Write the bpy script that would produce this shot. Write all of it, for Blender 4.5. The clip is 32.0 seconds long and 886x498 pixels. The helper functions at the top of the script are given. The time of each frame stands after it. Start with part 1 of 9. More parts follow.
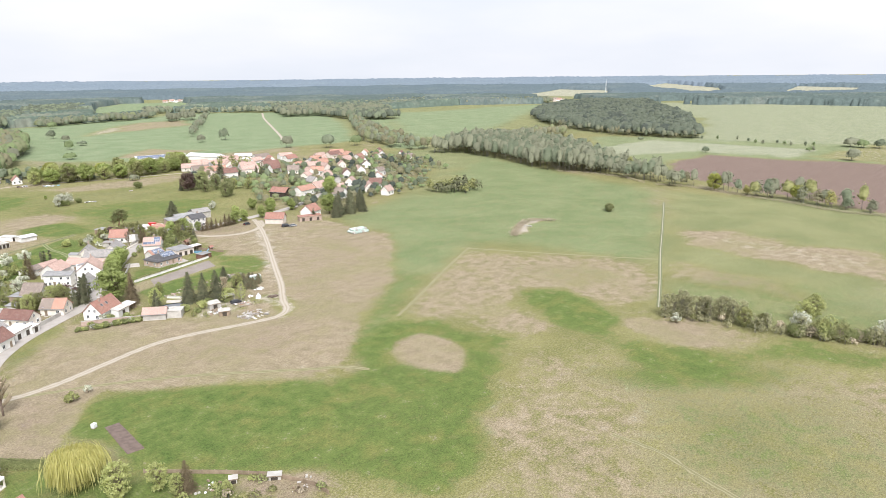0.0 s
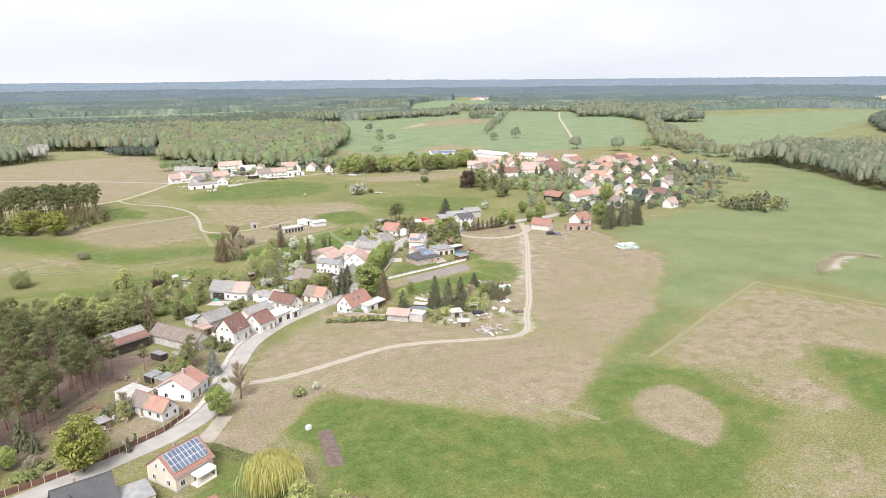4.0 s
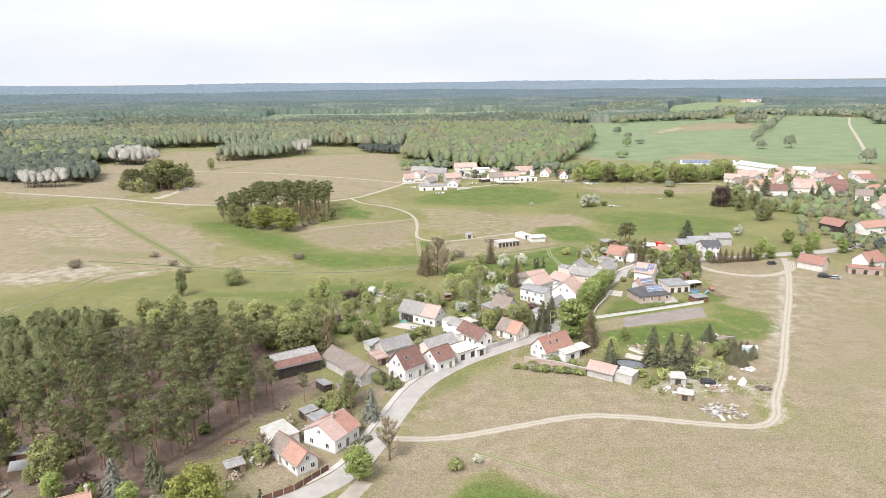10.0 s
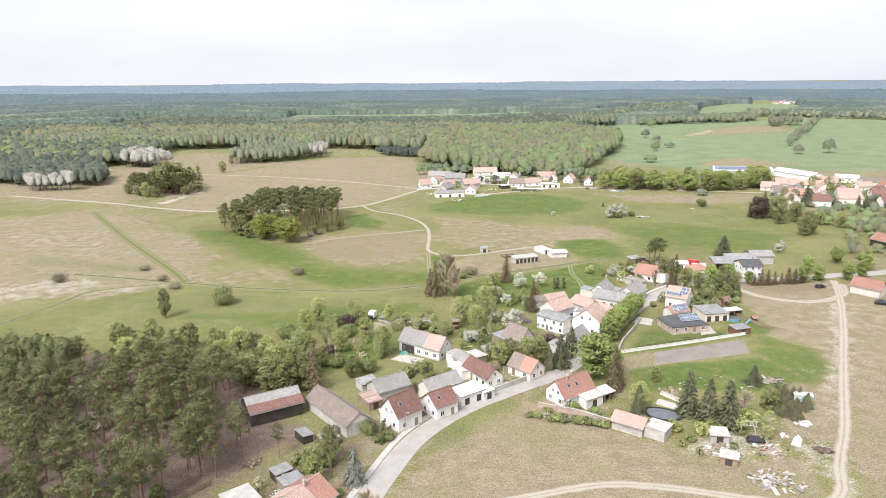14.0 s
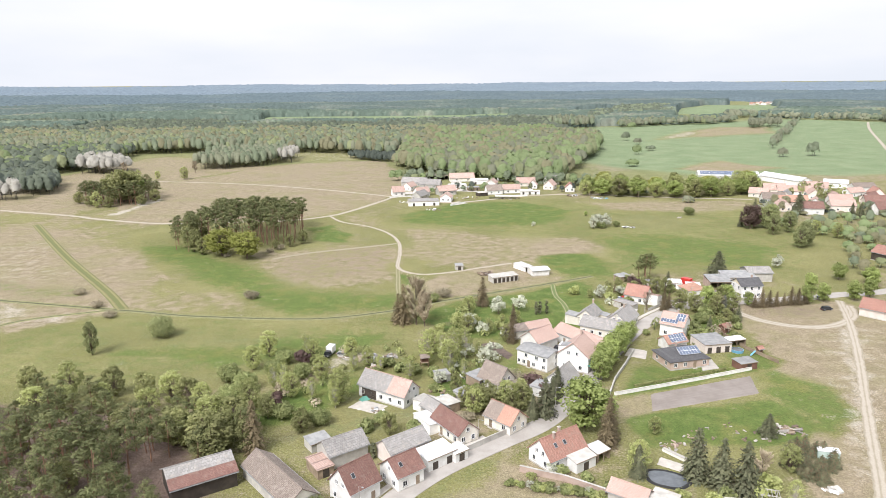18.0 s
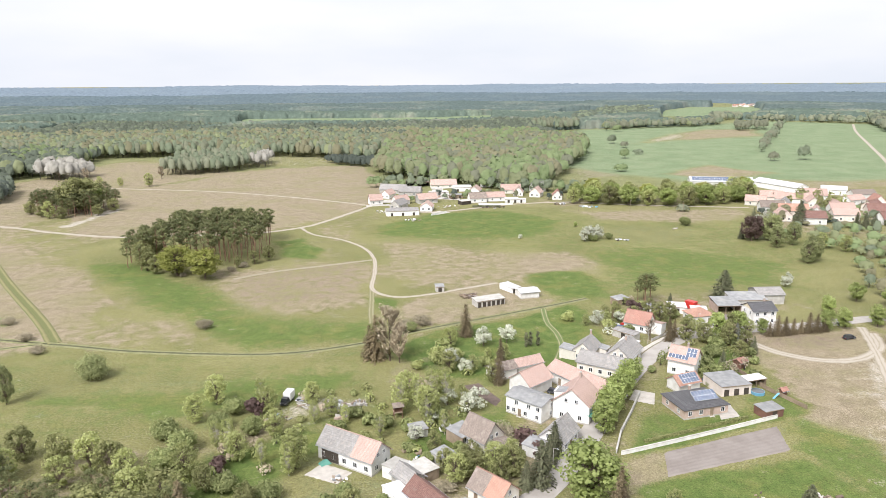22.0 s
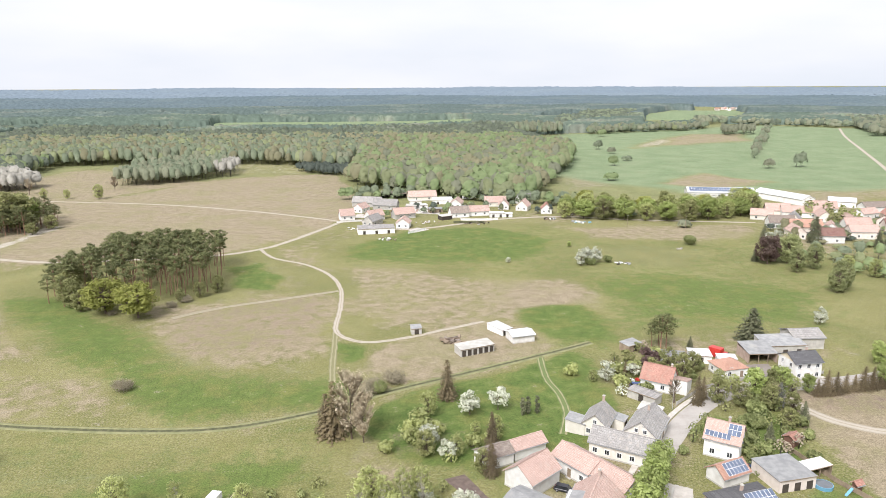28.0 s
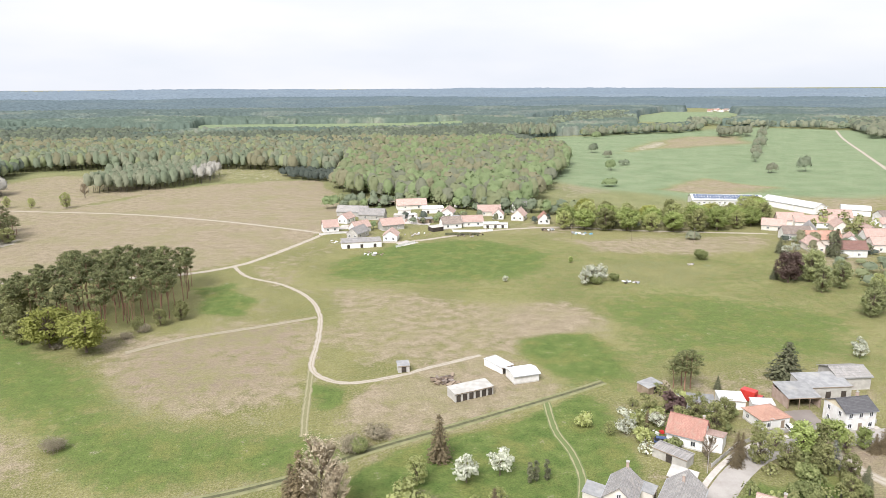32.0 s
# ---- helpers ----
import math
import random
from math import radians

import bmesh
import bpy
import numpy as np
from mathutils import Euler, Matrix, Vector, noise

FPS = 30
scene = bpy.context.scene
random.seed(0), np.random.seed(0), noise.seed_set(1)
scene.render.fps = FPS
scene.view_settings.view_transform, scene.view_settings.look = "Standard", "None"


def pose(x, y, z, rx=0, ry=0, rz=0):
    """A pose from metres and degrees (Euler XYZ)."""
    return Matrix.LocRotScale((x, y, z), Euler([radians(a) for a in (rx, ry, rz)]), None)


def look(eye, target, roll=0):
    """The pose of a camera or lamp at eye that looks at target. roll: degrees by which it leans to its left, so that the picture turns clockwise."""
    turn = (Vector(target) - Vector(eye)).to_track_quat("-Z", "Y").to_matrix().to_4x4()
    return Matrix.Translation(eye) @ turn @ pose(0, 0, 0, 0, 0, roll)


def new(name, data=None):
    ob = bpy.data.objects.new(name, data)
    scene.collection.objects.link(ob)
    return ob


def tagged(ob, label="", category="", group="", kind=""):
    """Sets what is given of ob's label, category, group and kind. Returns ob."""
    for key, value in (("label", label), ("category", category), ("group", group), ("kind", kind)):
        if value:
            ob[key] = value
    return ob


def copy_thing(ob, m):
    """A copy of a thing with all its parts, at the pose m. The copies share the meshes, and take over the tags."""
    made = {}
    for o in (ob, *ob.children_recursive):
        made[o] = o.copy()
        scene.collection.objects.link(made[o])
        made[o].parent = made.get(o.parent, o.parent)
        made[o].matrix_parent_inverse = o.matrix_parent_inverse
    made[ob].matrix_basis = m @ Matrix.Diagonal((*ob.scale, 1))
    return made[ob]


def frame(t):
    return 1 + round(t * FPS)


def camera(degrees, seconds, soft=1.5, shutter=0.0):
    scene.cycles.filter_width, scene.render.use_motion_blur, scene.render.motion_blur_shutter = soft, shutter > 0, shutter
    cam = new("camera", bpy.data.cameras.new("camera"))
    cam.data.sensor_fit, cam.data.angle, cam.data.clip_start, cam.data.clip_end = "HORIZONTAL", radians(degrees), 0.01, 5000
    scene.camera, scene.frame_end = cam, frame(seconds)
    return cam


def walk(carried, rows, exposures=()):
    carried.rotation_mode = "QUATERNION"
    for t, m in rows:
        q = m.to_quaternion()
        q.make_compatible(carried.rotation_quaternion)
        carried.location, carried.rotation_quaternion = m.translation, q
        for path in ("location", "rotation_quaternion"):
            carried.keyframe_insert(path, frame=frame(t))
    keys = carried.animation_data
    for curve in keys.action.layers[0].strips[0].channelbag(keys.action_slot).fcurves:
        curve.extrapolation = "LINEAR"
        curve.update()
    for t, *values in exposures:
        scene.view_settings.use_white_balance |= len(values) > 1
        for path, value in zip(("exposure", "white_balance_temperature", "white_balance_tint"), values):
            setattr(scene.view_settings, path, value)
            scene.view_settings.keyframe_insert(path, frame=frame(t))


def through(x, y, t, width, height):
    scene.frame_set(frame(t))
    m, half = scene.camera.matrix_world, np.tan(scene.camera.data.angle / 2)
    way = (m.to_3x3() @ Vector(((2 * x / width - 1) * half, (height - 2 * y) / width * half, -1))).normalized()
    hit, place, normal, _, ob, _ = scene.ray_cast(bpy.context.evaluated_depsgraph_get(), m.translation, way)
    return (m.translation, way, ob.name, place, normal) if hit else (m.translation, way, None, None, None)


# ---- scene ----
# camera: a drone about 85 m up, first turning left, then gliding ahead; rows of seconds, place, heading, tilt, roll
cam = camera(65.6, 32.0, 0.65)
PATH = [
    (0, -55.12, -73.03, 84.61, -47.685, -14.214, -0.57),
    (0.5, -51.80, -71.87, 84.66, -44.824, -14.218, -0.56),
    (1, -48.32, -70.60, 84.70, -41.33, -14.171, -0.53),
    (1.5, -44.97, -69.20, 84.74, -38.443, -14.170, -0.50),
    (2, -41.64, -67.58, 84.79, -34.981, -14.136, -0.52),
    (2.5, -38.43, -65.82, 84.86, -31.983, -14.127, -0.49),
    (3, -35.30, -63.86, 84.95, -28.753, -14.071, -0.51),
    (3.5, -32.29, -61.77, 85.00, -25.888, -14.064, -0.49),
    (5.5, -21.11, -50.68, 84.78, -14.122, -13.985, -0.45),
    (6, -18.71, -47.70, 84.79, -9.769, -13.933, -0.41),
    (6.5, -16.48, -44.80, 84.79, -6.095, -13.920, -0.40),
    (7, -14.30, -41.72, 84.84, -4.940, -13.912, -0.44),
    (7.5, -12.41, -38.50, 84.88, -5.172, -13.929, -0.48),
    (8, -10.77, -35.08, 84.93, -5.364, -13.920, -0.54),
    (8.5, -9.34, -31.67, 84.93, -4.838, -13.936, -0.54),
    (9, -8.00, -28.19, 84.92, -3.960, -13.915, -0.54),
    (9.5, -6.77, -24.73, 84.91, -3.252, -13.913, -0.54),
    (10, -5.65, -21.23, 84.95, -2.565, -13.883, -0.55),
    (10.5, -4.59, -17.74, 85.00, -1.526, -13.903, -0.51),
    (11, -3.56, -14.22, 85.09, -0.443, -13.895, -0.50),
    (11.5, -2.58, -10.76, 85.15, 0.386, -13.885, -0.50),
    (12, -1.61, -7.28, 85.18, 0.522, -13.855, -0.46),
    (12.5, -0.73, -3.72, 85.17, 0.290, -13.856, -0.48),
    (13, -0.00, 0.00, 85.20, -0.000, -13.843, -0.47),
    (13.5, 0.65, 3.62, 85.20, -0.243, -13.843, -0.46),
    (14, 1.31, 7.39, 85.25, -0.507, -13.834, -0.44),
    (14.5, 2.05, 11.03, 85.29, -0.701, -13.845, -0.43),
    (16.5, 4.20, 26.00, 85.45, -1.634, -13.811, -0.44),
    (17, 4.68, 29.95, 85.51, -1.867, -13.792, -0.43),
    (17.5, 5.14, 33.89, 85.56, -2.055, -13.809, -0.45),
    (18, 5.60, 37.87, 85.67, -2.261, -13.777, -0.44),
    (18.5, 6.01, 41.86, 85.74, -2.456, -13.782, -0.46),
    (19, 6.40, 45.87, 85.78, -2.679, -13.756, -0.43),
    (19.5, 6.80, 49.83, 85.78, -2.854, -13.748, -0.39),
    (20, 7.23, 53.80, 85.78, -3.028, -13.734, -0.41),
    (20.5, 7.66, 57.63, 85.77, -3.200, -13.726, -0.35),
    (21, 8.01, 61.55, 85.74, -3.372, -13.703, -0.35),
    (21.5, 8.41, 65.43, 85.73, -3.539, -13.673, -0.34),
    (22, 8.86, 69.28, 85.72, -3.695, -13.681, -0.34),
    (22.5, 9.30, 73.15, 85.73, -3.859, -13.657, -0.33),
    (23, 9.68, 77.03, 85.73, -4.000, -13.637, -0.34),
    (23.5, 9.98, 80.96, 85.68, -4.159, -13.623, -0.28),
    (24, 10.22, 84.95, 85.65, -4.322, -13.597, -0.27),
    (24.5, 10.49, 88.89, 85.61, -4.500, -13.588, -0.23),
    (25, 10.82, 92.80, 85.60, -4.638, -13.543, -0.30),
    (25.5, 11.30, 96.64, 85.64, -4.772, -13.527, -0.25),
    (26, 11.73, 100.48, 85.69, -4.874, -13.518, -0.25),
    (26.5, 12.17, 104.35, 85.74, -5.000, -13.507, -0.25),
    (28.5, 13.70, 119.70, 85.98, -5.447, -13.464, -0.25),
    (29, 14.01, 123.58, 86.02, -5.550, -13.454, -0.26),
    (29.5, 14.36, 127.49, 86.05, -5.666, -13.443, -0.24),
    (30, 14.74, 131.41, 86.08, -5.756, -13.447, -0.25),
    (30.5, 15.12, 135.32, 86.13, -5.862, -13.424, -0.26),
    (31, 15.49, 139.23, 86.15, -5.972, -13.406, -0.27),
    (31.5, 15.91, 143.20, 86.18, -6.060, -13.402, -0.25),
    (32, 16.35, 147.15, 86.19, -6.139, -13.388, -0.23),
]


def aim(x, y, z, yaw, tilt):
    a, b = radians(yaw), radians(tilt)
    return (x - 100 * math.sin(a) * math.cos(b), y + 100 * math.cos(a) * math.cos(b), z + 100 * math.sin(b))


walk(cam, [(t, look((x, y, z), aim(x, y, z, yaw, tilt), roll)) for t, x, y, z, yaw, tilt, roll in PATH],
     exposures=[(0, 1.37, 6380, 13), (32, 1.37, 6380, 13)])

# world: a bright, evenly overcast sky
world = bpy.data.worlds.new("overcast_sky")
scene.world = world
world.use_nodes = True
wt = world.node_tree
wt.nodes.clear()
sky = wt.nodes.new("ShaderNodeTexSky")
sky.sky_type, sky.sun_disc, sky.sun_elevation, sky.sun_rotation = "NISHITA", False, radians(48), radians(215)
sky.air_density, sky.dust_density = 1.5, 4.0
cloud_at = wt.nodes.new("ShaderNodeTexCoord")
cloud_map = wt.nodes.new("ShaderNodeMapping")
cloud_map.inputs["Scale"].default_value = (1.2, 1.2, 5.0)
cloud = wt.nodes.new("ShaderNodeTexNoise")
cloud.inputs["Scale"].default_value, cloud.inputs["Detail"].default_value = 1.6, 5.0
ramp = wt.nodes.new("ShaderNodeValToRGB")
ramp.color_ramp.elements[0].position, ramp.color_ramp.elements[0].color = 0.30, (3.4, 3.62, 3.88, 1)
ramp.color_ramp.elements[1].position, ramp.color_ramp.elements[1].color = 0.62, (4.1, 4.15, 4.26, 1)
mix = wt.nodes.new("ShaderNodeMixRGB")
mix.inputs[0].default_value = 0.95
bg, wout = wt.nodes.new("ShaderNodeBackground"), wt.nodes.new("ShaderNodeOutputWorld")
bg.inputs["Strength"].default_value = 0.097
wt.links.new(cloud_at.outputs["Generated"], cloud_map.inputs["Vector"])
wt.links.new(cloud_map.outputs["Vector"], cloud.inputs["Vector"])
wt.links.new(cloud.outputs["Fac"], ramp.inputs["Fac"])
wt.links.new(sky.outputs["Color"], mix.inputs[1])
wt.links.new(ramp.outputs["Color"], mix.inputs[2])
wt.links.new(mix.outputs["Color"], bg.inputs["Color"])
wt.links.new(bg.outputs["Background"], wout.inputs["Surface"])
sun_data = bpy.data.lights.new("sun", "SUN")
sun_data.energy, sun_data.angle, sun_data.color = 1.95, radians(28), (1.0, 0.985, 0.97)
sun = new("sun", sun_data)
sun.matrix_basis = look((-60, -90, 120), (0, 0, 0))

# ---- materials ----
def nodes_of(name):
    m = bpy.data.materials.new(name)
    m.use_nodes = True
    m.node_tree.nodes.clear()
    n, l = m.node_tree.nodes, m.node_tree.links
    out, b = n.new("ShaderNodeOutputMaterial"), n.new("ShaderNodeBsdfPrincipled")
    l.new(b.outputs[0], out.inputs[0])
    return m, n, l, b


def noise_node(n, l, scale, detail=4.0, vector=None, rough=0.55):
    t = n.new("ShaderNodeTexNoise")
    t.inputs["Scale"].default_value, t.inputs["Detail"].default_value, t.inputs["Roughness"].default_value = scale, detail, rough
    if vector is not None:
        l.new(vector, t.inputs["Vector"])
    return t.outputs["Fac"]


def math_node(n, l, op, a, b=0.0, c=None, clamp=False):
    t = n.new("ShaderNodeMath")
    t.operation, t.use_clamp = op, clamp
    for i, v in enumerate((a, b) if c is None else (a, b, c)):
        if isinstance(v, (int, float)):
            t.inputs[i].default_value = v
        else:
            l.new(v, t.inputs[i])
    return t.outputs[0]


def blend(n, l, fac, a, b, kind="MIX"):
    t = n.new("ShaderNodeMixRGB")
    t.blend_type = kind
    for i, v in enumerate((fac, a, b)):
        if isinstance(v, (int, float)):
            t.inputs[i].default_value = v
        elif isinstance(v, tuple):
            t.inputs[i].default_value = (*v, 1)
        else:
            l.new(v, t.inputs[i])
    return t.outputs[0]


def spread(n, l, value, low, high):
    """Stretches a value from low..high to 0..1."""
    t = n.new("ShaderNodeMapRange")
    t.interpolation_type = "SMOOTHSTEP"
    t.inputs["From Min"].default_value, t.inputs["From Max"].default_value = low, high
    l.new(value, t.inputs["Value"])
    return t.outputs[0]


def bump_from(n, l, b, height, strength, distance):
    t = n.new("ShaderNodeBump")
    t.inputs["Strength"].default_value, t.inputs["Distance"].default_value = strength, distance
    l.new(height, t.inputs["Height"])
    l.new(t.outputs[0], b.inputs["Normal"])


def plain(name, dark, light, coarse=0.6, fine=9.0, rough=0.85, bump=0.3, metal=0.0, each=0.12, stain=None):
    """A surface in two tones with coarse blotches, fine grain, relief, and a small change from object to object."""
    m, n, l, b = nodes_of(name)
    at = n.new("ShaderNodeNewGeometry").outputs["Position"]
    f1 = spread(n, l, noise_node(n, l, coarse, 4, at), 0.32, 0.68)
    f2 = noise_node(n, l, fine, 3, at)
    col = blend(n, l, f1, dark, light)
    col = blend(n, l, 0.22, col, blend(n, l, f2, tuple(c * 0.6 for c in dark), tuple(min(1, c * 1.3) for c in light)))
    if stain:
        f3 = spread(n, l, noise_node(n, l, coarse * 0.45, 6, at), 0.55, 0.75)
        col = blend(n, l, math_node(n, l, "MULTIPLY", f3, 0.7), col, stain)
    rnd = n.new("ShaderNodeObjectInfo").outputs["Random"]
    k = math_node(n, l, "MULTIPLY_ADD", rnd, 2 * each, 1 - each)
    col = blend(n, l, 1.0, col, k, "MULTIPLY")
    l.new(col, b.inputs["Base Color"])
    b.inputs["Roughness"].default_value, b.inputs["Metallic"].default_value = rough, metal
    if bump:
        bump_from(n, l, b, f2, bump, 0.05)
    return m


def tiles(name, dark, light, moss=None, row=0.26, rough=0.8, each=0.1):
    """Roof covering laid in courses along the ridge; the courses follow the height of the roof."""
    m, n, l, b = nodes_of(name)
    at = n.new("ShaderNodeTexCoord").outputs["Object"]
    sep = n.new("ShaderNodeSeparateXYZ")
    l.new(at, sep.inputs[0])
    com = n.new("ShaderNodeCombineXYZ")
    l.new(sep.outputs["X"], com.inputs[0])
    l.new(math_node(n, l, "MULTIPLY", sep.outputs["Z"], 1.5), com.inputs[1])
    br = n.new("ShaderNodeTexBrick")
    l.new(com.outputs[0], br.inputs["Vector"])
    br.inputs["Color1"].default_value, br.inputs["Color2"].default_value = (*dark, 1), (*light, 1)
    br.inputs["Mortar"].default_value = (*(c * 0.55 for c in dark), 1)
    br.inputs["Scale"].default_value, br.inputs["Mortar Size"].default_value = 1.0, 0.022
    br.inputs["Brick Width"].default_value, br.inputs["Row Height"].default_value, br.inputs["Bias"].default_value = row * 1.1, row, 0.0
    pos = n.new("ShaderNodeNewGeometry").outputs["Position"]
    big = spread(n, l, noise_node(n, l, 0.45, 5, pos), 0.35, 0.7)
    col = blend(n, l, math_node(n, l, "MULTIPLY", big, 0.45), br.outputs["Color"], tuple(c * 0.72 for c in dark))
    small = spread(n, l, noise_node(n, l, 2.6, 3, pos), 0.55, 0.8)
    col = blend(n, l, math_node(n, l, "MULTIPLY", small, 0.35), col, tuple(min(1, c * 1.35) for c in light))
    if moss:
        f = spread(n, l, noise_node(n, l, 0.9, 6, pos), 0.52, 0.7)
        col = blend(n, l, math_node(n, l, "MULTIPLY", f, 0.6), col, moss)
    rnd = n.new("ShaderNodeObjectInfo").outputs["Random"]
    col = blend(n, l, 1.0, col, math_node(n, l, "MULTIPLY_ADD", rnd, 2 * each, 1 - each), "MULTIPLY")
    l.new(col, b.inputs["Base Color"])
    b.inputs["Roughness"].default_value = rough
    bump_from(n, l, b, br.outputs["Fac"], -0.5, 0.04)
    return m


def foliage(name, dark, light, each=0.2, through=0.42, size=0.55, leaf=0.32):
    """Leaves: tone by clump and by plant, some light passing through."""
    m, n, l, b = nodes_of(name)
    geo = n.new("ShaderNodeNewGeometry")
    f = noise_node(n, l, size, 4, geo.outputs["Position"])
    isl = geo.outputs["Random Per Island"]
    v = math_node(n, l, "ADD", math_node(n, l, "MULTIPLY", f, 0.7), math_node(n, l, "MULTIPLY", isl, leaf))
    col = blend(n, l, spread(n, l, v, 0.2 + leaf * 0.15, 0.5 + leaf * 0.85), dark, light)
    rnd = n.new("ShaderNodeObjectInfo").outputs["Random"]
    col = blend(n, l, 1.0, col, math_node(n, l, "MULTIPLY_ADD", rnd, 2 * each, 1 - each), "MULTIPLY")
    l.new(col, b.inputs["Base Color"])
    b.inputs["Roughness"].default_value = 0.7
    b.inputs["Specular IOR Level"].default_value = 0.25
    tr = n.new("ShaderNodeBsdfTranslucent")
    l.new(col, tr.inputs["Color"])
    mx = n.new("ShaderNodeMixShader")
    mx.inputs[0].default_value = through
    l.new(b.outputs[0], mx.inputs[1])
    l.new(tr.outputs[0], mx.inputs[2])
    out = [x for x in n if x.type == "OUTPUT_MATERIAL"][0]
    l.new(mx.outputs[0], out.inputs[0])
    return m


WHITE = plain("white_plaster", (0.66, 0.64, 0.60), (0.80, 0.79, 0.76), stain=(0.55, 0.52, 0.47))
CREAM = plain("cream_plaster", (0.64, 0.595, 0.52), (0.75, 0.71, 0.635), stain=(0.50, 0.45, 0.38))
PEACH = plain("peach_plaster", (0.64, 0.545, 0.45), (0.74, 0.655, 0.56))
PINKW = plain("pale_pink_plaster", (0.64, 0.56, 0.50), (0.75, 0.67, 0.61), stain=(0.5, 0.42, 0.37))
YELLOW = plain("yellow_plaster", (0.74, 0.63, 0.44), (0.80, 0.71, 0.54))
GREYW = plain("grey_wall_plaster", (0.36, 0.34, 0.31), (0.50, 0.48, 0.44), stain=(0.25, 0.23, 0.2))
BRICK = plain("clinker_brick", (0.36, 0.265, 0.215), (0.48, 0.375, 0.315), fine=22)
DARKWOOD = plain("dark_boards", (0.035, 0.028, 0.022), (0.07, 0.055, 0.042), fine=14)
WOOD = plain("weathered_wood", (0.20, 0.15, 0.10), (0.32, 0.25, 0.18), fine=14)
REDWOOD = plain("red_brown_wood", (0.115, 0.060, 0.042), (0.18, 0.092, 0.064), fine=14)
STONE = plain("concrete", (0.38, 0.36, 0.32), (0.52, 0.50, 0.46), stain=(0.3, 0.28, 0.24))
PAVE = plain("paving", (0.40, 0.37, 0.33), (0.52, 0.48, 0.43), fine=6, stain=(0.32, 0.28, 0.23))
PAINT = plain("white_paint", (0.76, 0.76, 0.75), (0.84, 0.84, 0.83), rough=0.5, bump=0.0)
METALR = plain("bright_sheet_roof", (0.54, 0.54, 0.53), (0.66, 0.66, 0.645), rough=0.6, bump=0.05, stain=(0.42, 0.41, 0.39))
FELT = plain("grey_roofing_felt", (0.22, 0.22, 0.22), (0.32, 0.32, 0.31), rough=0.9, stain=(0.4, 0.38, 0.34))
RED = plain("red_lacquer", (0.42, 0.03, 0.025), (0.5, 0.045, 0.035), rough=0.35, bump=0.0)
BLUE = plain("blue_lacquer", (0.03, 0.06, 0.16), (0.05, 0.09, 0.22), rough=0.3, bump=0.0)
BLACKP = plain("dark_lacquer", (0.02, 0.02, 0.024), (0.035, 0.035, 0.04), rough=0.3, bump=0.0)
SILVER = plain("silver_lacquer", (0.35, 0.36, 0.37), (0.42, 0.43, 0.44), rough=0.35, bump=0.0, metal=0.3)
RUBBER = plain("rubber", (0.02, 0.02, 0.02), (0.035, 0.035, 0.035), rough=0.9)
TARP = plain("pale_green_sheet", (0.36, 0.47, 0.42), (0.55, 0.63, 0.58), coarse=0.5, rough=0.5)
TEAL = plain("green_net", (0.08, 0.25, 0.20), (0.13, 0.34, 0.27), rough=0.6)
BLUEP = plain("blue_plastic", (0.10, 0.28, 0.42), (0.16, 0.36, 0.5), rough=0.4)
RUBBLE = plain("rubble", (0.28, 0.255, 0.225), (0.46, 0.43, 0.39), coarse=1.5, each=0.35)
T_RED = tiles("red_tiles", (0.345, 0.175, 0.132), (0.445, 0.245, 0.190), moss=(0.31, 0.22, 0.17))
T_ORANGE = tiles("orange_tiles", (0.435, 0.240, 0.172), (0.530, 0.318, 0.240), moss=(0.37, 0.25, 0.195))
T_PALE = tiles("faded_red_tiles", (0.47, 0.32, 0.265), (0.56, 0.41, 0.35), moss=(0.44, 0.35, 0.30))
T_DARK = tiles("dark_red_tiles", (0.190, 0.098, 0.078), (0.280, 0.155, 0.125), moss=(0.26, 0.19, 0.16))
T_BROWN = tiles("old_brown_tiles", (0.225, 0.180, 0.148), (0.320, 0.262, 0.220), moss=(0.36, 0.31, 0.265))
T_GREY = tiles("grey_cement_sheets", (0.26, 0.245, 0.23), (0.36, 0.345, 0.325), moss=(0.42, 0.38, 0.33), row=0.5)
T_BLACK = tiles("anthracite_tiles", (0.085, 0.083, 0.086), (0.130, 0.127, 0.130), row=0.3)
# cell colour lightened: part of the sky's reflection is painted into the base
SOLAR = plain("solar_cells", (0.105, 0.132, 0.190), (0.145, 0.178, 0.245), rough=0.16, bump=0.0, each=0.12)
GLASS = plain("window_glass", (0.03, 0.033, 0.036), (0.06, 0.065, 0.07), rough=0.06, bump=0.0, each=0.5)
BARK = plain("bark", (0.09, 0.065, 0.048), (0.17, 0.125, 0.095), fine=16)
GREYBARK = plain("grey_bark", (0.20, 0.18, 0.15), (0.34, 0.315, 0.27), fine=12)
PINEBARK = plain("pine_bark", (0.16, 0.09, 0.06), (0.30, 0.17, 0.11), fine=12)
PALEBARK = plain("pale_bark", (0.42, 0.38, 0.32), (0.58, 0.54, 0.48), fine=8)
L_PINE = foliage("pine_needles", (0.088, 0.104, 0.040), (0.238, 0.246, 0.110), through=0.28)
L_SPRUCE = foliage("spruce_needles", (0.085, 0.092, 0.050), (0.195, 0.200, 0.112), through=0.18)
L_BLUE = foliage("blue_spruce_needles", (0.125, 0.132, 0.100), (0.262, 0.270, 0.220), through=0.15)
L_GREEN = foliage("fresh_leaves", (0.250, 0.305, 0.088), (0.430, 0.490, 0.185))
L_SPRING = foliage("young_leaves", (0.315, 0.345, 0.120), (0.500, 0.520, 0.235), through=0.4)
L_OLIVE = foliage("olive_leaves", (0.195, 0.208, 0.08), (0.375, 0.375, 0.17))
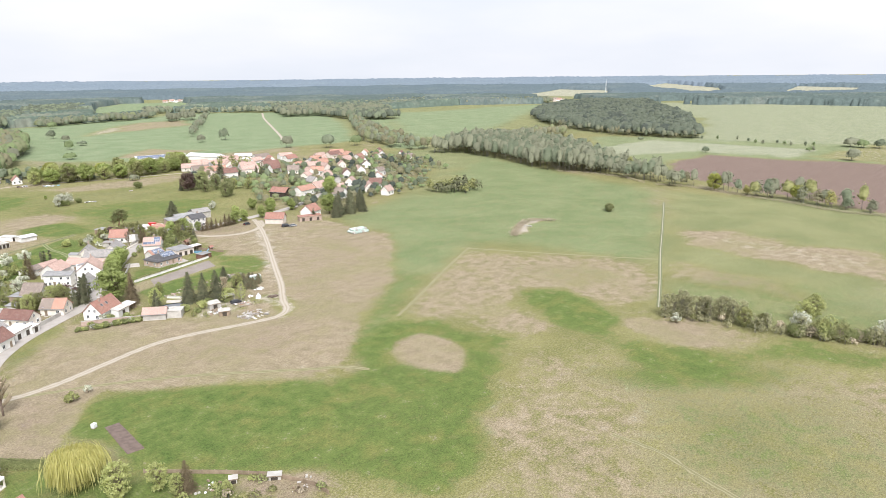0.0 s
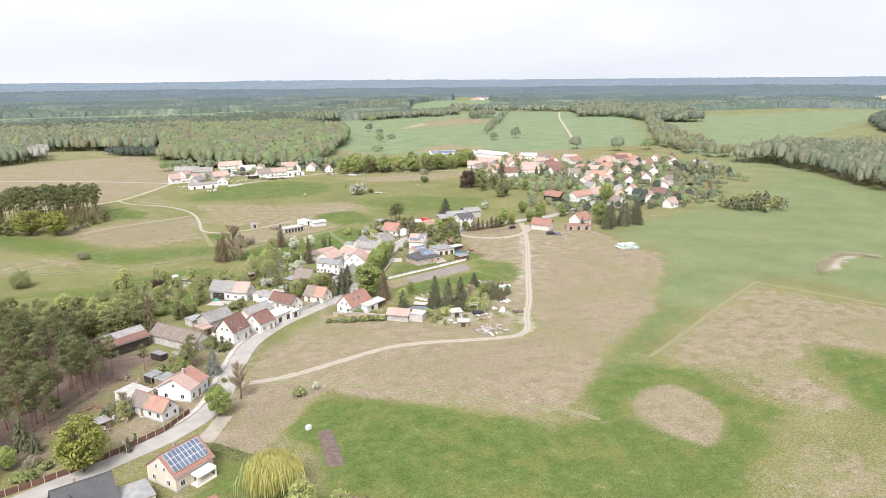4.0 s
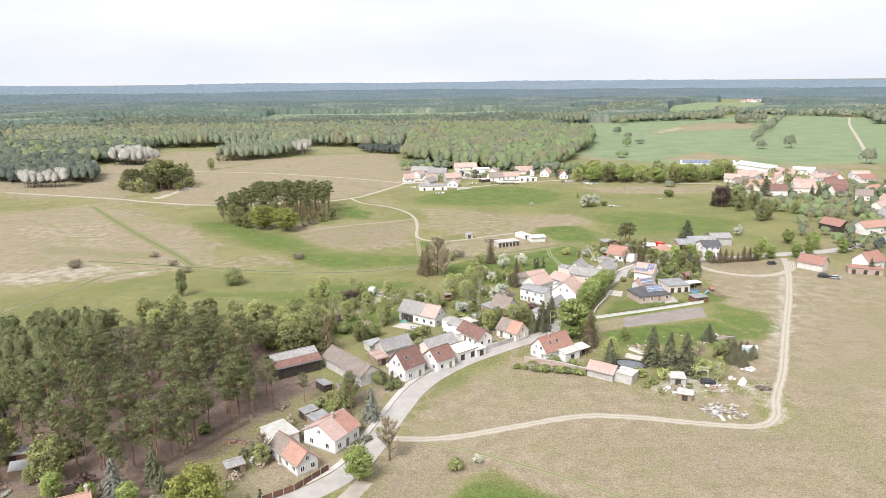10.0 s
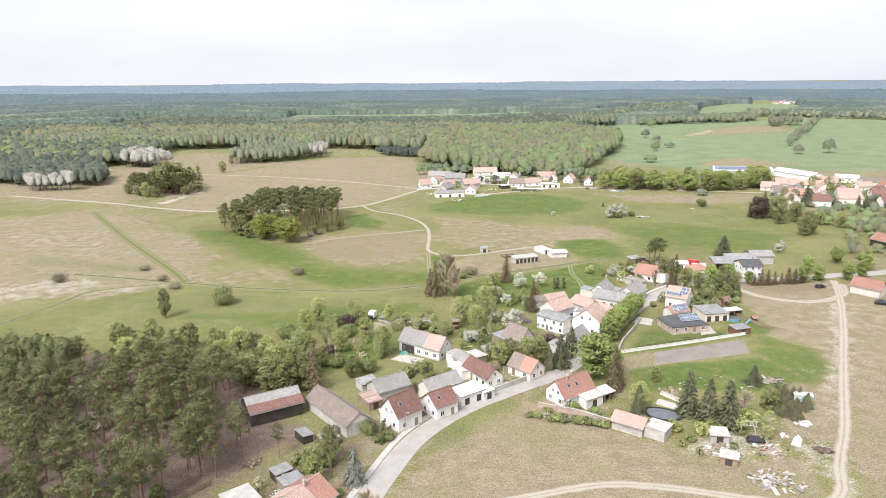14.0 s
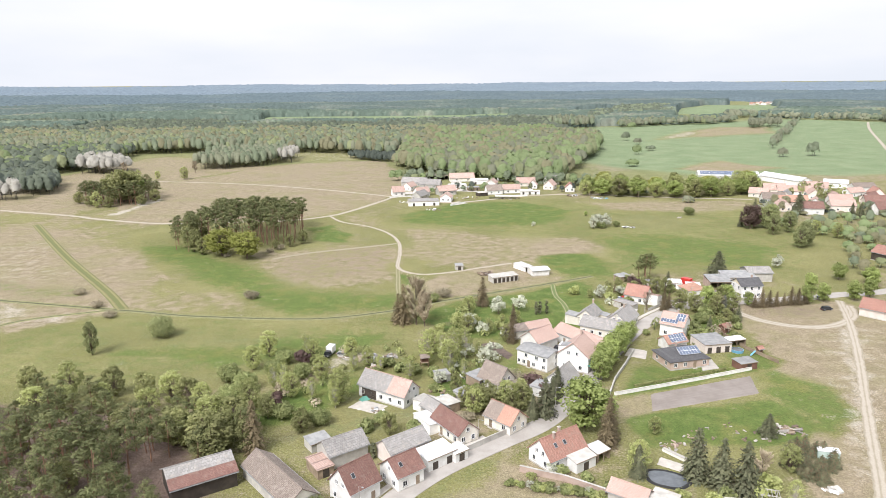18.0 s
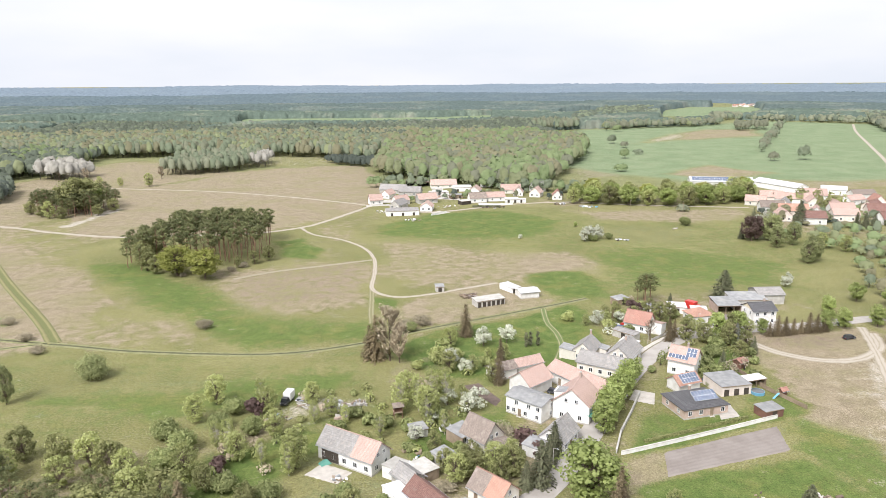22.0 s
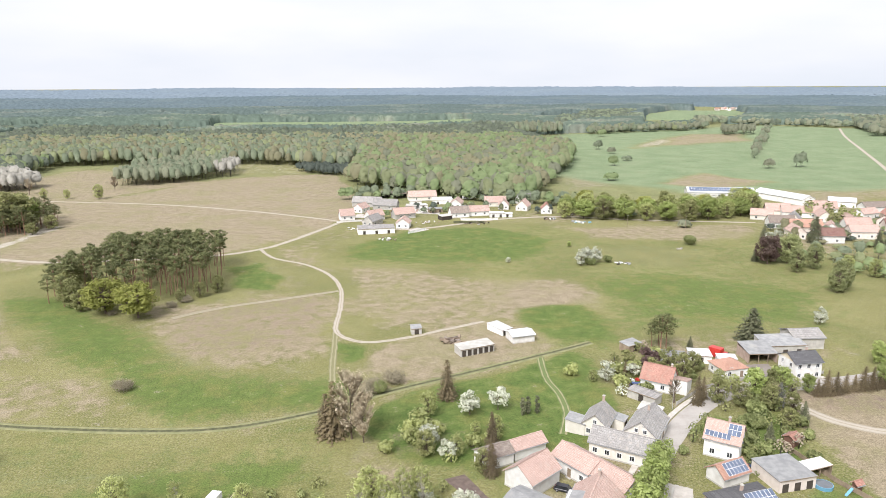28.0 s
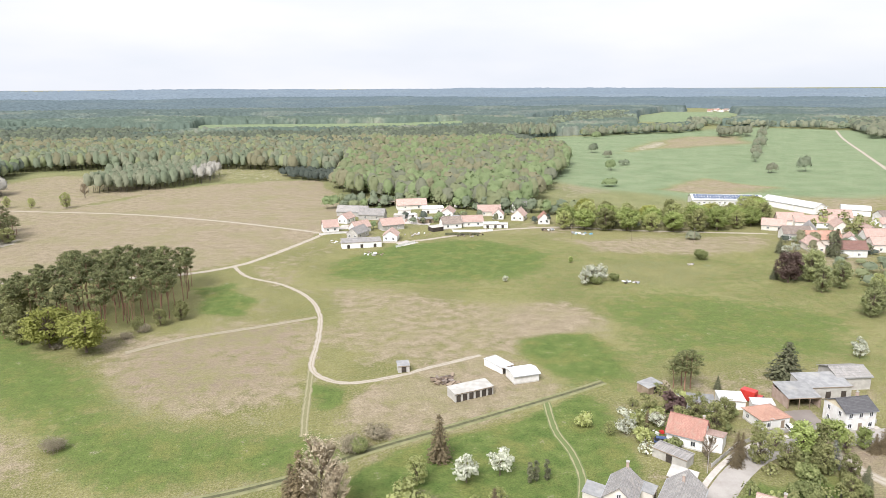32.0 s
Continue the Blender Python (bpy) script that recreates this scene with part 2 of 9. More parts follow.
L_MAPLE = foliage("yellowish_young_leaves", (0.255, 0.275, 0.062), (0.455, 0.465, 0.140))
L_MAROON = foliage("reddish_brown_leaves", (0.130, 0.085, 0.070), (0.235, 0.165, 0.140))
L_PALEGREEN = foliage("pale_green_leaves", (0.260, 0.290, 0.125), (0.420, 0.440, 0.215))
L_TWIG = foliage("tan_poplar_twigs", (0.360, 0.300, 0.205), (0.560, 0.480, 0.355), through=0.25)
L_WILLOW = foliage("willow_leaves", (0.420, 0.405, 0.140), (0.590, 0.560, 0.245), through=0.5)
L_BARE = foliage("bare_twigs", (0.310, 0.255, 0.175), (0.510, 0.435, 0.320), through=0.1)
L_BLOSSOM = foliage("white_blossom", (0.38, 0.40, 0.28), (0.68, 0.68, 0.58), through=0.3)
L_BUSH = foliage("bush_leaves", (0.195, 0.230, 0.085), (0.390, 0.415, 0.185))
L_PURPLE = foliage("purple_leaves", (0.115, 0.07, 0.064), (0.225, 0.155, 0.135))
# leaves of the farther woods, greyed and flattened: haze painted into the colour
M_PINE = foliage("hazed_pine_needles", (0.129, 0.154, 0.110), (0.181, 0.207, 0.147), each=0.1, through=0.35, size=0.12, leaf=0.12)
M_SPRUCE = foliage("hazed_spruce_needles", (0.084, 0.104, 0.084), (0.132, 0.152, 0.120), each=0.1, through=0.35, size=0.12, leaf=0.12)
M_FRESH = foliage("hazed_fresh_leaves", (0.234, 0.299, 0.140), (0.320, 0.386, 0.193), each=0.12, through=0.45, size=0.07, leaf=0.08)
M_SPRING = foliage("hazed_young_leaves", (0.280, 0.310, 0.162), (0.349, 0.378, 0.210), each=0.12, through=0.45, size=0.07, leaf=0.08)
M_GREEN = foliage("hazed_birch_leaves", (0.214, 0.255, 0.166), (0.280, 0.318, 0.209), each=0.12, through=0.45, size=0.07, leaf=0.08)
M_BUD = foliage("hazed_oak_twigs", (0.269, 0.260, 0.155), (0.336, 0.317, 0.195), each=0.12, through=0.45, size=0.07, leaf=0.08)
M_GREY = foliage("hazed_grey_twigs", (0.264, 0.280, 0.188), (0.327, 0.338, 0.233), each=0.12, through=0.45, size=0.07, leaf=0.08)
L_REED = foliage("dry_reed", (0.36, 0.31, 0.225), (0.54, 0.475, 0.36), each=0.1)
L_ALDER = foliage("budding_alder_leaves", (0.330, 0.325, 0.190), (0.480, 0.465, 0.290), through=0.5)
L_DRYTWIG = foliage("dry_bush_twigs", (0.205, 0.178, 0.120), (0.345, 0.300, 0.205), through=0.05)


# ---- mesh helpers ----
def mesh_of(name, verts, faces, material):
    me = bpy.data.meshes.new(name)
    me.from_pydata([tuple(map(float, v)) for v in verts], [], faces)
    me.materials.append(material)
    return me


def part(name, bm, material, parent=None, label=""):
    """Links a bmesh or a mesh as one object, under a thing or a part."""
    if isinstance(bm, bpy.types.Mesh):
        me = bm
    else:
        me = bpy.data.meshes.new(name)
        bm.to_mesh(me)
        bm.free()
        me.materials.append(material)
    ob = new(name, me)
    ob.parent = parent
    return tagged(ob, label)


def box(bm, x, y, z, sx, sy, sz, turn=0.0, bevel=0.0):
    """Adds a box that stands on z, centred on x, y."""
    m = pose(x, y, z + sz / 2, 0, 0, turn) @ Matrix.Diagonal((sx, sy, sz, 1))
    made = bmesh.ops.create_cube(bm, size=1, matrix=m)
    if bevel:
        edges = {e for v in made["verts"] for e in v.link_edges}
        bmesh.ops.bevel(bm, geom=list(edges), offset=bevel, segments=1, affect="EDGES")
    return bm


def boxes(*rows):
    bm = bmesh.new()
    for r in rows:
        box(bm, *r)
    return bm


def solid(verts, faces):
    bm = bmesh.new()
    vs = [bm.verts.new(v) for v in verts]
    for f in faces:
        bm.faces.new([vs[i] for i in f])
    bmesh.ops.recalc_face_normals(bm, faces=bm.faces)
    return bm


def slab(a, b, c, d, thick):
    """A plate with the four upper corners a, b, c, d, and a thickness downwards along its normal."""
    n = (Vector(b) - Vector(a)).cross(Vector(d) - Vector(a)).normalized()
    if n.z < 0:
        n = -n
    top = [Vector(v) for v in (a, b, c, d)]
    low = [v - n * thick for v in top]
    return solid(top + low, [(0, 1, 2, 3), (4, 5, 6, 7), (0, 1, 5, 4), (1, 2, 6, 5), (2, 3, 7, 6), (3, 0, 4, 7)])


def empty(name, m, label, category, group=""):
    ob = new(name)
    ob.matrix_basis = m
    return tagged(ob, label, category, group)


# ---- the ground: one sheet out to the horizon, with meadow, dry pasture, lush grass and bare soil ----
def axis(low, high, step, far_low, far_high):
    mid = list(np.arange(low, high + 0.1, step))
    s, v, left = step, low, []
    while v > far_low:
        s *= 1.045
        v -= s
        left.append(v)
    s, v, right = step, high, []
    while v < far_high:
        s *= 1.045
        v += s
        right.append(v)
    return np.array(left[::-1] + mid + right)


GX, GY = axis(-240, 330, 2.2, -5200, 5200), axis(-70, 560, 2.2, -900, 5200)
PX, PY = np.meshgrid(GX, GY)


def rise(x, y):
    """The land climbs gently to the wooded hills on the horizon."""
    k = np.clip((np.hypot(x, y - 60) - 2600) / 2300, 0, 1.1)
    return 54 * k ** 1.35


def wobble(x, y, size, seed):
    """A smooth wave-like disturbance for field edges."""
    a = np.sin(x / size + seed) * np.cos(y / (size * 0.83) - seed * 1.7) + 0.6 * np.sin(x / (size * 0.41) - y / (size * 0.53) + seed * 2.3)
    return a + 0.4 * np.cos(x / (size * 0.23) + y / (size * 0.19) + seed)


def inside(x, y, corners):
    """Signed distance to a polygon: positive inside."""
    best, odd = np.full(x.shape, 1e9), np.zeros(x.shape, bool)
    for (ax, ay), (bx, by) in zip(corners, corners[1:] + corners[:1]):
        dx, dy = bx - ax, by - ay
        k = np.clip(((x - ax) * dx + (y - ay) * dy) / (dx * dx + dy * dy + 1e-9), 0, 1)
        best = np.minimum(best, np.hypot(x - ax - k * dx, y - ay - k * dy))
        crosses = (ay > y) != (by > y)
        odd ^= crosses & (x < (bx - ax) * (y - ay) / (by - ay + 1e-9) + ax)
    return np.where(odd, best, -best)


ZONES = np.zeros(PX.shape + (5,))  # dry, lush, soil, pale, young grain with haze in its tone
DRY, LUSH, SOIL, PALE, HAZY_GRAIN = 0, 1, 2, 3, 4


def zone(channel, amount, soft, corners, seed=0.0, clears=True):
    d = inside(PX, PY, corners) + wobble(PX, PY, soft * 3 + 4, seed) * soft * 0.5
    k = np.clip(d / soft * 0.5 + 0.5, 0, 1)
    k = k * k * (3 - 2 * k)
    if clears:
        ZONES[:] *= (1 - k)[..., None]
    ZONES[..., channel] += amount * k


# wide patches of drier and of lusher grass everywhere
ZONES[..., DRY] = np.clip(0.34 + 0.18 * wobble(PX, PY, 37, 1.3) + 0.14 * wobble(PX, PY, 11, 4.1), 0, 0.8)
ZONES[..., LUSH] = np.clip(-0.05 + 0.15 * wobble(PX, PY, 29, 7.7), 0, 0.4)
# far fields washed with a paler, bluer green: haze put into the colour
zone(HAZY_GRAIN, 0.30, 60, [(-600, 600), (500, 600), (700, 560), (900, 300), (2600, -300), (4800, 600), (4800, 4800), (-900, 4800)], 2)
zone(HAZY_GRAIN, 0.95, 14, [(148, 800), (200, 1000), (335, 1290), (640, 1420), (800, 1500), (950, 1360), (1000, 1300), (820, 1000), (560, 650), (433, 642), (275, 640)], 3)
zone(DRY, 0.75, 14, [(335, 1005), (425, 1140), (545, 1275), (655, 1265), (580, 1125), (450, 1065), (410, 1065)], 4)
zone(PALE, 0.6, 8, [(340, 1015), (400, 1090), (450, 1165), (470, 1160), (440, 1090), (400, 1060)], 4)
zone(DRY, 0.7, 16, [(165, 660), (200, 800), (230, 900), (290, 860), (260, 740), (215, 680)], 6, False)
zone(DRY, 0.5, 14, [(300, 640), (420, 700), (480, 660), (430, 610), (360, 600)], 6, False)
zone(DRY, 0.25, 40, [(560, 900), (700, 1150), (820, 1100), (640, 800)], 6, False)
zone(HAZY_GRAIN, 0.8, 14, [(520, 540), (615, 625), (880, 1025), (950, 990), (720, 735), (630, 595), (545, 495)], 6)
zone(HAZY_GRAIN, 0.8, 20, [(1080, 1105), (1220, 1070), (1495, 1090), (1690, 1035), (1355, 900), (985, 705), (705, 575), (630, 595), (720, 735), (920, 960)], 5)
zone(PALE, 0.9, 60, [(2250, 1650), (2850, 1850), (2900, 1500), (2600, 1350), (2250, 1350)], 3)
zone(HAZY_GRAIN, 0.45, 60, [(2250, 1650), (2850, 1850), (2900, 1500), (2600, 1350), (2250, 1350)], 3, False)
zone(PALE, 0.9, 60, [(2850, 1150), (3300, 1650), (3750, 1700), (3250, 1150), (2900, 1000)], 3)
zone(HAZY_GRAIN, 0.45, 60, [(2850, 1150), (3300, 1650), (3750, 1700), (3250, 1150), (2900, 1000)], 3, False)
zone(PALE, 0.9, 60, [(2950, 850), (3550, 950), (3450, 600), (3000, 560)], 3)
zone(HAZY_GRAIN, 0.45, 60, [(2950, 850), (3550, 950), (3450, 600), (3000, 560)], 3, False)
# the meadow between the hamlet and the village
zone(LUSH, 0.36, 14, [(-11, 495), (60, 530), (122, 525), (231, 520), (235, 400), (186, 350), (167, 315), (83, 320), (40, 360), (-4, 400)], 5)
zone(DRY, 0.75, 8, [(122, 522), (240, 520), (228, 490), (190, 478), (132, 490)], 1)
zone(DRY, 0.66, 12, [(-4, 440), (8, 345), (34, 352), (57, 356), (92, 364), (103, 385), (98, 408), (67, 418), (40, 428), (20, 440)], 6)
zone(DRY, 0.35, 10, [(60, 412), (94, 407), (98, 370), (70, 352)], 9, False)
zone(LUSH, 0.9, 6, [(66, 370), (92, 370), (98, 346), (86, 326), (74, 338)], 2)
zone(LUSH, 0.85, 9, [(-3, 488), (30, 520), (82, 526), (103, 480), (87, 450), (27, 446), (0, 462)], 2)
zone(DRY, 0.4, 12, [(110, 470), (150, 480), (200, 450), (160, 420), (112, 440)], 3, False)
zone(LUSH, 0.7, 10, [(104, 346), (112, 400), (150, 410), (190, 378), (170, 342)], 7)
# the brown field with its hollow
zone(DRY, 0.95, 6, [(-183, 465), (-214, 545), (-208, 640), (-150, 760), (-115, 790), (-30, 800), (2, 625), (-17, 536), (-51, 488), (-73, 470)], 1)
zone(SOIL, 0.12, 20, [(-155, 500), (-185, 620), (-115, 750), (-26, 760), (-2, 630), (-55, 515)], 8, False)
zone(PALE, 0.12, 24, [(-150, 560), (-120, 700), (-60, 720), (-40, 600)], 3, False)
# the meadow with the pine copse
zone(LUSH, 0.22, 10, [(-150, 462), (-75, 466), (-50, 480), (-10, 428), (-5, 402), (-60, 378), (-110, 340), (-160, 400)], 8)
zone(DRY, 0.5, 16, [(-60, 470), (-30, 440), (-14, 410), (-44, 396), (-60, 420)], 5, False)
zone(LUSH, 0.95, 4, [(-60, 446), (-46, 450), (-33, 428), (-34, 408), (-52, 412)], 8)
zone(DRY, 0.72, 11, [(-78, 384), (-40, 398), (-6, 402), (-2, 336), (-18, 322), (-38, 314), (-70, 340)], 4)
zone(SOIL, 0.3, 8, [(-68, 378), (-40, 390), (-12, 394), (-8, 342), (-36, 324), (-62, 345)], 2, False)
zone(DRY, 0.9, 14, [(-330, 400), (-235, 470), (-188, 440), (-145, 400), (-113, 340), (-106, 300), (-128, 274), (-160, 270), (-260, 276)], 5)
zone(PALE, 0.5, 8, [(-200, 292), (-150, 296), (-118, 300), (-124, 280), (-180, 274)], 5, False)
zone(PALE, 0.25, 10, [(-250, 400), (-200, 420), (-150, 350), (-190, 330)], 6, False)
zone(LUSH, 0.4, 6, [(-220, 350), (-170, 340), (-130, 320), (-135, 310), (-190, 325)], 6, False)
zone(LUSH, 0.8, 9, [(-150, 405), (-122, 404), (-74, 349), (-50, 332), (-32, 313), (-16, 304), (0, 311), (8, 300), (-7, 289), (-41, 288), (-66, 300), (-78, 320), (-112, 362)], 7)
zone(DRY, 0.55, 5, [(-100, 322), (-74, 312), (-60, 296), (-100, 294)], 2)
zone(LUSH, 0.32, 6, [(-160, 262), (-120, 284), (-100, 290), (-34, 279), (-6, 284), (6, 278), (8, 240), (-44, 232), (-104, 218), (-158, 222)], 3)
zone(DRY, 0.32, 12, [(-110, 276), (-40, 270), (-30, 246), (-90, 240)], 6, False)
zone(LUSH, 0.45, 6, [(-90, 252), (-40, 258), (-8, 262), (-12, 250), (-60, 240)], 9, False)
# round the field sheds, and the grass field behind the farms
zone(DRY, 0.75, 5, [(24, 340), (50, 358), (64, 350), (72, 326), (36, 308), (14, 302), (10, 330)], 3)
zone(LUSH, 0.9, 3, [(-2, 338), (9, 336), (8, 320), (0, 322)], 3)
zone(LUSH, 1.0, 3, [(4, 284), (30, 302), (75, 322), (82, 308), (78, 290), (74, 276), (58, 262), (34, 256), (14, 262)], 4)
zone(DRY, 0.3, 4, [(40, 300), (62, 312), (64, 304), (44, 290)], 4, False)
zone(HAZY_GRAIN, 0.9, 25, [(-370, 1640), (-360, 1830), (280, 1910), (260, 1740), (-110, 1650)], 3)
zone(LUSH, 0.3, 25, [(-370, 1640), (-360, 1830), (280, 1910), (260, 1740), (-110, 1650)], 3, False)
zone(HAZY_GRAIN, 1.0, 25, [(650, 1750), (790, 2060), (980, 2330), (1140, 2230), (1080, 2060), (900, 1850), (780, 1730)], 3)
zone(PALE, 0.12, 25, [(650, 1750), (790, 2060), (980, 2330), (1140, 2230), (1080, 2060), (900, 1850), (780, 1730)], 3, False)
zone(PALE, 0.3, 10, [(-290, 840), (-150, 930), (-20, 900), (-70, 800)], 3)
zone(DRY, 0.85, 10, [(-430, 560), (-230, 500), (-214, 545), (-208, 640), (-150, 760), (-200, 780), (-330, 690), (-430, 640)], 3)
zone(DRY, 0.8, 10, [(-330, 700), (-300, 860), (-215, 850), (-200, 780), (-240, 690)], 3)
zone(DRY, 0.8, 10, [(255, 700), (330, 760), (360, 700), (300, 650)], 3)
# the slope east of the village and the wide meadow
zone(DRY, 0.42, 22, [(98, 41), (138, 29), (155, -5), (240, 0), (330, -120), (160, -160), (0, -140), (20, -20), (60, 26)], 6)
# the lighter, bluer grass here holds painted haze besides fresh growth
zone(HAZY_GRAIN, 0.42, 20, [(290, 270), (530, 395), (545, 480), (490, 520), (450, 420), (380, 340), (310, 290)], 3)
zone(HAZY_GRAIN, 0.45, 10, [(196, 200), (200, 240), (216, 254), (300, 282), (260, 200), (210, 150), (160, 120), (150, 140)], 3)
zone(HAZY_GRAIN, 0.5, 16, [(218, 253), (305, 279), (528, 394), (470, 281), (434, 148), (241, 59), (233, 64), (228, 94), (208, 149), (136, 115), (109, 96), (87, 88), (68, 75), (69, 81), (99, 108), (145, 146), (207, 207)], 2)
zone(LUSH, 0.5, 16, [(218, 253), (305, 279), (528, 394), (470, 281), (434, 148), (241, 59), (233, 64), (228, 94), (208, 149), (136, 115), (109, 96), (87, 88), (68, 75), (69, 81), (99, 108), (145, 146), (207, 207)], 2, False)
zone(HAZY_GRAIN, 0.38, 14, [(241, 59), (434, 148), (450, 60), (420, 0), (340, -60), (230, -90), (200, -60), (190, 0), (200, 38)], 2)
zone(DRY, 0.35, 20, [(300, 130), (400, 180), (440, 150), (330, 95), (270, 90)], 4, False)
zone(DRY, 0.72, 7, [(132, 110), (199, 141), (220, 89), (226, 61), (196, 41), (163, 48), (170, 72), (149, 79), (126, 77), (108, 92)], 3)
zone(LUSH, 0.25, 9, [(180, 120), (215, 84), (222, 62), (196, 48), (176, 80)], 7, False)
zone(DRY, 0.75, 7, [(126, 77), (141, 73), (147, 52), (142, 41), (124, 46), (123, 59)], 3)
zone(LUSH, 0.85, 6, [(161, 77), (173, 68), (166, 49), (162, 31), (137, 30), (139, 44), (150, 63)], 4)
zone(DRY, 1.0, 5, [(159, 38), (169, 19), (170, 0), (159, -2), (147, 4), (149, 22)], 7)
zone(SOIL, 0.22, 5, [(163, 26), (167, 12), (162, 4), (154, 12)], 7, False)
zone(LUSH, 0.62, 6, [(138, 29), (141, 13), (149, -4), (173, -16), (177, -32), (184, -46), (174, -50), (157, -21), (135, -4), (130, 14)], 8)
zone(DRY, 1.0, 8, [(308, 75), (326, 57), (309, 23), (320, -16), (271, -25), (267, -1), (271, 29), (282, 61)], 8)
zone(PALE, 0.25, 6, [(300, 66), (312, 40), (300, -12), (280, -16), (280, 20)], 8, False)
zone(DRY, 0.75, 9, [(225, 44), (220, 7), (218, -11), (243, 4), (245, 27), (244, 50)], 8)
zone(DRY, 0.5, 12, [(246, -10), (300, -40), (290, -80), (230, -60), (216, -30)], 3, False)
zone(DRY, 0.58, 10, [(79, 34), (108, 35), (117, 13), (130, -14), (158, -45), (120, -90), (60, -60), (40, 1), (58, 15)], 6)
zone(PALE, 0.10, 10, [(84, 30), (104, 30), (110, 8), (92, -10), (70, 6)], 2, False)
zone(LUSH, 0.5, 10, [(112, 20), (130, 12), (150, -24), (130, -20), (114, 0)], 9, False)
zone(SOIL, 1.0, 6, [(575, 212), (670, 208), (680, 130), (700, 50), (690, -90), (420, -30), (432, 5), (458, 70), (500, 165)], 1)
zone(HAZY_GRAIN, 0.6, 10, [(520, 180), (600, 280), (640, 330), (800, 420), (860, 300), (870, 90), (700, 50), (680, 130), (670, 208), (575, 212)], 5)
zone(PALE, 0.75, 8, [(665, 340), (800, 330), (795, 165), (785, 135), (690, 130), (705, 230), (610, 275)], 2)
zone(HAZY_GRAIN, 0.55, 8, [(665, 340), (800, 330), (795, 165), (785, 135), (690, 130), (705, 230), (610, 275)], 2, False)
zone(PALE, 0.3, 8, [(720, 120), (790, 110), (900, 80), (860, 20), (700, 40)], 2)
# pale laid over the far crops: field colour and painted haze together
zone(HAZY_GRAIN, 0.55, 12, [(1620, 735), (1900, 860), (1860, 680), (1980, 555), (2000, 200), (900, 70), (845, 155), (830, 285), (1255, 450)], 3)
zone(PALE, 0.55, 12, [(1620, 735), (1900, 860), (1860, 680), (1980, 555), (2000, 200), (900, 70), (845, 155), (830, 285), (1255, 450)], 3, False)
# the pasture between the road and the meadow
zone(DRY, 1.0, 5, [(-7, 133), (2, 152), (12, 168), (26, 180), (44, 168), (60, 146), (84, 158), (100, 172), (108, 200), (132, 276), (166, 284), (192, 262), (200, 238), (196, 200), (160, 158), (136, 134), (102, 110), (76, 84), (50, 86), (20, 108), (4, 120)], 1)
zone(DRY, 0.85, 3, [(-16, 116), (-8, 131), (10, 120), (2, 98), (-3, 92), (-12, 100)], 3)
zone(SOIL, 0.18, 12, [(60, 104), (70, 128), (130, 215), (200, 240), (190, 200), (130, 145), (80, 100)], 5, False)
zone(PALE, 0.22, 5, [(10, 126), (30, 112), (60, 92), (58, 86), (24, 104), (6, 120)], 6, False)
zone(LUSH, 0.5, 26, [(100, 20), (130, 10), (140, -40), (90, -60), (60, -20)], 4, False)
zone(LUSH, 0.4, 14, [(190, 40), (240, 30), (260, -40), (210, -60), (185, -10)], 4, False)
zone(LUSH, 0.82, 6, [(-4, 99), (5, 112), (10, 113), (22, 105), (34, 91), (46, 81), (66, 74), (80, 90), (98, 92), (112, 82), (114, 57), (101, 44), (85, 33), (64, 24), (51, 15), (38, 16), (28, 30), (24, 40), (13, 55), (1, 68), (4, 76), (5, 83)], 2)
zone(DRY, 0.55, 5, [(68, 75), (76, 62), (82, 44), (86, 44), (80, 62), (72, 76)], 3, False)
zone(LUSH, 0.6, 6, [(-4, 94), (6, 110), (22, 100), (50, 80), (44, 62), (14, 70), (0, 72)], 6, False)
zone(DRY, 1.0, 4, [(89, 82), (100, 80), (103, 68), (96, 56), (86, 52), (79, 68)], 3)
zone(DRY, 1.0, 3, [(-8, 130), (5, 125), (13, 117), (4, 111), (-6, 95), (-11, 87), (-20, 97), (-15, 114)], 3)
zone(SOIL, 0.28, 4, [(-8, 124), (4, 116), (-4, 100), (-12, 92), (-16, 100)], 4, False)
zone(LUSH, 0.7, 3, [(-20, 93), (-11, 81), (0, 67), (12, 54), (10, 44), (-14, 50), (-28, 76)], 4)
zone(DRY, 0.5, 12, [(40, 70), (66, 66), (84, 44), (66, 20), (40, 36)], 9, False)
zone(PALE, 0.75, 2.0, [(242, 144), (262, 158), (282, 158), (288, 152), (268, 152), (250, 140)], 3)
zone(PALE, 0.9, 2.5, [(-199, 496), (-196, 520), (-196, 548), (-188, 560), (-184, 548), (-190, 520), (-193, 500)], 3)
zone(SOIL, 0.98, 4, [(-190, 200), (-140, 212), (-90, 216), (-52, 190), (-30, 158), (-46, 126), (-58, 107), (-110, 112), (-190, 120)], 3)
zone(DRY, 0.6, 5, [(-60, 100), (-46, 122), (-18, 170), (6, 200), (30, 240), (70, 268), (74, 256), (40, 200), (0, 172), (-14, 140), (-24, 118)], 2)
zone(LUSH, 0.36, 5, [(-36, 205), (-14, 240), (30, 256), (48, 250), (30, 214), (0, 196), (-24, 186)], 4)
zone(DRY, 0.5, 8, [(78, 300), (112, 336), (160, 336), (168, 312), (120, 304), (96, 288)], 4)
zone(DRY, 0.95, 4, [(118, 262), (126, 288), (150, 290), (172, 288), (168, 268), (136, 258), (118, 240)], 4)
zone(SOIL, 0.4, 4, [(131, 286), (150, 288), (168, 284), (150, 270), (134, 272)], 4, False)
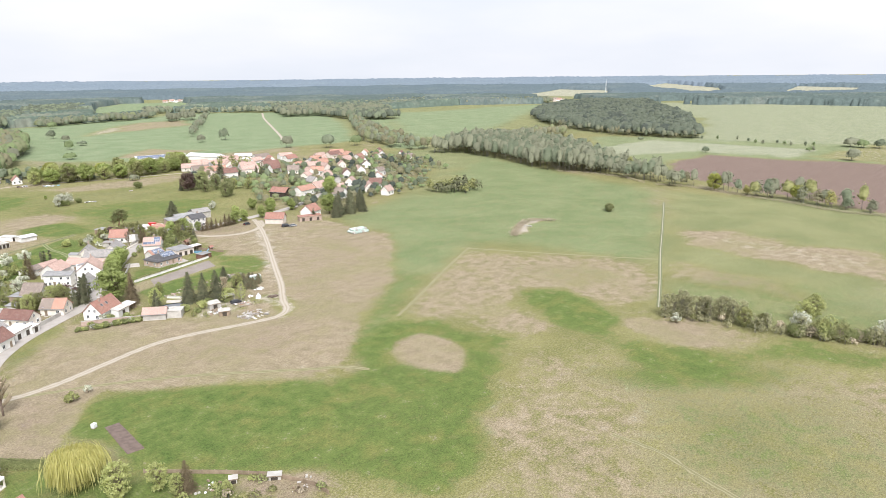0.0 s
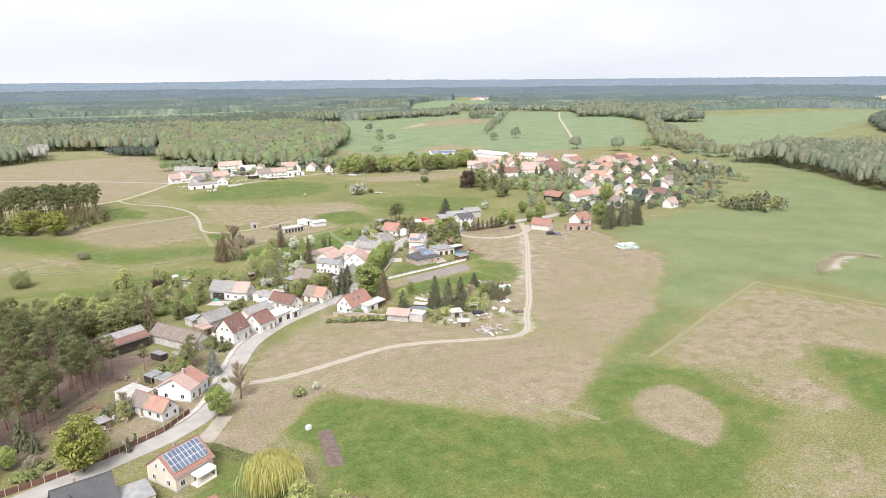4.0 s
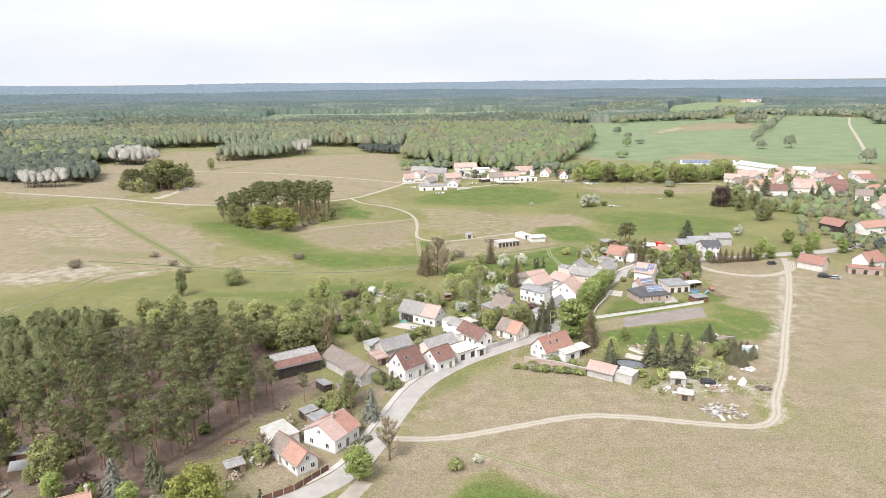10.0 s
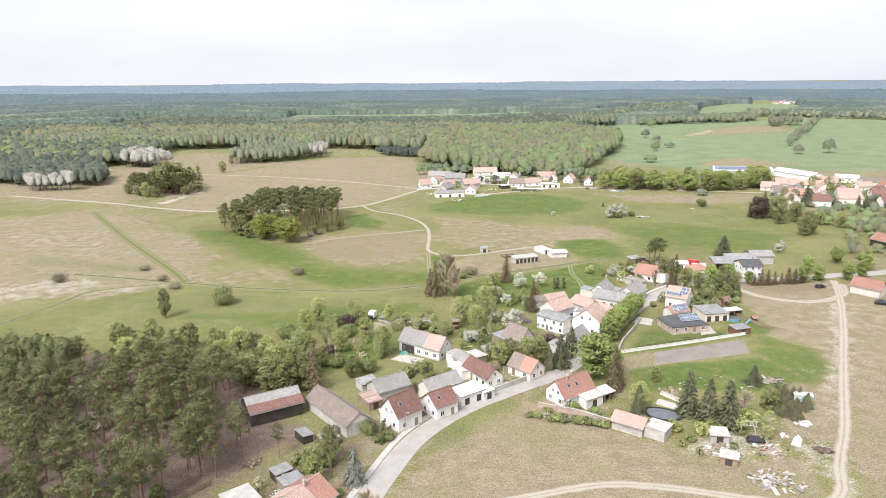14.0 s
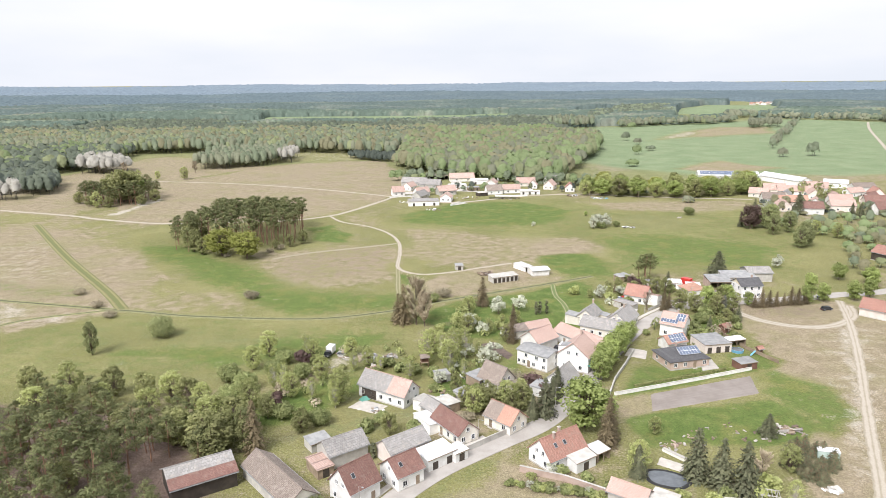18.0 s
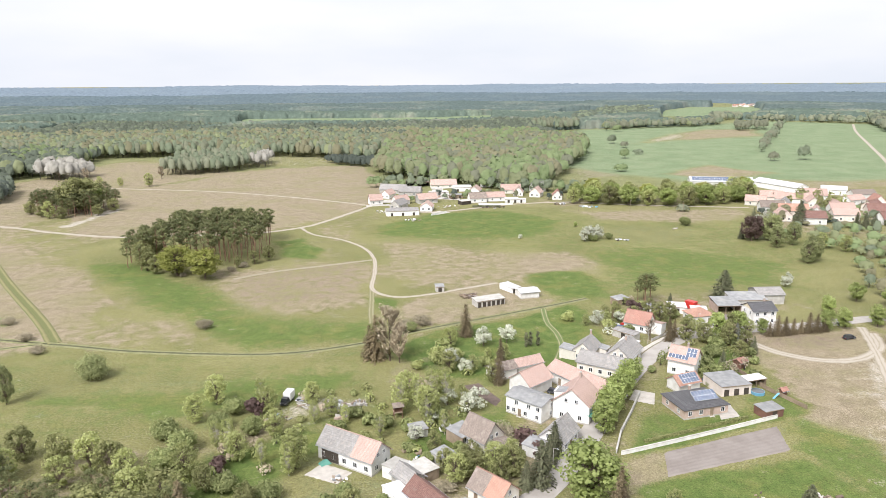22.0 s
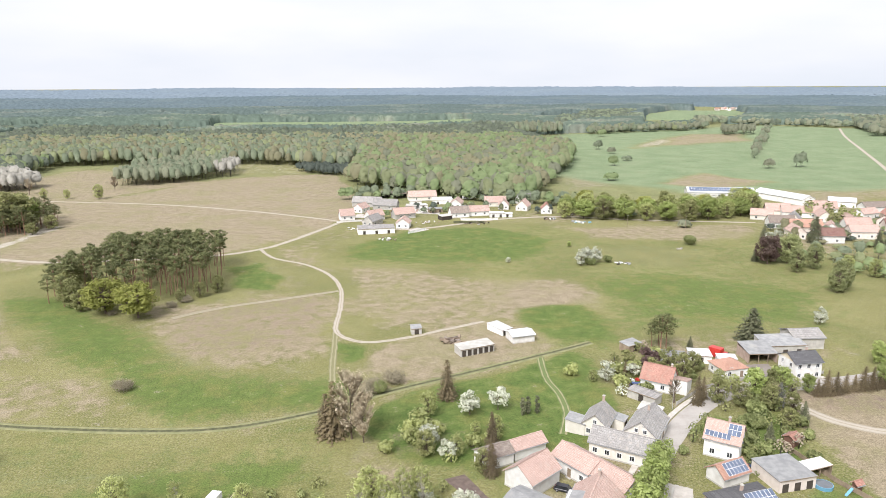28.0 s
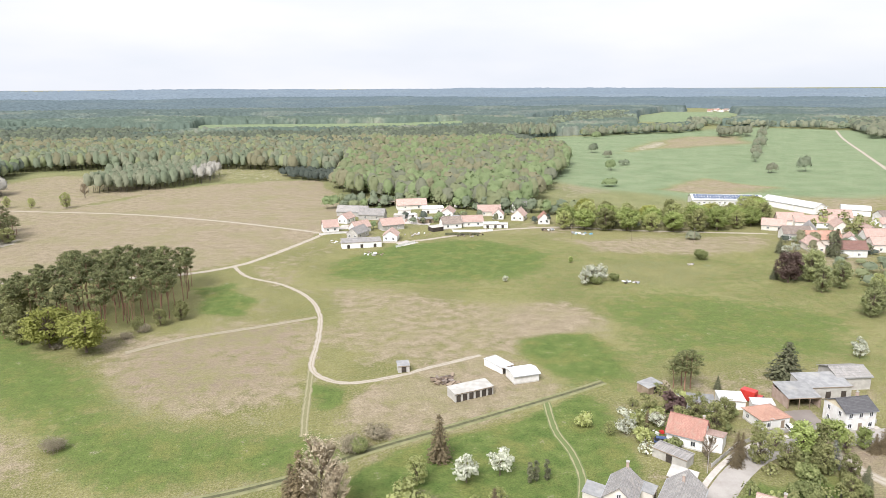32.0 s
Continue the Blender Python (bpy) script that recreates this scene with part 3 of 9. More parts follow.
zone(LUSH, 0.7, 4, [(101, 208), (108, 190), (118, 198), (122, 214), (113, 228), (105, 222)], 3)
zone(LUSH, 0.9, 3, [(58, 198), (70, 201), (101, 208), (108, 190), (92, 184), (62, 186)], 5)
zone(LUSH, 1.0, 2, [(62, 212), (66, 222), (80, 226), (104, 232), (118, 230), (104, 226), (78, 216)], 5)
zone(PALE, 0.6, 3, [(60, 152), (76, 146), (86, 150), (84, 160), (66, 164)], 5)


zone(PALE, 0.5, 3, [(80, 128), (88, 130), (95, 142), (94, 154), (86, 156), (86, 142)], 3)
zone(PALE, 0.35, 4, [(104, 164), (110, 172), (150, 246), (160, 262), (154, 264), (128, 212), (100, 168)], 3, False)
zone(LUSH, 0.2, 3, [(-6, 152), (4, 168), (20, 182), (28, 184), (14, 166), (2, 148)], 3, False)
zone(DRY, 0.45, 4, [(-34, 200), (-24, 216), (-10, 222), (4, 226), (20, 222), (14, 206), (-4, 196), (-22, 186)], 6, False)
zone(PALE, 0.3, 3, [(-30, 240), (-14, 248), (4, 246), (0, 238), (-24, 234)], 6, False)
zone(SOIL, 0.42, 5, [(-60, 112), (-48, 142), (-38, 158), (-26, 166), (-18, 152), (-24, 140), (-38, 132), (-42, 116), (-50, 106)], 4)
zone(DRY, 0.7, 5, [(-46, 110), (-36, 130), (-22, 146), (-20, 134), (-34, 114)], 4, False)
zone(SOIL, 0.22, 10, [(4, 128), (30, 132), (62, 128), (78, 126), (60, 108), (30, 116)], 7, False)
zone(LUSH, 0.22, 14, [(60, 84), (84, 96), (110, 120), (150, 150), (170, 160), (150, 130), (110, 100), (80, 80)], 5, False)
zone(PALE, 0.22, 8, [(110, 190), (130, 230), (150, 262), (172, 262), (160, 230), (134, 190)], 3, False)
zone(LUSH, 0.8, 3, [(93, 270), (100, 276), (114, 268), (108, 252), (98, 258)], 5)
zone(LUSH, 0.75, 3, [(106, 236), (116, 244), (118, 234), (108, 230)], 5)
zone(SOIL, 0.8, 5, [(-150, 84), (-99, 92), (-90, 106), (-84, 112), (-76, 118), (-84, 150), (-150, 150)], 6)
zone(DRY, 0.5, 6, [(-110, 110), (-84, 112), (-84, 130), (-106, 130)], 4, False)
zone(LUSH, 0.7, 2, [(64, 216), (78, 221), (82, 228), (76, 234), (70, 230)], 5)
zone(LUSH, 0.6, 2, [(98, 230), (112, 234), (114, 246), (104, 240)], 5)
zone(LUSH, 0.8, 4, [(88, 296), (84, 304), (92, 312), (108, 312), (112, 300), (100, 298)], 5)
zone(LUSH, 0.6, 4, [(10, 222), (24, 232), (36, 236), (38, 226), (24, 216), (12, 212)], 5, False)
zone(LUSH, 0.6, 4, [(-60, 204), (-40, 222), (-12, 226), (-20, 208), (-40, 198)], 5, False)
zone(DRY, 0.5, 3, [(58, 196), (66, 200), (68, 212), (60, 210)], 5, False)
zone(PALE, 0.3, 12, [(240, 330), (300, 300), (350, 320), (450, 440), (440, 500), (330, 540), (255, 520), (255, 470), (330, 440), (300, 370)], 5, False)
zone(LUSH, 0.75, 3, [(98, 254), (104, 272), (114, 282), (120, 274), (116, 256), (106, 248)], 5)
zone(SOIL, 0.5, 4, [(-44, 118), (-30, 150), (-22, 166), (-14, 158), (-22, 142), (-34, 122)], 6, False)
zone(DRY, 0.8, 4, [(-178, 286), (-172, 309), (-143, 308), (-120, 300), (-143, 285), (-164, 280)], 6)
zone(PALE, 0.5, 4, [(-178, 288), (-170, 306), (-145, 304), (-146, 286), (-164, 282)], 6, False)
zone(SOIL, 0.35, 5, [(14, 272), (26, 280), (34, 272), (28, 264), (18, 266)], 6, False)
zone(PALE, 0.3, 3, [(-24, 248), (-4, 248), (0, 240), (-26, 238)], 6, False)


zone(SOIL, 0.35, 3, [(2, 58), (14, 48), (24, 36), (20, 26), (8, 34), (-4, 50)], 4, False)
zone(DRY, 0.5, 3, [(6, 57), (16, 47), (26, 36), (21, 34), (11, 46)], 4, False)


def make_ground():
    rows, cols = PX.shape
    hills = rise(PX, PY)
    verts = np.stack([PX, PY, hills], -1).reshape(-1, 3)
    i = np.arange(rows * cols).reshape(rows, cols)
    quads = np.stack([i[:-1, :-1], i[:-1, 1:], i[1:, 1:], i[1:, :-1]], -1).reshape(-1, 4)
    me = bpy.data.meshes.new("ground")
    me.vertices.add(len(verts))
    me.vertices.foreach_set("co", verts.astype(np.float32).ravel())
    me.loops.add(quads.size)
    me.loops.foreach_set("vertex_index", quads.astype(np.int32).ravel())
    me.polygons.add(len(quads))
    me.polygons.foreach_set("loop_start", np.arange(0, quads.size, 4, dtype=np.int32))
    me.update()
    layer = me.attributes.new("cover", "FLOAT_COLOR", "POINT")
    layer.data.foreach_set("color", np.clip(ZONES[..., :4], 0, 1).reshape(-1).astype(np.float32))
    hazy_grain_layer = me.attributes.new("grain", "FLOAT", "POINT")
    hazy_grain_layer.data.foreach_set("value", np.clip(ZONES[..., HAZY_GRAIN], 0, 1).reshape(-1).astype(np.float32))
    m, n, l, b = nodes_of("fields")
    at = n.new("ShaderNodeNewGeometry").outputs["Position"]
    cover = n.new("ShaderNodeAttribute")
    cover.attribute_name = "cover"
    sep = n.new("ShaderNodeSeparateColor")
    l.new(cover.outputs["Color"], sep.inputs[0])
    wide, mid, fine = noise_node(n, l, 0.035, 5, at), noise_node(n, l, 0.22, 5, at), noise_node(n, l, 1.7, 4, at)
    tuft = noise_node(n, l, 7.0, 2, at)
    stretch = n.new("ShaderNodeMapping")
    stretch.inputs["Rotation"].default_value, stretch.inputs["Scale"].default_value = (0, 0, radians(38)), (0.05, 1.0, 1.0)
    l.new(at, stretch.inputs["Vector"])
    rows_f = noise_node(n, l, 0.5, 3, stretch.outputs[0])
    ragged = math_node(n, l, "ADD", math_node(n, l, "MULTIPLY_ADD", mid, 1.5, -0.75), math_node(n, l, "MULTIPLY_ADD", fine, 0.9, -0.45))

    def mask(channel, low, high):
        return spread(n, l, math_node(n, l, "ADD", channel, ragged), low, high)

    clump = noise_node(n, l, 2.6, 4, at, 0.7)
    streak = spread(n, l, noise_node(n, l, 0.09, 7, at, 0.62), 0.47, 0.66)
    worn = spread(n, l, noise_node(n, l, 0.33, 6, at, 0.65), 0.60, 0.72)
    meadow = blend(n, l, spread(n, l, wide, 0.35, 0.65), (0.160, 0.166, 0.055), (0.232, 0.222, 0.088))
    meadow = blend(n, l, spread(n, l, fine, 0.4, 0.75), meadow, (0.305, 0.28, 0.155))
    meadow = blend(n, l, math_node(n, l, "MULTIPLY", streak, 0.6), meadow, (0.225, 0.210, 0.085))
    dry = blend(n, l, spread(n, l, mid, 0.3, 0.7), (0.258, 0.212, 0.140), (0.342, 0.281, 0.192))
    dry = blend(n, l, math_node(n, l, "MULTIPLY", spread(n, l, fine, 0.5, 0.8), 0.4), dry, (0.43, 0.38, 0.275))
    dry = blend(n, l, math_node(n, l, "MULTIPLY", spread(n, l, wide, 0.45, 0.68), 0.65), dry, (0.255, 0.235, 0.122))
    dry = blend(n, l, math_node(n, l, "MULTIPLY", streak, 0.45), dry, (0.262, 0.236, 0.120))
    dry = blend(n, l, math_node(n, l, "MULTIPLY", worn, 0.28), dry, (0.44, 0.385, 0.285))
    lush = blend(n, l, spread(n, l, mid, 0.3, 0.7), (0.088, 0.138, 0.034), (0.148, 0.190, 0.054))
    lush = blend(n, l, math_node(n, l, "MULTIPLY", spread(n, l, fine, 0.5, 0.8), 0.35), lush, (0.205, 0.212, 0.088))
    lush = blend(n, l, math_node(n, l, "MULTIPLY", streak, 0.6), lush, (0.205, 0.200, 0.066))
    furrow = spread(n, l, rows_f, 0.52, 0.72)
    soil = blend(n, l, spread(n, l, fine, 0.3, 0.7), (0.172, 0.122, 0.098), (0.240, 0.178, 0.146))
    soil = blend(n, l, math_node(n, l, "MULTIPLY", furrow, 0.22), soil, (0.36, 0.295, 0.25))
    pale = blend(n, l, spread(n, l, fine, 0.3, 0.7), (0.40, 0.355, 0.285), (0.52, 0.47, 0.395))
    col = blend(n, l, mask(sep.outputs["Red"], 0.25, 0.8), meadow, dry)
    col = blend(n, l, mask(sep.outputs["Green"], 0.2, 0.8), col, lush)
    col = blend(n, l, mask(sep.outputs["Blue"], 0.15, 0.9), col, soil)
    col = blend(n, l, mask(cover.outputs["Alpha"], 0.2, 0.85), col, pale)
    # young crop green with distance haze painted in: paler and bluer
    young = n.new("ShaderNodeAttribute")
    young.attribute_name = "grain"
    hazy_crop = blend(n, l, spread(n, l, wide, 0.3, 0.7), (0.180, 0.240, 0.125), (0.235, 0.288, 0.162))
    hazy_crop = blend(n, l, math_node(n, l, "MULTIPLY", streak, 0.35), hazy_crop, (0.265, 0.280, 0.165))
    col = blend(n, l, spread(n, l, young.outputs["Fac"], 0.0, 1.0), col, hazy_crop)
    patchy = spread(n, l, noise_node(n, l, 1.0, 9, at, 0.78), 0.36, 0.64)
    tufty = spread(n, l, tuft, 0.25, 0.75)
    clumpy = spread(n, l, clump, 0.34, 0.66)
    grain = math_node(n, l, "ADD", math_node(n, l, "MULTIPLY_ADD", tufty, 0.42, 0.18), math_node(n, l, "MULTIPLY_ADD", rows_f, 0.12, 0.07))
    grain = math_node(n, l, "ADD", grain, math_node(n, l, "MULTIPLY", patchy, 0.28))
    grain = math_node(n, l, "ADD", grain, math_node(n, l, "MULTIPLY", clumpy, 0.44))
    col = blend(n, l, 1.0, col, grain, "MULTIPLY")
    l.new(col, b.inputs["Base Color"])
    b.inputs["Roughness"].default_value = 0.95
    b.inputs["Specular IOR Level"].default_value = 0.15
    bump_from(n, l, b, math_node(n, l, "ADD", tuft, fine), 0.6, 0.15)
    me.materials.append(m)
    tagged(new("ground", me), "meadows and dry pastures with bare and lush patches", "ground", kind="structure")


make_ground()


# ---- roads, tracks, ditches ----
def smooth_line(points, step):
    """A rounded line through the given places, in even steps."""
    p = [Vector(q) for q in points]
    p = [2 * p[0] - p[1]] + p + [2 * p[-1] - p[-2]]
    out = []
    for a, b, c, d in zip(p, p[1:], p[2:], p[3:]):
        k = max(1, int((c - b).length / step))
        for j in range(k):
            t = j / k
            out.append(0.5 * (2 * b + (c - a) * t + (2 * a - 5 * b + 4 * c - d) * t * t + (3 * b - a - 3 * c + d) * t * t * t))
    return out + [p[-2]]


def strip(name, points, profile, material, label, category, kind="structure", step=2.0, ragged=0.0, seed=1):
    """A band along a line; profile: rows of sideways offset and height."""
    rnd = random.Random(seed)
    line = smooth_line(points, step)
    verts, faces, k = [], [], len(profile)
    for i, q in enumerate(line):
        d = (line[min(i + 1, len(line) - 1)] - line[max(i - 1, 0)]).normalized()
        n = Vector((-d.y, d.x))
        for j, (off, h) in enumerate(profile):
            o = off + (rnd.uniform(-ragged, ragged) if j in (0, k - 1) else 0)
            verts.append((q.x + n.x * o, q.y + n.y * o, h))
        if i:
            a = (i - 1) * k
            faces += [(a + j, a + j + 1, a + k + j + 1, a + k + j) for j in range(k - 1)]
    me = mesh_of(name, verts, faces, material)
    uv = me.uv_layers.new(name="across")
    side = np.array([profile[v % k][0] for f in faces for v in f]) / profile[-1][0]
    along = np.array([(v // k) * step for f in faces for v in f])
    uv.data.foreach_set("uv", np.stack([side, along], -1).astype(np.float32).ravel())
    ob = new(name, me)
    return tagged(ob, label, category, kind=kind)


def track_surface(name, rut, middle, ruts=0.5, width=0.28):
    """Bare wheel tracks with grass between them, and ragged edges."""
    m, n, l, b = nodes_of(name)
    uv = n.new("ShaderNodeUVMap")
    uv.uv_map = "across"
    sep = n.new("ShaderNodeSeparateXYZ")
    l.new(uv.outputs[0], sep.inputs[0])
    at = n.new("ShaderNodeNewGeometry").outputs["Position"]
    f1, f2 = noise_node(n, l, 0.35, 5, at), noise_node(n, l, 2.5, 4, at)
    off = math_node(n, l, "ABSOLUTE", math_node(n, l, "SUBTRACT", math_node(n, l, "ABSOLUTE", sep.outputs["X"]), ruts))
    off = math_node(n, l, "ADD", off, math_node(n, l, "MULTIPLY_ADD", f1, 0.5, -0.25))
    k = math_node(n, l, "SUBTRACT", 1.0, spread(n, l, off, width * 0.5, width * 1.5))
    a = blend(n, l, spread(n, l, f2, 0.3, 0.7), tuple(c * 0.86 for c in rut), rut)
    g = blend(n, l, spread(n, l, f2, 0.3, 0.7), tuple(c * 0.8 for c in middle), middle)
    l.new(blend(n, l, k, g, a), b.inputs["Base Color"])
    b.inputs["Roughness"].default_value = 0.95
    bump_from(n, l, b, f2, 0.5, 0.08)
    return m


ROADM = plain("worn_asphalt", (0.38, 0.35, 0.315), (0.47, 0.435, 0.395), coarse=0.25, fine=3, rough=0.9, stain=(0.30, 0.265, 0.225))
SANDM = track_surface("sandy_track", (0.435, 0.385, 0.31), (0.335, 0.29, 0.213), 0.42, 0.30)
FAINT = track_surface("faint_wheel_tracks", (0.365, 0.315, 0.23), (0.30, 0.262, 0.178), 0.55, 0.16)
GREENT = track_surface("wheel_tracks_in_grass", (0.30, 0.28, 0.15), (0.14, 0.18, 0.06), 0.6, 0.14)
TRODDEN = track_surface("trodden_grass", (0.305, 0.275, 0.160), (0.215, 0.205, 0.100), 0.55, 0.2)
DITCH = plain("wet_ditch", (0.052, 0.056, 0.024), (0.115, 0.112, 0.050), coarse=0.8)
BANK = plain("ditch_bank_grass", (0.150, 0.158, 0.068), (0.245, 0.236, 0.118), coarse=0.4, fine=3)
VERGE = plain("gravel_verge", (0.34, 0.30, 0.24), (0.44, 0.39, 0.32), coarse=0.4, fine=4)
MAIN = [(-150, 60), (-95, 78), (-66, 89), (-44, 100), (-29, 108.5), (-19, 120), (-11, 143), (-4, 160), (8, 175), (24, 187.5), (36, 196), (46, 208), (59, 228), (66, 239.5), (75, 253), (84, 265), (95, 277), (106, 285.5), (117, 289.6), (130, 290.8), (145, 292), (174, 297), (212, 306), (280, 349), (330, 400)]
road_h = 0.10
strip("road", MAIN, [(-2.9, -0.05), (-2.9, road_h), (0, road_h + 0.05), (2.9, road_h), (2.9, -0.05)], ROADM, "worn light grey village road", "road")
strip("pavement", [(-30, 112.6), (-22.6, 121.5), (-14.6, 144), (-7.4, 162), (5.5, 179), (21.6, 191.2)], [(-0.75, -0.05), (-0.75, 0.16), (0.75, 0.16), (0.75, -0.05)], PAVE, "pale paved footpath beside the road", "footpath")
strip("pavement", [(55.6, 230), (62.6, 241.6), (71.6, 255.2), (80.8, 267.6), (92.4, 280), (104, 288.9), (115.6, 293.3), (130, 294.6), (145, 295.7)], [(-0.7, -0.05), (-0.7, 0.16), (0.7, 0.16), (0.7, -0.05)], PAVE, "pale paved footpath beside the road", "footpath")
strip("track", [(-13, 131), (-4, 130), (6, 131), (20, 135), (37, 139), (51, 137.5), (67, 133), (79, 131), (86, 135), (92, 146), (103, 163), (115, 184), (130, 210), (145, 236), (160, 264), (172, 290)], [(-1.45, 0.03), (0, 0.05), (1.45, 0.03)], SANDM, "sandy field track with two bare ruts", "track", ragged=0.25)
strip("track", [(-5, 129), (10, 122), (30, 109), (52, 90), (60, 83), (66, 78), (70, 71)], [(-0.9, 0.02), (0, 0.035), (0.9, 0.02)], TRODDEN, "faint wheel tracks along the pasture edge", "track", ragged=0.3)
strip("track", [(123, 297), (125.5, 286), (127, 276), (132, 268), (142, 262), (154, 263), (166, 272), (172, 284)], [(-1.9, 0.025), (0, 0.04), (1.9, 0.025)], SANDM, "sandy loop beside the village road", "track", ragged=0.3)
strip("track", [(-330, 540), (-230, 500), (-200, 484), (-153, 466), (-110, 467), (-75, 470), (-51, 483), (-38, 501), (-20, 536), (-11, 554), (0, 560), (6, 545), (15, 531), (36, 527), (67, 541), (95, 553), (136, 556), (175, 541), (250, 522)], [(-1.8, 0.03), (0, 0.05), (1.8, 0.03)], SANDM, "sandy farm track across the fields", "track", ragged=0.3)
strip("track", [(-51, 483), (-41, 463), (-23, 447), (-10, 426), (-4, 402), (-3, 375), (-3.4, 353), (1, 343.5), (9, 339), (23, 342.5), (34, 348), (51, 356)], [(-1.0, 0.03), (0, 0.05), (1.0, 0.03)], SANDM, "sandy track bending to the sheds", "track", ragged=0.25)
strip("track", [(-5, 401), (-27, 392), (-50, 383), (-66, 372)], [(-1.2, 0.02), (0, 0.035), (1.2, 0.02)], FAINT, "faint wheel tracks in the dry meadow", "track", ragged=0.2)
strip("track", [(-12, 556), (-30, 570), (-82, 604), (-150, 637), (-240, 662)], [(-1.5, 0.03), (0, 0.05), (1.5, 0.03)], SANDM, "pale farm track over the brown field", "track", ragged=0.2)
strip("track", [(64, 322), (62, 304), (63, 293), (62, 281), (58, 270)], [(-1.2, 0.02), (0, 0.035), (1.2, 0.02)], GREENT, "wheel tracks curving through green grass", "track", ragged=0.1)
strip("track", [(500, 730), (525, 765), (636, 951), (775, 1185), (900, 1380)], [(-2.2, 0.04), (0, 0.06), (2.2, 0.04)], SANDM, "pale farm lane between green fields", "track", ragged=0.2, step=10)
strip("track", [(200, 146), (216, 112), (230, 84), (243, 60)], [(-0.8, 0.02), (0, 0.035), (0.8, 0.02)], TRODDEN, "faint straight path in the meadow", "track", ragged=0.1)
strip("track", [(-3.4, 350), (-3, 338), (-2.6, 322), (-2, 308)], [(-1.1, 0.02), (0, 0.035), (1.1, 0.02)], TRODDEN, "faint wheel tracks running on over the dry grass", "track", ragged=0.2)
strip("track", [(108, 98), (131, 109), (167, 127), (203, 144)], [(-0.7, 0.02), (0, 0.035), (0.7, 0.02)], TRODDEN, "faint path along a field edge", "track", ragged=0.2)
strip("track", [(83, -2), (83, -14), (80, -23), (77, -33), (72, -50)], [(-0.8, 0.02), (0, 0.035), (0.8, 0.02)], TRODDEN, "broken pale path in the dry meadow", "track", ragged=0.35)
DITCHP = [(-2.6, 0.0), (-1.7, 0.22), (-0.7, 0.05), (0.7, 0.05), (1.7, 0.22), (2.6, 0.0)]


def ditch(points, wide):
    ob = strip("ditch", points, [(a * wide, h) for a, h in DITCHP], BANK, "narrow dark drainage ditch with grassy banks", "ditch")
    line = strip("ditch_bottom", points, [(-0.8 * wide, 0.09), (0.8 * wide, 0.09)], DITCH, "", "")
    line.parent = ob
    for key in ("label", "category", "kind"):
        if key in line:
            del line[key]
    return ob


ditch([(-165, 312), (-123, 300), (-100, 293.5), (-77, 287), (-34, 281.5), (-6, 288), (13, 298.5), (42, 311.5), (71, 324.6), (84, 331)], 0.62)
strip("ditch", [(-231, 468), (-171, 382), (-126, 322), (-109, 297)], [(-2.4, 0.0), (-1.5, 0.2), (-0.6, 0.05), (0.6, 0.05), (1.5, 0.2), (2.4, 0.0)], track_surface("overgrown_drain", (0.235, 0.215, 0.095), (0.150, 0.158, 0.056), 0.62, 0.2), "overgrown straight drain with olive grass", "ditch")
ditch([(-165, 226), (-150, 266), (-143, 285), (-112, 297)], 0.45)
strip("ditch", [(383, 124), (310, 91), (252, 65), (209, 45), (178, 31)], [(-0.85, 0.0), (-0.55, 0.14), (-0.25, 0.06), (0.25, 0.06), (0.55, 0.14), (0.85, 0.0)], track_surface("straight_drain", (0.36, 0.335, 0.255), (0.165, 0.18, 0.085), 0.0, 0.22), "straight drain with pale dry reeds", "ditch")


# ---- houses ----
def window_into(house, x, y, z, facing, wide=1.1, high=1.25, sill=True):
    """A window on a wall: frame, pane and sill; facing is the wall's outward turn in degrees about z (0: +x)."""
    m = pose(x, y, z, 0, 0, facing)
    fr = bmesh.new()
    for dy, dz, sy, sz in ((-wide / 2, 0, 0.1, high + 0.1), (wide / 2, 0, 0.1, high + 0.1), (0, 0, 0.07, high), (0, -0.05, wide, 0.1), (0, high - 0.05, wide, 0.1)):
        box(fr, 0.01, dy, dz, 0.12, sy, sz)
    fr.transform(m)
    w = part("window", fr, PAINT, house)
    pane = boxes((-0.005, 0, 0, 0.06, wide, high))
    pane.transform(m)
    part("pane", pane, GLASS, w)
    if sill:
        s = boxes((0.07, 0, -0.12, 0.2, wide + 0.25, 0.07))
        s.transform(m)
        part("sill", s, STONE, w)


def door_into(house, x, y, facing, wide=1.0, high=2.1, material=None, name="door"):
    m = pose(x, y, 0.12, 0, 0, facing)
    d = boxes((0.0, 0, 0, 0.12, wide, high))
    d.transform(m)
    ob = part(name, d, material or WOOD, house)
    h = boxes((0.09, wide * 0.38, 1.0, 0.07, 0.05, 0.16))
    h.transform(m)
    part("handle", h, SILVER, ob)
    s = boxes((0.25, 0, -0.12, 0.6, wide + 0.4, 0.12))
    s.transform(m)
    part("step", s, STONE, house)


def chimney(house, x, y, z, high=1.3, material=None):
    c = bmesh.new()
    box(c, x, y, z - 0.8, 0.55, 0.55, high + 0.8, 0, 0.03)
    ob = part("chimney", c, material or BRICK, house)
    cap = boxes((x, y, z + high, 0.72, 0.72, 0.1), (x, y, z + high + 0.1, 0.3, 0.3, 0.18))
    part("chimney_cap", cap, STONE, ob)


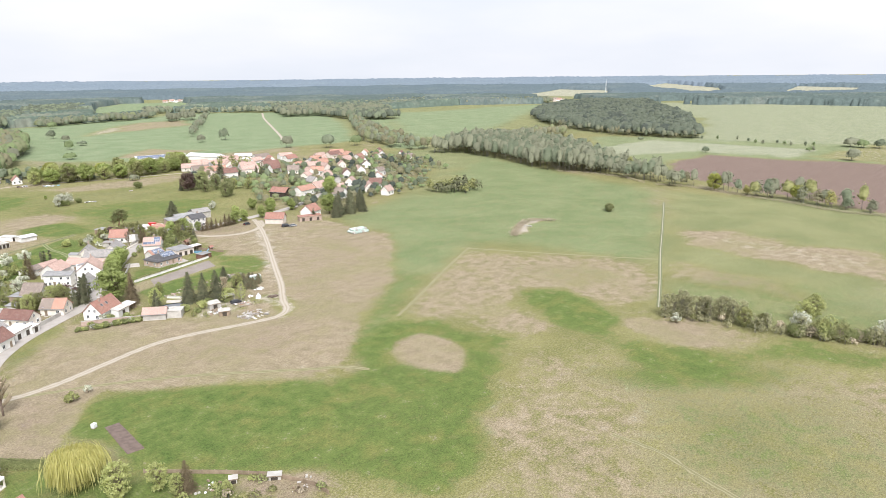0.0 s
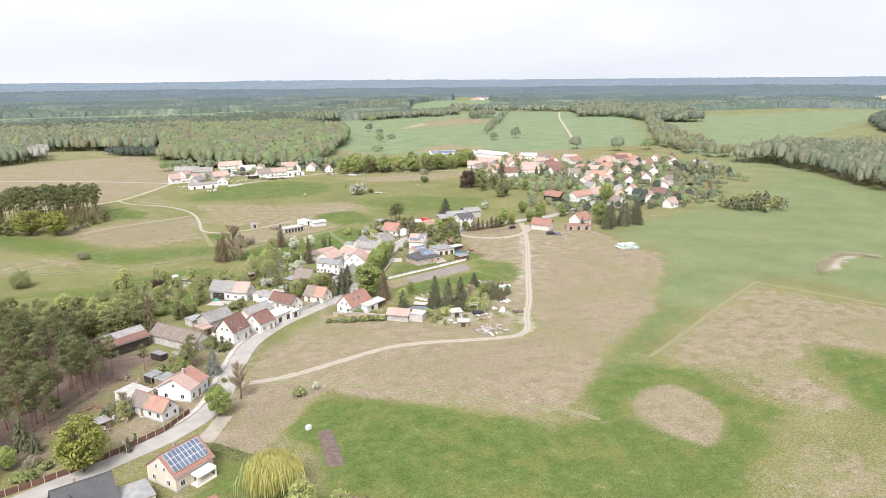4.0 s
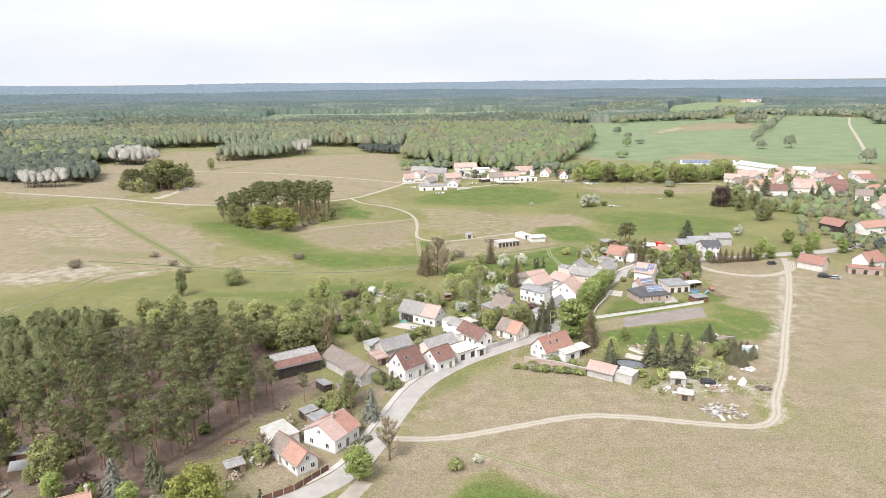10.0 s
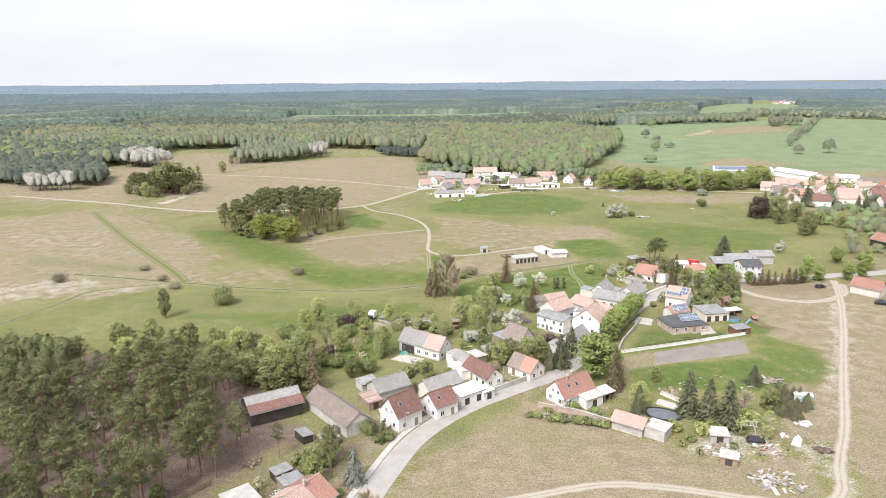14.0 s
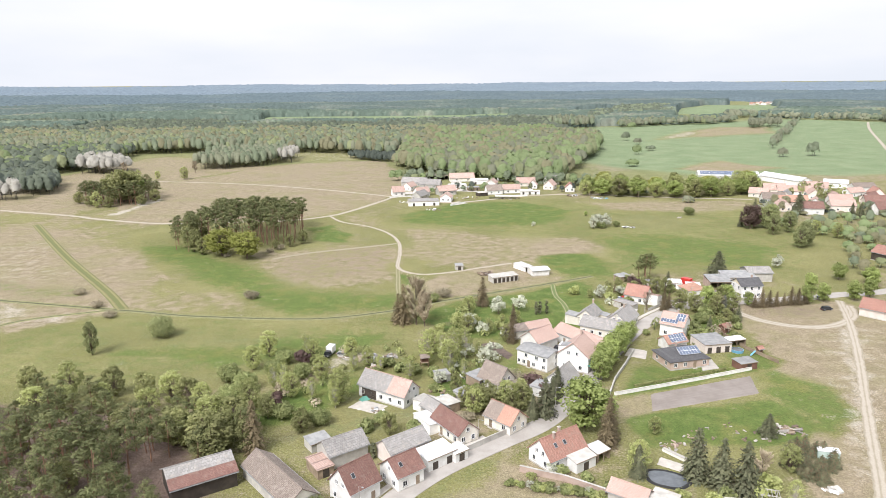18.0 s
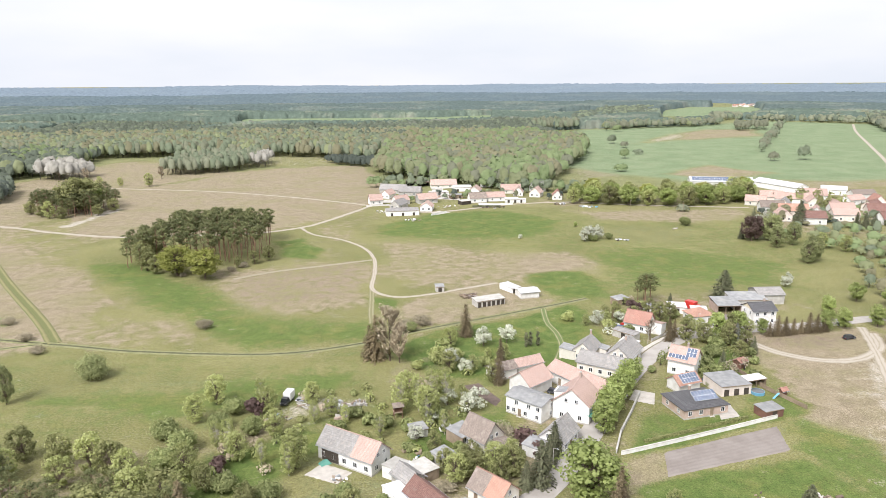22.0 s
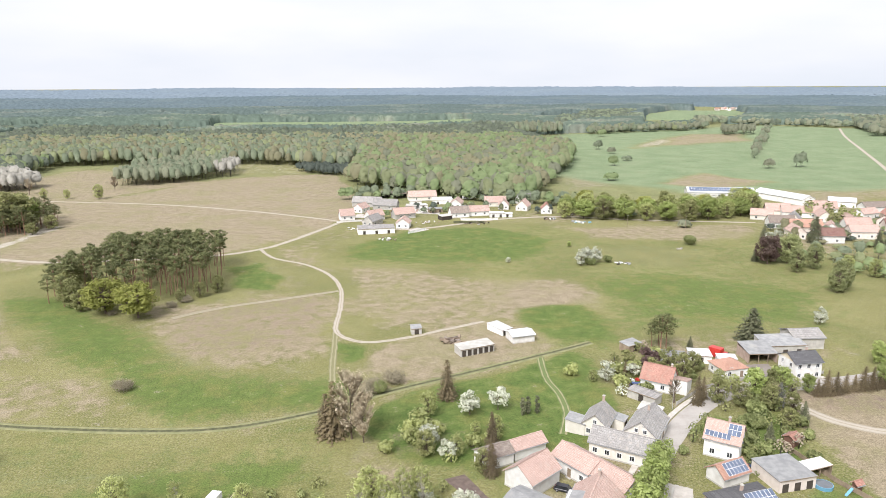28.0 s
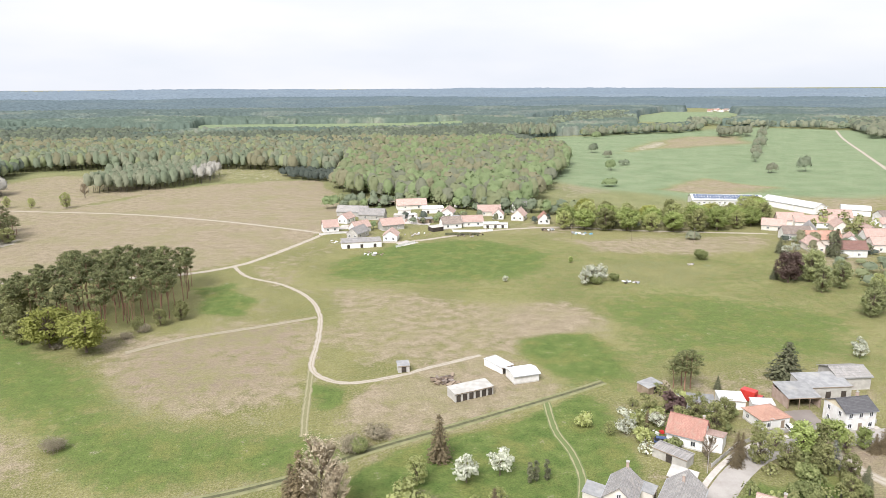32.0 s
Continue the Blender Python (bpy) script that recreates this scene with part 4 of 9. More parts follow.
def panels(house, L, W, he, hr, side, cols, rows, u0, v0, size=(1.0, 1.65), over=0.4):
    """Solar panels on one roof slope; side -1 or 1; u0 along the ridge, v0 down the slope from the ridge."""
    run = W / 2
    k = math.hypot(run, hr - he)
    pw, ph = size
    one = boxes((0, 0, 0, pw - 0.03, ph - 0.03, 0.05))
    for v in one.verts:
        v.co += Vector((pw / 2, ph / 2, 0))
    frame_mesh = bpy.data.meshes.new("solar_panel")
    one.to_mesh(frame_mesh)
    one.free()
    frame_mesh.materials.append(PAINT)
    inner = boxes((pw / 2, ph / 2, 0.052, pw - 0.11, ph - 0.11, 0.008))
    cell_mesh = bpy.data.meshes.new("cell_plate")
    inner.to_mesh(cell_mesh)
    inner.free()
    cell_mesh.materials.append(SOLAR)
    pitch = math.degrees(math.atan2(hr - he, run))
    base = pose(0, 0, hr + 0.12, 0, 0, 0 if side < 0 else 180) @ pose(0, 0, 0, pitch, 0, 0)
    for i in range(cols):
        for j in range(rows):
            ob = part("solar_panel", frame_mesh, None, house)
            ob.matrix_basis = base @ pose(u0 + i * pw, -(v0 + (j + 1) * ph), 0.10)
            part("cell_plate", cell_mesh, None, ob)
    return k


def house(name, x, y, L, W, turn, he, hr, wall, roof, label, category="house", roof2=None, split=0.0, chimneys=(), wins=1, hip=False,
          over=0.4, gable=None, upper=True, door=True, skylights=0, group="", base=True, front=-1):
    """A building with a pitched roof: the ridge along its own x axis; L, W: the eaves' outline; front: the side with the door."""
    ob = empty(name, pose(x, y, 0, 0, 0, turn), label, category, group)
    l, w = L / 2 - over, W / 2 - over
    zt = he + (hr - he) * over / (W / 2)
    if hip:
        walls = boxes((0, 0, -0.3, 2 * l, 2 * w, he + 0.3 + 0.1))
    else:
        p = [(-l, -w, -0.3), (l, -w, -0.3), (l, w, -0.3), (-l, w, -0.3), (-l, -w, zt - 0.12), (l, -w, zt - 0.12), (l, w, zt - 0.12), (-l, w, zt - 0.12), (-l, 0, hr - 0.15), (l, 0, hr - 0.15)]
        walls = solid(p, [(0, 1, 5, 4), (2, 3, 7, 6), (1, 2, 6, 9, 5), (3, 0, 4, 8, 7), (4, 5, 9, 8), (6, 7, 8, 9), (0, 3, 2, 1)])
    part("wall", walls, wall, ob)
    if base:
        part("plinth", boxes((0, 0, -0.3, 2 * l + 0.06, 2 * w + 0.06, 0.65)), STONE, ob)
    if gable is not None and not hip:
        for sgn in (-1, 1):
            p = [(sgn * (l + 0.03), -w + 0.1, zt), (sgn * (l + 0.03), w - 0.1, zt), (sgn * (l + 0.03), 0, hr - 0.2)]
            p += [(sgn * (l - 0.05), q[1], q[2]) for q in p]
            part("gable_cladding", solid(p, [(0, 1, 2), (3, 4, 5), (0, 1, 4, 3), (1, 2, 5, 4), (2, 0, 3, 5)]), gable, ob)
    L2, W2, T = L / 2, W / 2, 0.16
    if hip:
        r = max(L2 - W2, 0.4)
        for quad in (((-L2, -W2, he), (L2, -W2, he), (r, 0, hr), (-r, 0, hr)), ((L2, W2, he), (-L2, W2, he), (-r, 0, hr), (r, 0, hr))):
            part("roof_slope", slab(*quad, T), roof, ob)
        for s in (-1, 1):
            p = [(s * L2, -W2, he), (s * L2, W2, he), (s * r, 0, hr)]
            p += [(q[0], q[1], q[2] - T) for q in p]
            part("roof_slope", solid(p, [(0, 1, 2), (3, 4, 5), (0, 1, 4, 3), (1, 2, 5, 4), (2, 0, 3, 5)]), roof, ob)
        ends = (-r, r)
    else:
        cut = -L2 + L * split if roof2 else L2
        for s in (-1, 1):
            part("roof_slope", slab((-L2, s * W2, he), (cut, s * W2, he), (cut, 0, hr), (-L2, 0, hr), T), roof, ob)
            if roof2:
                part("roof_slope", slab((cut, s * W2, he - 0.01), (L2, s * W2, he - 0.01), (L2, 0, hr - 0.01), (cut, 0, hr - 0.01), T), roof2, ob)
            part("gutter", boxes((0, s * (W2 + 0.07), he - 0.2, L, 0.14, 0.12)), SILVER, ob)
        ends = (-L2, L2)
    part("ridge_cap", boxes(((ends[0] + ends[1]) / 2, 0, hr - 0.08, ends[1] - ends[0], 0.26, 0.14)), roof, ob)
    for u, v in chimneys:
        chimney(ob, u * l, v * w, hr - (hr - he) * abs(v))
    if wins:
        rows_z = [0.95] + ([3.7] if he > 5 else [])
        count = max(2, int(2 * l / 2.9))
        door_at = count // 2 if door else -1
        for s in (-1, 1):
            for zz in rows_z:
                for i in range(count):
                    u = -l + (i + 0.5) * 2 * l / count
                    if s == front and zz < 1 and i == door_at:
                        door_into(ob, u, s * w, 90 * s)
                    else:
                        window_into(ob, u, s * w, zz, 90 * s, sill=wins > 1)
            gz = rows_z + ([max(he + 0.3, 3.2)] if upper and not hip and hr - he > 2.6 else [])
            for zz in gz:
                gap = w * (0.5 if zz < he else 0.28)
                for v in ((-gap, gap) if zz < he or hr - he > 3.4 else (0,)):
                    window_into(ob, s * l, v, zz, 0 if s > 0 else 180, 1.0 if zz < he else 0.85, 1.2 if zz < he else 1.0, sill=wins > 1)
    for i in range(skylights):
        u, k = (-0.45 + 0.5 * i) * l, 0.45
        sl = math.degrees(math.atan2(hr - he, W2))
        m = pose(u, front * W2 * k, hr - (hr - he) * k + 0.03, -sl * front, 0, 0)
        f = boxes((0, 0, 0, 0.85, 1.15, 0.1))
        f.transform(m)
        sk = part("skylight", f, SILVER, ob)
        g = boxes((0, 0, 0.09, 0.68, 0.98, 0.03))
        g.transform(m)
        part("pane", g, GLASS, sk)
    return ob


def shed(name, x, y, L, W, turn, h1, h2, wall, roof, label, category="shed", doors=1, open_front=False, group=""):
    """A low building with one sloping roof: h1 at its front (-y), h2 at the back."""
    ob = empty(name, pose(x, y, 0, 0, 0, turn), label, category, group)
    l, w = L / 2 - 0.2, W / 2 - 0.2
    if open_front:
        for i in range(max(3, int(L / 3) + 1)):
            u = -l + i * 2 * l / (max(3, int(L / 3) + 1) - 1)
            part("post", boxes((u, -w, -0.2, 0.18, 0.18, h1 + 0.15)), WOOD, ob)
        part("back_wall", boxes((0, w, -0.2, 2 * l, 0.16, h2 + 0.15)), wall, ob)
        for s in (-1, 1):
            part("side_wall", boxes((s * (l - 0.09), 0.08, -0.2, 0.16, 2 * w - 0.2, min(h1, h2) + 0.15)), wall, ob)
    else:
        p = [(-l, -w, -0.3), (l, -w, -0.3), (l, w, -0.3), (-l, w, -0.3), (-l, -w, h1 - 0.1), (l, -w, h1 - 0.1), (l, w, h2 - 0.1), (-l, w, h2 - 0.1)]
        part("wall", solid(p, [(0, 1, 5, 4), (1, 2, 6, 5), (2, 3, 7, 6), (3, 0, 4, 7), (4, 5, 6, 7), (0, 3, 2, 1)]), wall, ob)
        for i in range(doors):
            u = -l + (i + 0.5) * 2 * l / doors
            d = boxes((u, -w - 0.02, 0.02, min(1.5, 1.3 * l / doors), 0.08, min(2.0, h1 - 0.4)))
            part("door", d, DARKWOOD, ob)
    part("roof", slab((-L / 2, -W / 2, h1), (L / 2, -W / 2, h1), (L / 2, W / 2, h2), (-L / 2, W / 2, h2), 0.12), roof, ob)
    part("edge_board", boxes((0, -W / 2 - 0.02, h1 - 0.18, L, 0.05, 0.2)), WOOD, ob)
    return ob


def build_near_houses():
    house("farmhouse", -78.1, 97.9, 18.3, 8.6, 22, 3.2, 7.3, WHITE, T_ORANGE, "long white house with an orange tiled roof and skylights", skylights=4, chimneys=[(0.95, 0)], wins=2)
    n2 = house("house", -29.2, 88.0, 10.6, 10.4, 35, 3.6, 7.4, PEACH, T_RED, "peach-coloured house with a roof full of solar panels", chimneys=[(-0.1, 0.12)], wins=2)
    panels(n2, 10.6, 10.4, 3.6, 7.4, -1, 9, 3, -4.55, 0.5, (1.0, 1.62))
    b = bmesh.new()
    box(b, 1.2, -6.0, 0, 5.2, 2.4, 0.25)
    for u in (-1.2, 3.6):
        box(b, u, -7.0, 0.25, 0.3, 0.3, 2.2)
    box(b, 1.2, -6.0, 2.45, 5.2, 2.4, 0.16)
    part("terrace", b, CREAM, n2, "pale terrace with posts")
    part("awning", slab((-1.2, -7.4, 2.3), (3.6, -7.4, 2.3), (3.6, -5.0, 2.9), (-1.2, -5.0, 2.9), 0.06), PAINT, n2)
    house("house", -47.7, 81.0, 11.5, 9.0, 15, 3.4, 7.6, CREAM, T_BLACK, "house with a dark grey roof by the road", chimneys=[(-0.2, 0.1)], wins=2)
    wing = house("house_wing", -49.5, 77.2, 7.0, 6.0, 105, 3.2, 6.4, CREAM, T_BLACK, "dark-roofed wing of the roadside house", "house wing", wins=1, door=False)
    shed("garage", -38.6, 80.2, 7.0, 7.4, 15, 3.0, 3.1, WHITE, FELT, "white garage with a flat grey roof", "garage")
    house("house", -30.5, 63.5, 15, 9.5, 20, 3.2, 7.0, CREAM, T_RED, "house with a large red tiled roof", wins=1, chimneys=[(0.3, 0.1)])
    house("house", -26.2, 130.6, 9.6, 10.6, 55, 3.7, 6.6, WHITE, T_PALE, "white house with a faded red tiled roof at the bend", chimneys=[(0.0, -0.1)], wins=2, roof2=T_RED, split=0.5, upper=True)
    house("cottage", -33.9, 121.6, 13.0, 6.0, 129, 2.8, 5.5, WHITE, T_ORANGE, "low white cottage with a half orange, half grey roof", roof2=T_BROWN, split=0.55, wins=1, front=1)
    shed("shed", -38.6, 130.5, 6.5, 8.0, 40, 3.4, 3.8, CREAM, STONE, "cream flat-roofed shed behind the cottage")
    shed("carport", -30.5, 139.0, 5.0, 4.0, 40, 2.6, 2.8, WOOD, FELT, "open carport with a dark flat roof", "carport", open_front=True)
    house("barn", -42.6, 174.0, 14.4, 10.4, 30, 3.6, 6.3, DARKWOOD, T_GREY, "dark wooden barn with a grey and red roof", "barn", wins=0, base=False)
    part("lower_tiles", slab((-7.2, -5.25, 3.72), (7.2, -5.25, 3.72), (7.2, -2.7, 5.07), (-7.2, -2.7, 5.07), 0.05), T_DARK, bpy.data.objects["barn"], "dark red lower courses")
    house("barn", -24.8, 170.6, 21.2, 7.8, 128, 3.0, 5.8, GREYW, T_BROWN, "long barn with an old brown tiled roof", "barn", wins=0, gable=CREAM)
    house("house", -8.3, 167.8, 8.4, 8.3, 42, 4.0, 8.5, WHITE, T_DARK, "white house with a steep dark red roof", wins=2, skylights=1, front=-1)
    house("house", 1.5, 173.5, 7.6, 7.8, 37, 3.5, 6.6, WHITE, T_DARK, "smaller white house with a dark red roof", wins=2, skylights=1)
    house("barn", -12.5, 183.7, 10.6, 7.6, 33, 3.5, 6.0, GREYW, T_GREY, "old barn with a grey cement roof", "barn", wins=0)
    house("barn", 1.6, 184.2, 11.6, 7.0, 36, 3.4, 5.8, PINKW, T_GREY, "pale barn with a grey cement roof", "barn", wins=0)
    shed("shed", 9.2, 180.5, 8.5, 5.5, 36, 3.0, 3.6, WHITE, METALR, "white shed with a bright sheet roof", doors=2)
    shed("shed", 14.2, 182.0, 4.2, 4.0, 36, 2.5, 2.8, WHITE, METALR, "small white shed beside the road")
    house("house", 14.2, 193.2, 12.4, 6.6, 122, 3.0, 5.8, CREAM, T_DARK, "cream house with a dark red roof", wins=2, front=1)
    house("house", 27.4, 196.6, 9.4, 7.2, 132, 2.8, 6.0, CREAM, T_ORANGE, "cream house with an orange and brown roof", roof2=T_BROWN, split=0.5, wins=2, front=1)
    house("house", 37.4, 180.2, 11.8, 8.2, 32, 3.0, 7.0, WHITE, T_RED, "white house with a large red tiled roof", chimneys=[(0.1, 0.1), (-0.35, -0.15)], skylights=2, wins=2)
    shed("annex", 42.2, 176.6, 6.5, 3.4, 32, 2.7, 3.2, WHITE, STONE, "white flat-roofed annex of the red-roofed house", "annex")
    shed("conservatory", 47.0, 180.5, 4.2, 4.0, 32, 2.4, 2.9, WOOD, METALR, "glazed lean-to with white bars", "lean-to", open_front=True)
    house("outbuilding", 49.2, 163.2, 8.6, 5.6, 142, 2.3, 4.2, GREYW, T_PALE, "small outbuilding with a faded red roof", "outbuilding", wins=0)
    shed("ruin", 55.2, 160.2, 5.5, 6.0, 142, 2.6, 2.9, GREYW, STONE, "grey crumbling outbuilding beside the red shed", "outbuilding", doors=1)
    big = house("farmhouse", -2.8, 214.6, 16.6, 7.8, 144, 3.5, 7.0, WHITE, T_PALE, "long farmhouse, half barn, with a red and grey roof", roof2=T_GREY, split=0.38, wins=1, door=False, gable=None, front=1)
    # thin dark plate on the wall paints the shade inside the open bays
    part("barn_opening", boxes((4.2, 3.52, 0.1, 5.0, 0.1, 2.7)), DARKWOOD, big, "dark plate for the shaded inside of open barn bays")
    shed("annex", 6.8, 208.0, 4.0, 5.4, 144, 2.6, 3.2, WHITE, STONE, "low white annex at the farmhouse gable", "annex", doors=0)
    house("shed", 9.6, 203.4, 6.6, 5.6, 125, 2.6, 4.6, GREYW, T_GREY, "grey shed with a cement roof", "shed", wins=0)
    shed("shed", 12.6, 206.5, 6.0, 6.0, 125, 2.6, 2.9, WOOD, STONE, "low shed with a pale flat roof")
    shed("shed", 7.8, 197.0, 8.0, 4.4, 122, 2.6, 3.0, WHITE, METALR, "white lean-to with a bright roof")
    shed("garden_shed", 18.0, 212.5, 4.6, 4.6, 40, 2.3, 2.6, GREYW, FELT, "grey garden shed with a flat roof")
    house("house", 27.8, 219.6, 8.6, 7.6, 130, 3.0, 7.2, CREAM, T_BROWN, "house with a steep old brown roof and a glazed gable", wins=1)
    shed("carport", 23.2, 222.0, 6.0, 6.0, 40, 2.8, 3.2, WOOD, FELT, "open carport with a grey roof", "carport", open_front=True)
    shed("shed", 33.0, 215.6, 5.0, 4.4, 130, 2.5, 3.2, CREAM, T_BROWN, "low lean-to with a brown roof")
    house("house", 46.4, 218.4, 9.6, 7.0, 52, 3.0, 6.4, WHITE, T_GREY, "white house with a grey roof behind the trees", wins=1)
    shed("garage", 40.2, 214.6, 5.6, 5.6, 52, 2.6, 2.9, WHITE, FELT, "white garage with a flat grey roof", "garage")
    h19 = house("apartment_house", 42.6, 234.6, 11.6, 7.6, 136, 5.0, 5.9, WHITE, FELT, "white two-storey house with a low grey roof", "house", wins=0, door=False, over=0.3)
    for zz, row in ((0.9, (-4.2, -0.6, 3.0, 4.8)), (3.2, (-4.4, -1.6, 2.2))):
        for u in row:
            window_into(h19, u, 3.5, zz, 90, 1.0, 1.1)
        window_into(h19, -5.5, row[0] + 3.2, zz, 180, 0.9, 1.1)
        window_into(h19, 5.5, row[1] + 1.2, zz, 0, 0.9, 1.1)
    door_into(h19, 1.2, 3.5, 90)
    house("barn", 45.4, 249.2, 10.2, 8.6, 38, 3.5, 6.7, WHITE, T_PALE, "white barn with an orange tiled roof and open side", "barn", wins=0)
    house("stable", 38.4, 258.6, 8.4, 6.0, 23, 3.0, 4.6, WHITE, T_BROWN, "low stable with an old grey-brown roof", "stable", wins=0)
    house("stable", 46.6, 262.2, 9.6, 5.4, 23, 2.9, 4.6, WHITE, T_PALE, "low stable with a faded orange roof", "stable", wins=0)
    house("house", 57.2, 252.6, 11.4, 8.0, 122, 3.4, 5.6, WHITE, T_PALE, "white house with a faded pink roof in the yard", wins=1, front=1)
    house("house", 62.6, 244.6, 10.6, 7.4, 122, 3.4, 5.6, WHITE, T_PALE, "low white house with a faded pink roof", wins=1, front=1)
    h23 = house("house", 54.4, 233.4, 10.6, 10.4, 60, 5.0, 9.2, WHITE, T_PALE, "tall white house with a pale red roof and dormer", wins=2, chimneys=[(0.7, 0)])
    part("dormer", boxes((-2.6, 3.0, 4.0, 3.0, 3.6, 3.4)), WHITE, h23)
    part("dormer_roof", slab((-4.3, 1.2, 7.9), (-0.9, 1.2, 7.9), (-0.9, 5.0, 7.3), (-4.3, 5.0, 7.3), 0.12), FELT, h23)
    part("balcony", boxes((-3.4, -5.2, 2.6, 3.4, 1.6, 0.15), (-3.4, -5.95, 2.75, 3.4, 0.08, 0.9)), TEAL, h23, "pale green balcony front")
    house("house", 67.6, 271.4, 9.6, 7.0, 58, 3.4, 6.3, CREAM, T_GREY, "old pale house with a grey roof", wins=1, chimneys=[(0.95, 0)])
    shed("shed", 62.2, 272.0, 5.0, 5.4, 58, 3.0, 3.6, CREAM, FELT, "lean-to with a pale sheet roof")
    house("house", 78.2, 266.6, 12.6, 8.4, 54, 3.5, 6.9, CREAM, T_GREY, "cream house with a steep grey roof by the road", wins=2, chimneys=[(0.2, 0)])
    shed("shed", 72.6, 272.6, 4.0, 5.4, 54, 2.8, 3.4, CREAM, FELT, "small cream lean-to beside the house")
    house("barn", 69.6, 258.9, 15.4, 8.0, 145, 3.4, 6.0, CREAM, T_GREY, "long barn with a dark grey roof", "barn", wins=1, door=False)
    house("house", 93.0, 294.8, 9.2, 8.2, 142, 3.0, 6.8, WHITE, T_RED, "white house with a red tiled roof below the garden", wins=2, chimneys=[(-0.8, -0.2)], front=1)
    shed("annex", 98.2, 291.6, 5.2, 6.0, 142, 3.0, 4.4, WHITE, T_PALE, "white annex with a faded red roof", "annex")
    house("bungalow", 117.6, 301.6, 9.0, 8.2, 8, 3.0, 5.2, WHITE, T_ORANGE, "white bungalow with a hipped orange roof", hip=True, wins=1)
    house("house", 138.5, 298.6, 9.6, 8.6, 4, 5.4, 7.6, WHITE, T_BLACK, "white house with pale yellow gables and a dark roof", wins=2, gable=YELLOW, chimneys=[(0.45, 0.1)])
    shed("workshop", 132.6, 312.0, 9.5, 8.6, -2, 3.2, 4.4, BRICK, FELT, "open workshop with a grey roof", "workshop", open_front=True)
    shed("workshop", 143.2, 317.0, 14.0, 8.0, -2, 3.4, 4.6, GREYW, FELT, "long grey workshop with three doors", "workshop", doors=3)
    house("barn", 154.0, 322.0, 11.0, 10.0, -2, 4.0, 5.8, GREYW, T_GREY, "grey barn with wide doors", "barn", wins=0)
    shed("shed", 113.6, 312.4, 7.0, 6.0, -14, 2.6, 2.9, WHITE, METALR, "shed with a bright white roof")
    shed("shed", 120.4, 308.2, 6.0, 4.0, -14, 2.6, 2.9, WHITE, METALR, "shed with a bright white roof")
    h35 = house("house", 94.0, 258.0, 8.6, 8.9, 143, 4.5, 7.9, WHITE, T_PALE, "white house with solar panels on its pale red roof", wins=1, chimneys=[(-0.2, -0.05)], door=False)
    panels(h35, 8.6, 8.9, 4.5, 7.9, 1, 3, 2, 0.9, 0.5, (0.95, 1.5))
    panels(h35, 8.6, 8.9, 4.5, 7.9, 1, 6, 1, -3.9, 3.3, (0.95, 1.5))
    h36 = house("garage", 89.0, 246.4, 8.2, 6.0, 19, 2.5, 4.6, WHITE, T_ORANGE, "white garage with solar panels on its red roof", "garage", wins=0)
    panels(h36, 8.2, 6.0, 2.5, 4.6, -1, 6, 2, -2.6, 0.3, (1.0, 1.5))
    h37 = house("bungalow", 86.9, 234.0, 14.0, 11.0, 12, 2.8, 5.6, BRICK, T_BLACK, "brick bungalow with a hipped dark roof and solar panels", hip=True, wins=1, chimneys=[(-0.25, 0.1)])
    panels(h37, 14.0, 11.0, 2.8, 5.6, -1, 7, 2, -2.4, 0.8, (1.0, 1.6))
    shed("bungalow", 101.2, 245.2, 9.6, 9.6, 8, 3.0, 3.2, PINKW, FELT, "pale bungalow with a flat grey roof", "bungalow", doors=3)
    shed("shed", 104.8, 229.0, 6.2, 4.6, 15, 2.3, 2.5, REDWOOD, FELT, "red-brown garden shed with a flat roof")
    shed("lean_to", 109.6, 246.8, 7.0, 3.6, 14, 2.4, 2.6, WOOD, METALR, "lean-to with a pale roof", "lean-to", open_front=True)
    # the sheds in the field
    shed("stable", 43.4, 327.0, 12.6, 5.4, 20, 2.5, 2.9, GREYW, STONE, "long grey field stable with open bays", "stable", doors=6)
    house("stable", 60.6, 336.4, 8.8, 7.4, 12, 2.6, 3.4, WHITE, METALR, "white field stable with a bright sheet roof", "stable", wins=0)
    shed("stable", 55.0, 345.0, 5.0, 9.0, 30, 2.1, 2.4, WHITE, METALR, "white lean-to of the field stable", "stable", doors=2)
    shed("hut", 25.2, 346.6, 3.9, 3.6, 6, 2.2, 2.7, GREYW, FELT, "small grey hut in the meadow", "hut")
    # garden sheds north of the grass field
    shed("shed", 95.2, 323.6, 6.5, 4.5, 28, 2.4, 2.8, WOOD, FELT, "grey garden shed at the meadow's edge")
    shed("shed", 103.6, 312.6, 10.0, 5.0, -18, 2.4, 2.9, WHITE, FELT, "pale garden shed with a corrugated roof")
    shed("shed", 83.2, 276.4, 5.6, 6.0, 54, 2.6, 3.0, WOOD, STONE, "small outbuilding with a flat pale roof")
    shed("shed", 85.6, 286.8, 9.0, 4.0, -52, 2.4, 2.7, GREYW, T_GREY, "grey shed beside the grass field")
    house("summer_house", 112.2, 259.6, 3.6, 3.4, 30, 2.1, 3.0, REDWOOD, T_RED, "small red summer house", "summer house", wins=0, base=False)
    house("playhouse", 114.6, 239.4, 2.4, 2.0, 15, 1.8, 2.6, REDWOOD, T_RED, "wooden playhouse with a red roof and slide", "playhouse", wins=0, base=False)
    # yards beside the pine wood
    shed("awning", -33.6, 143.4, 4.4, 3.4, 40, 2.2, 2.4, DARKWOOD, FELT, "dark open shelter with a flat felt roof", "shelter", open_front=True)
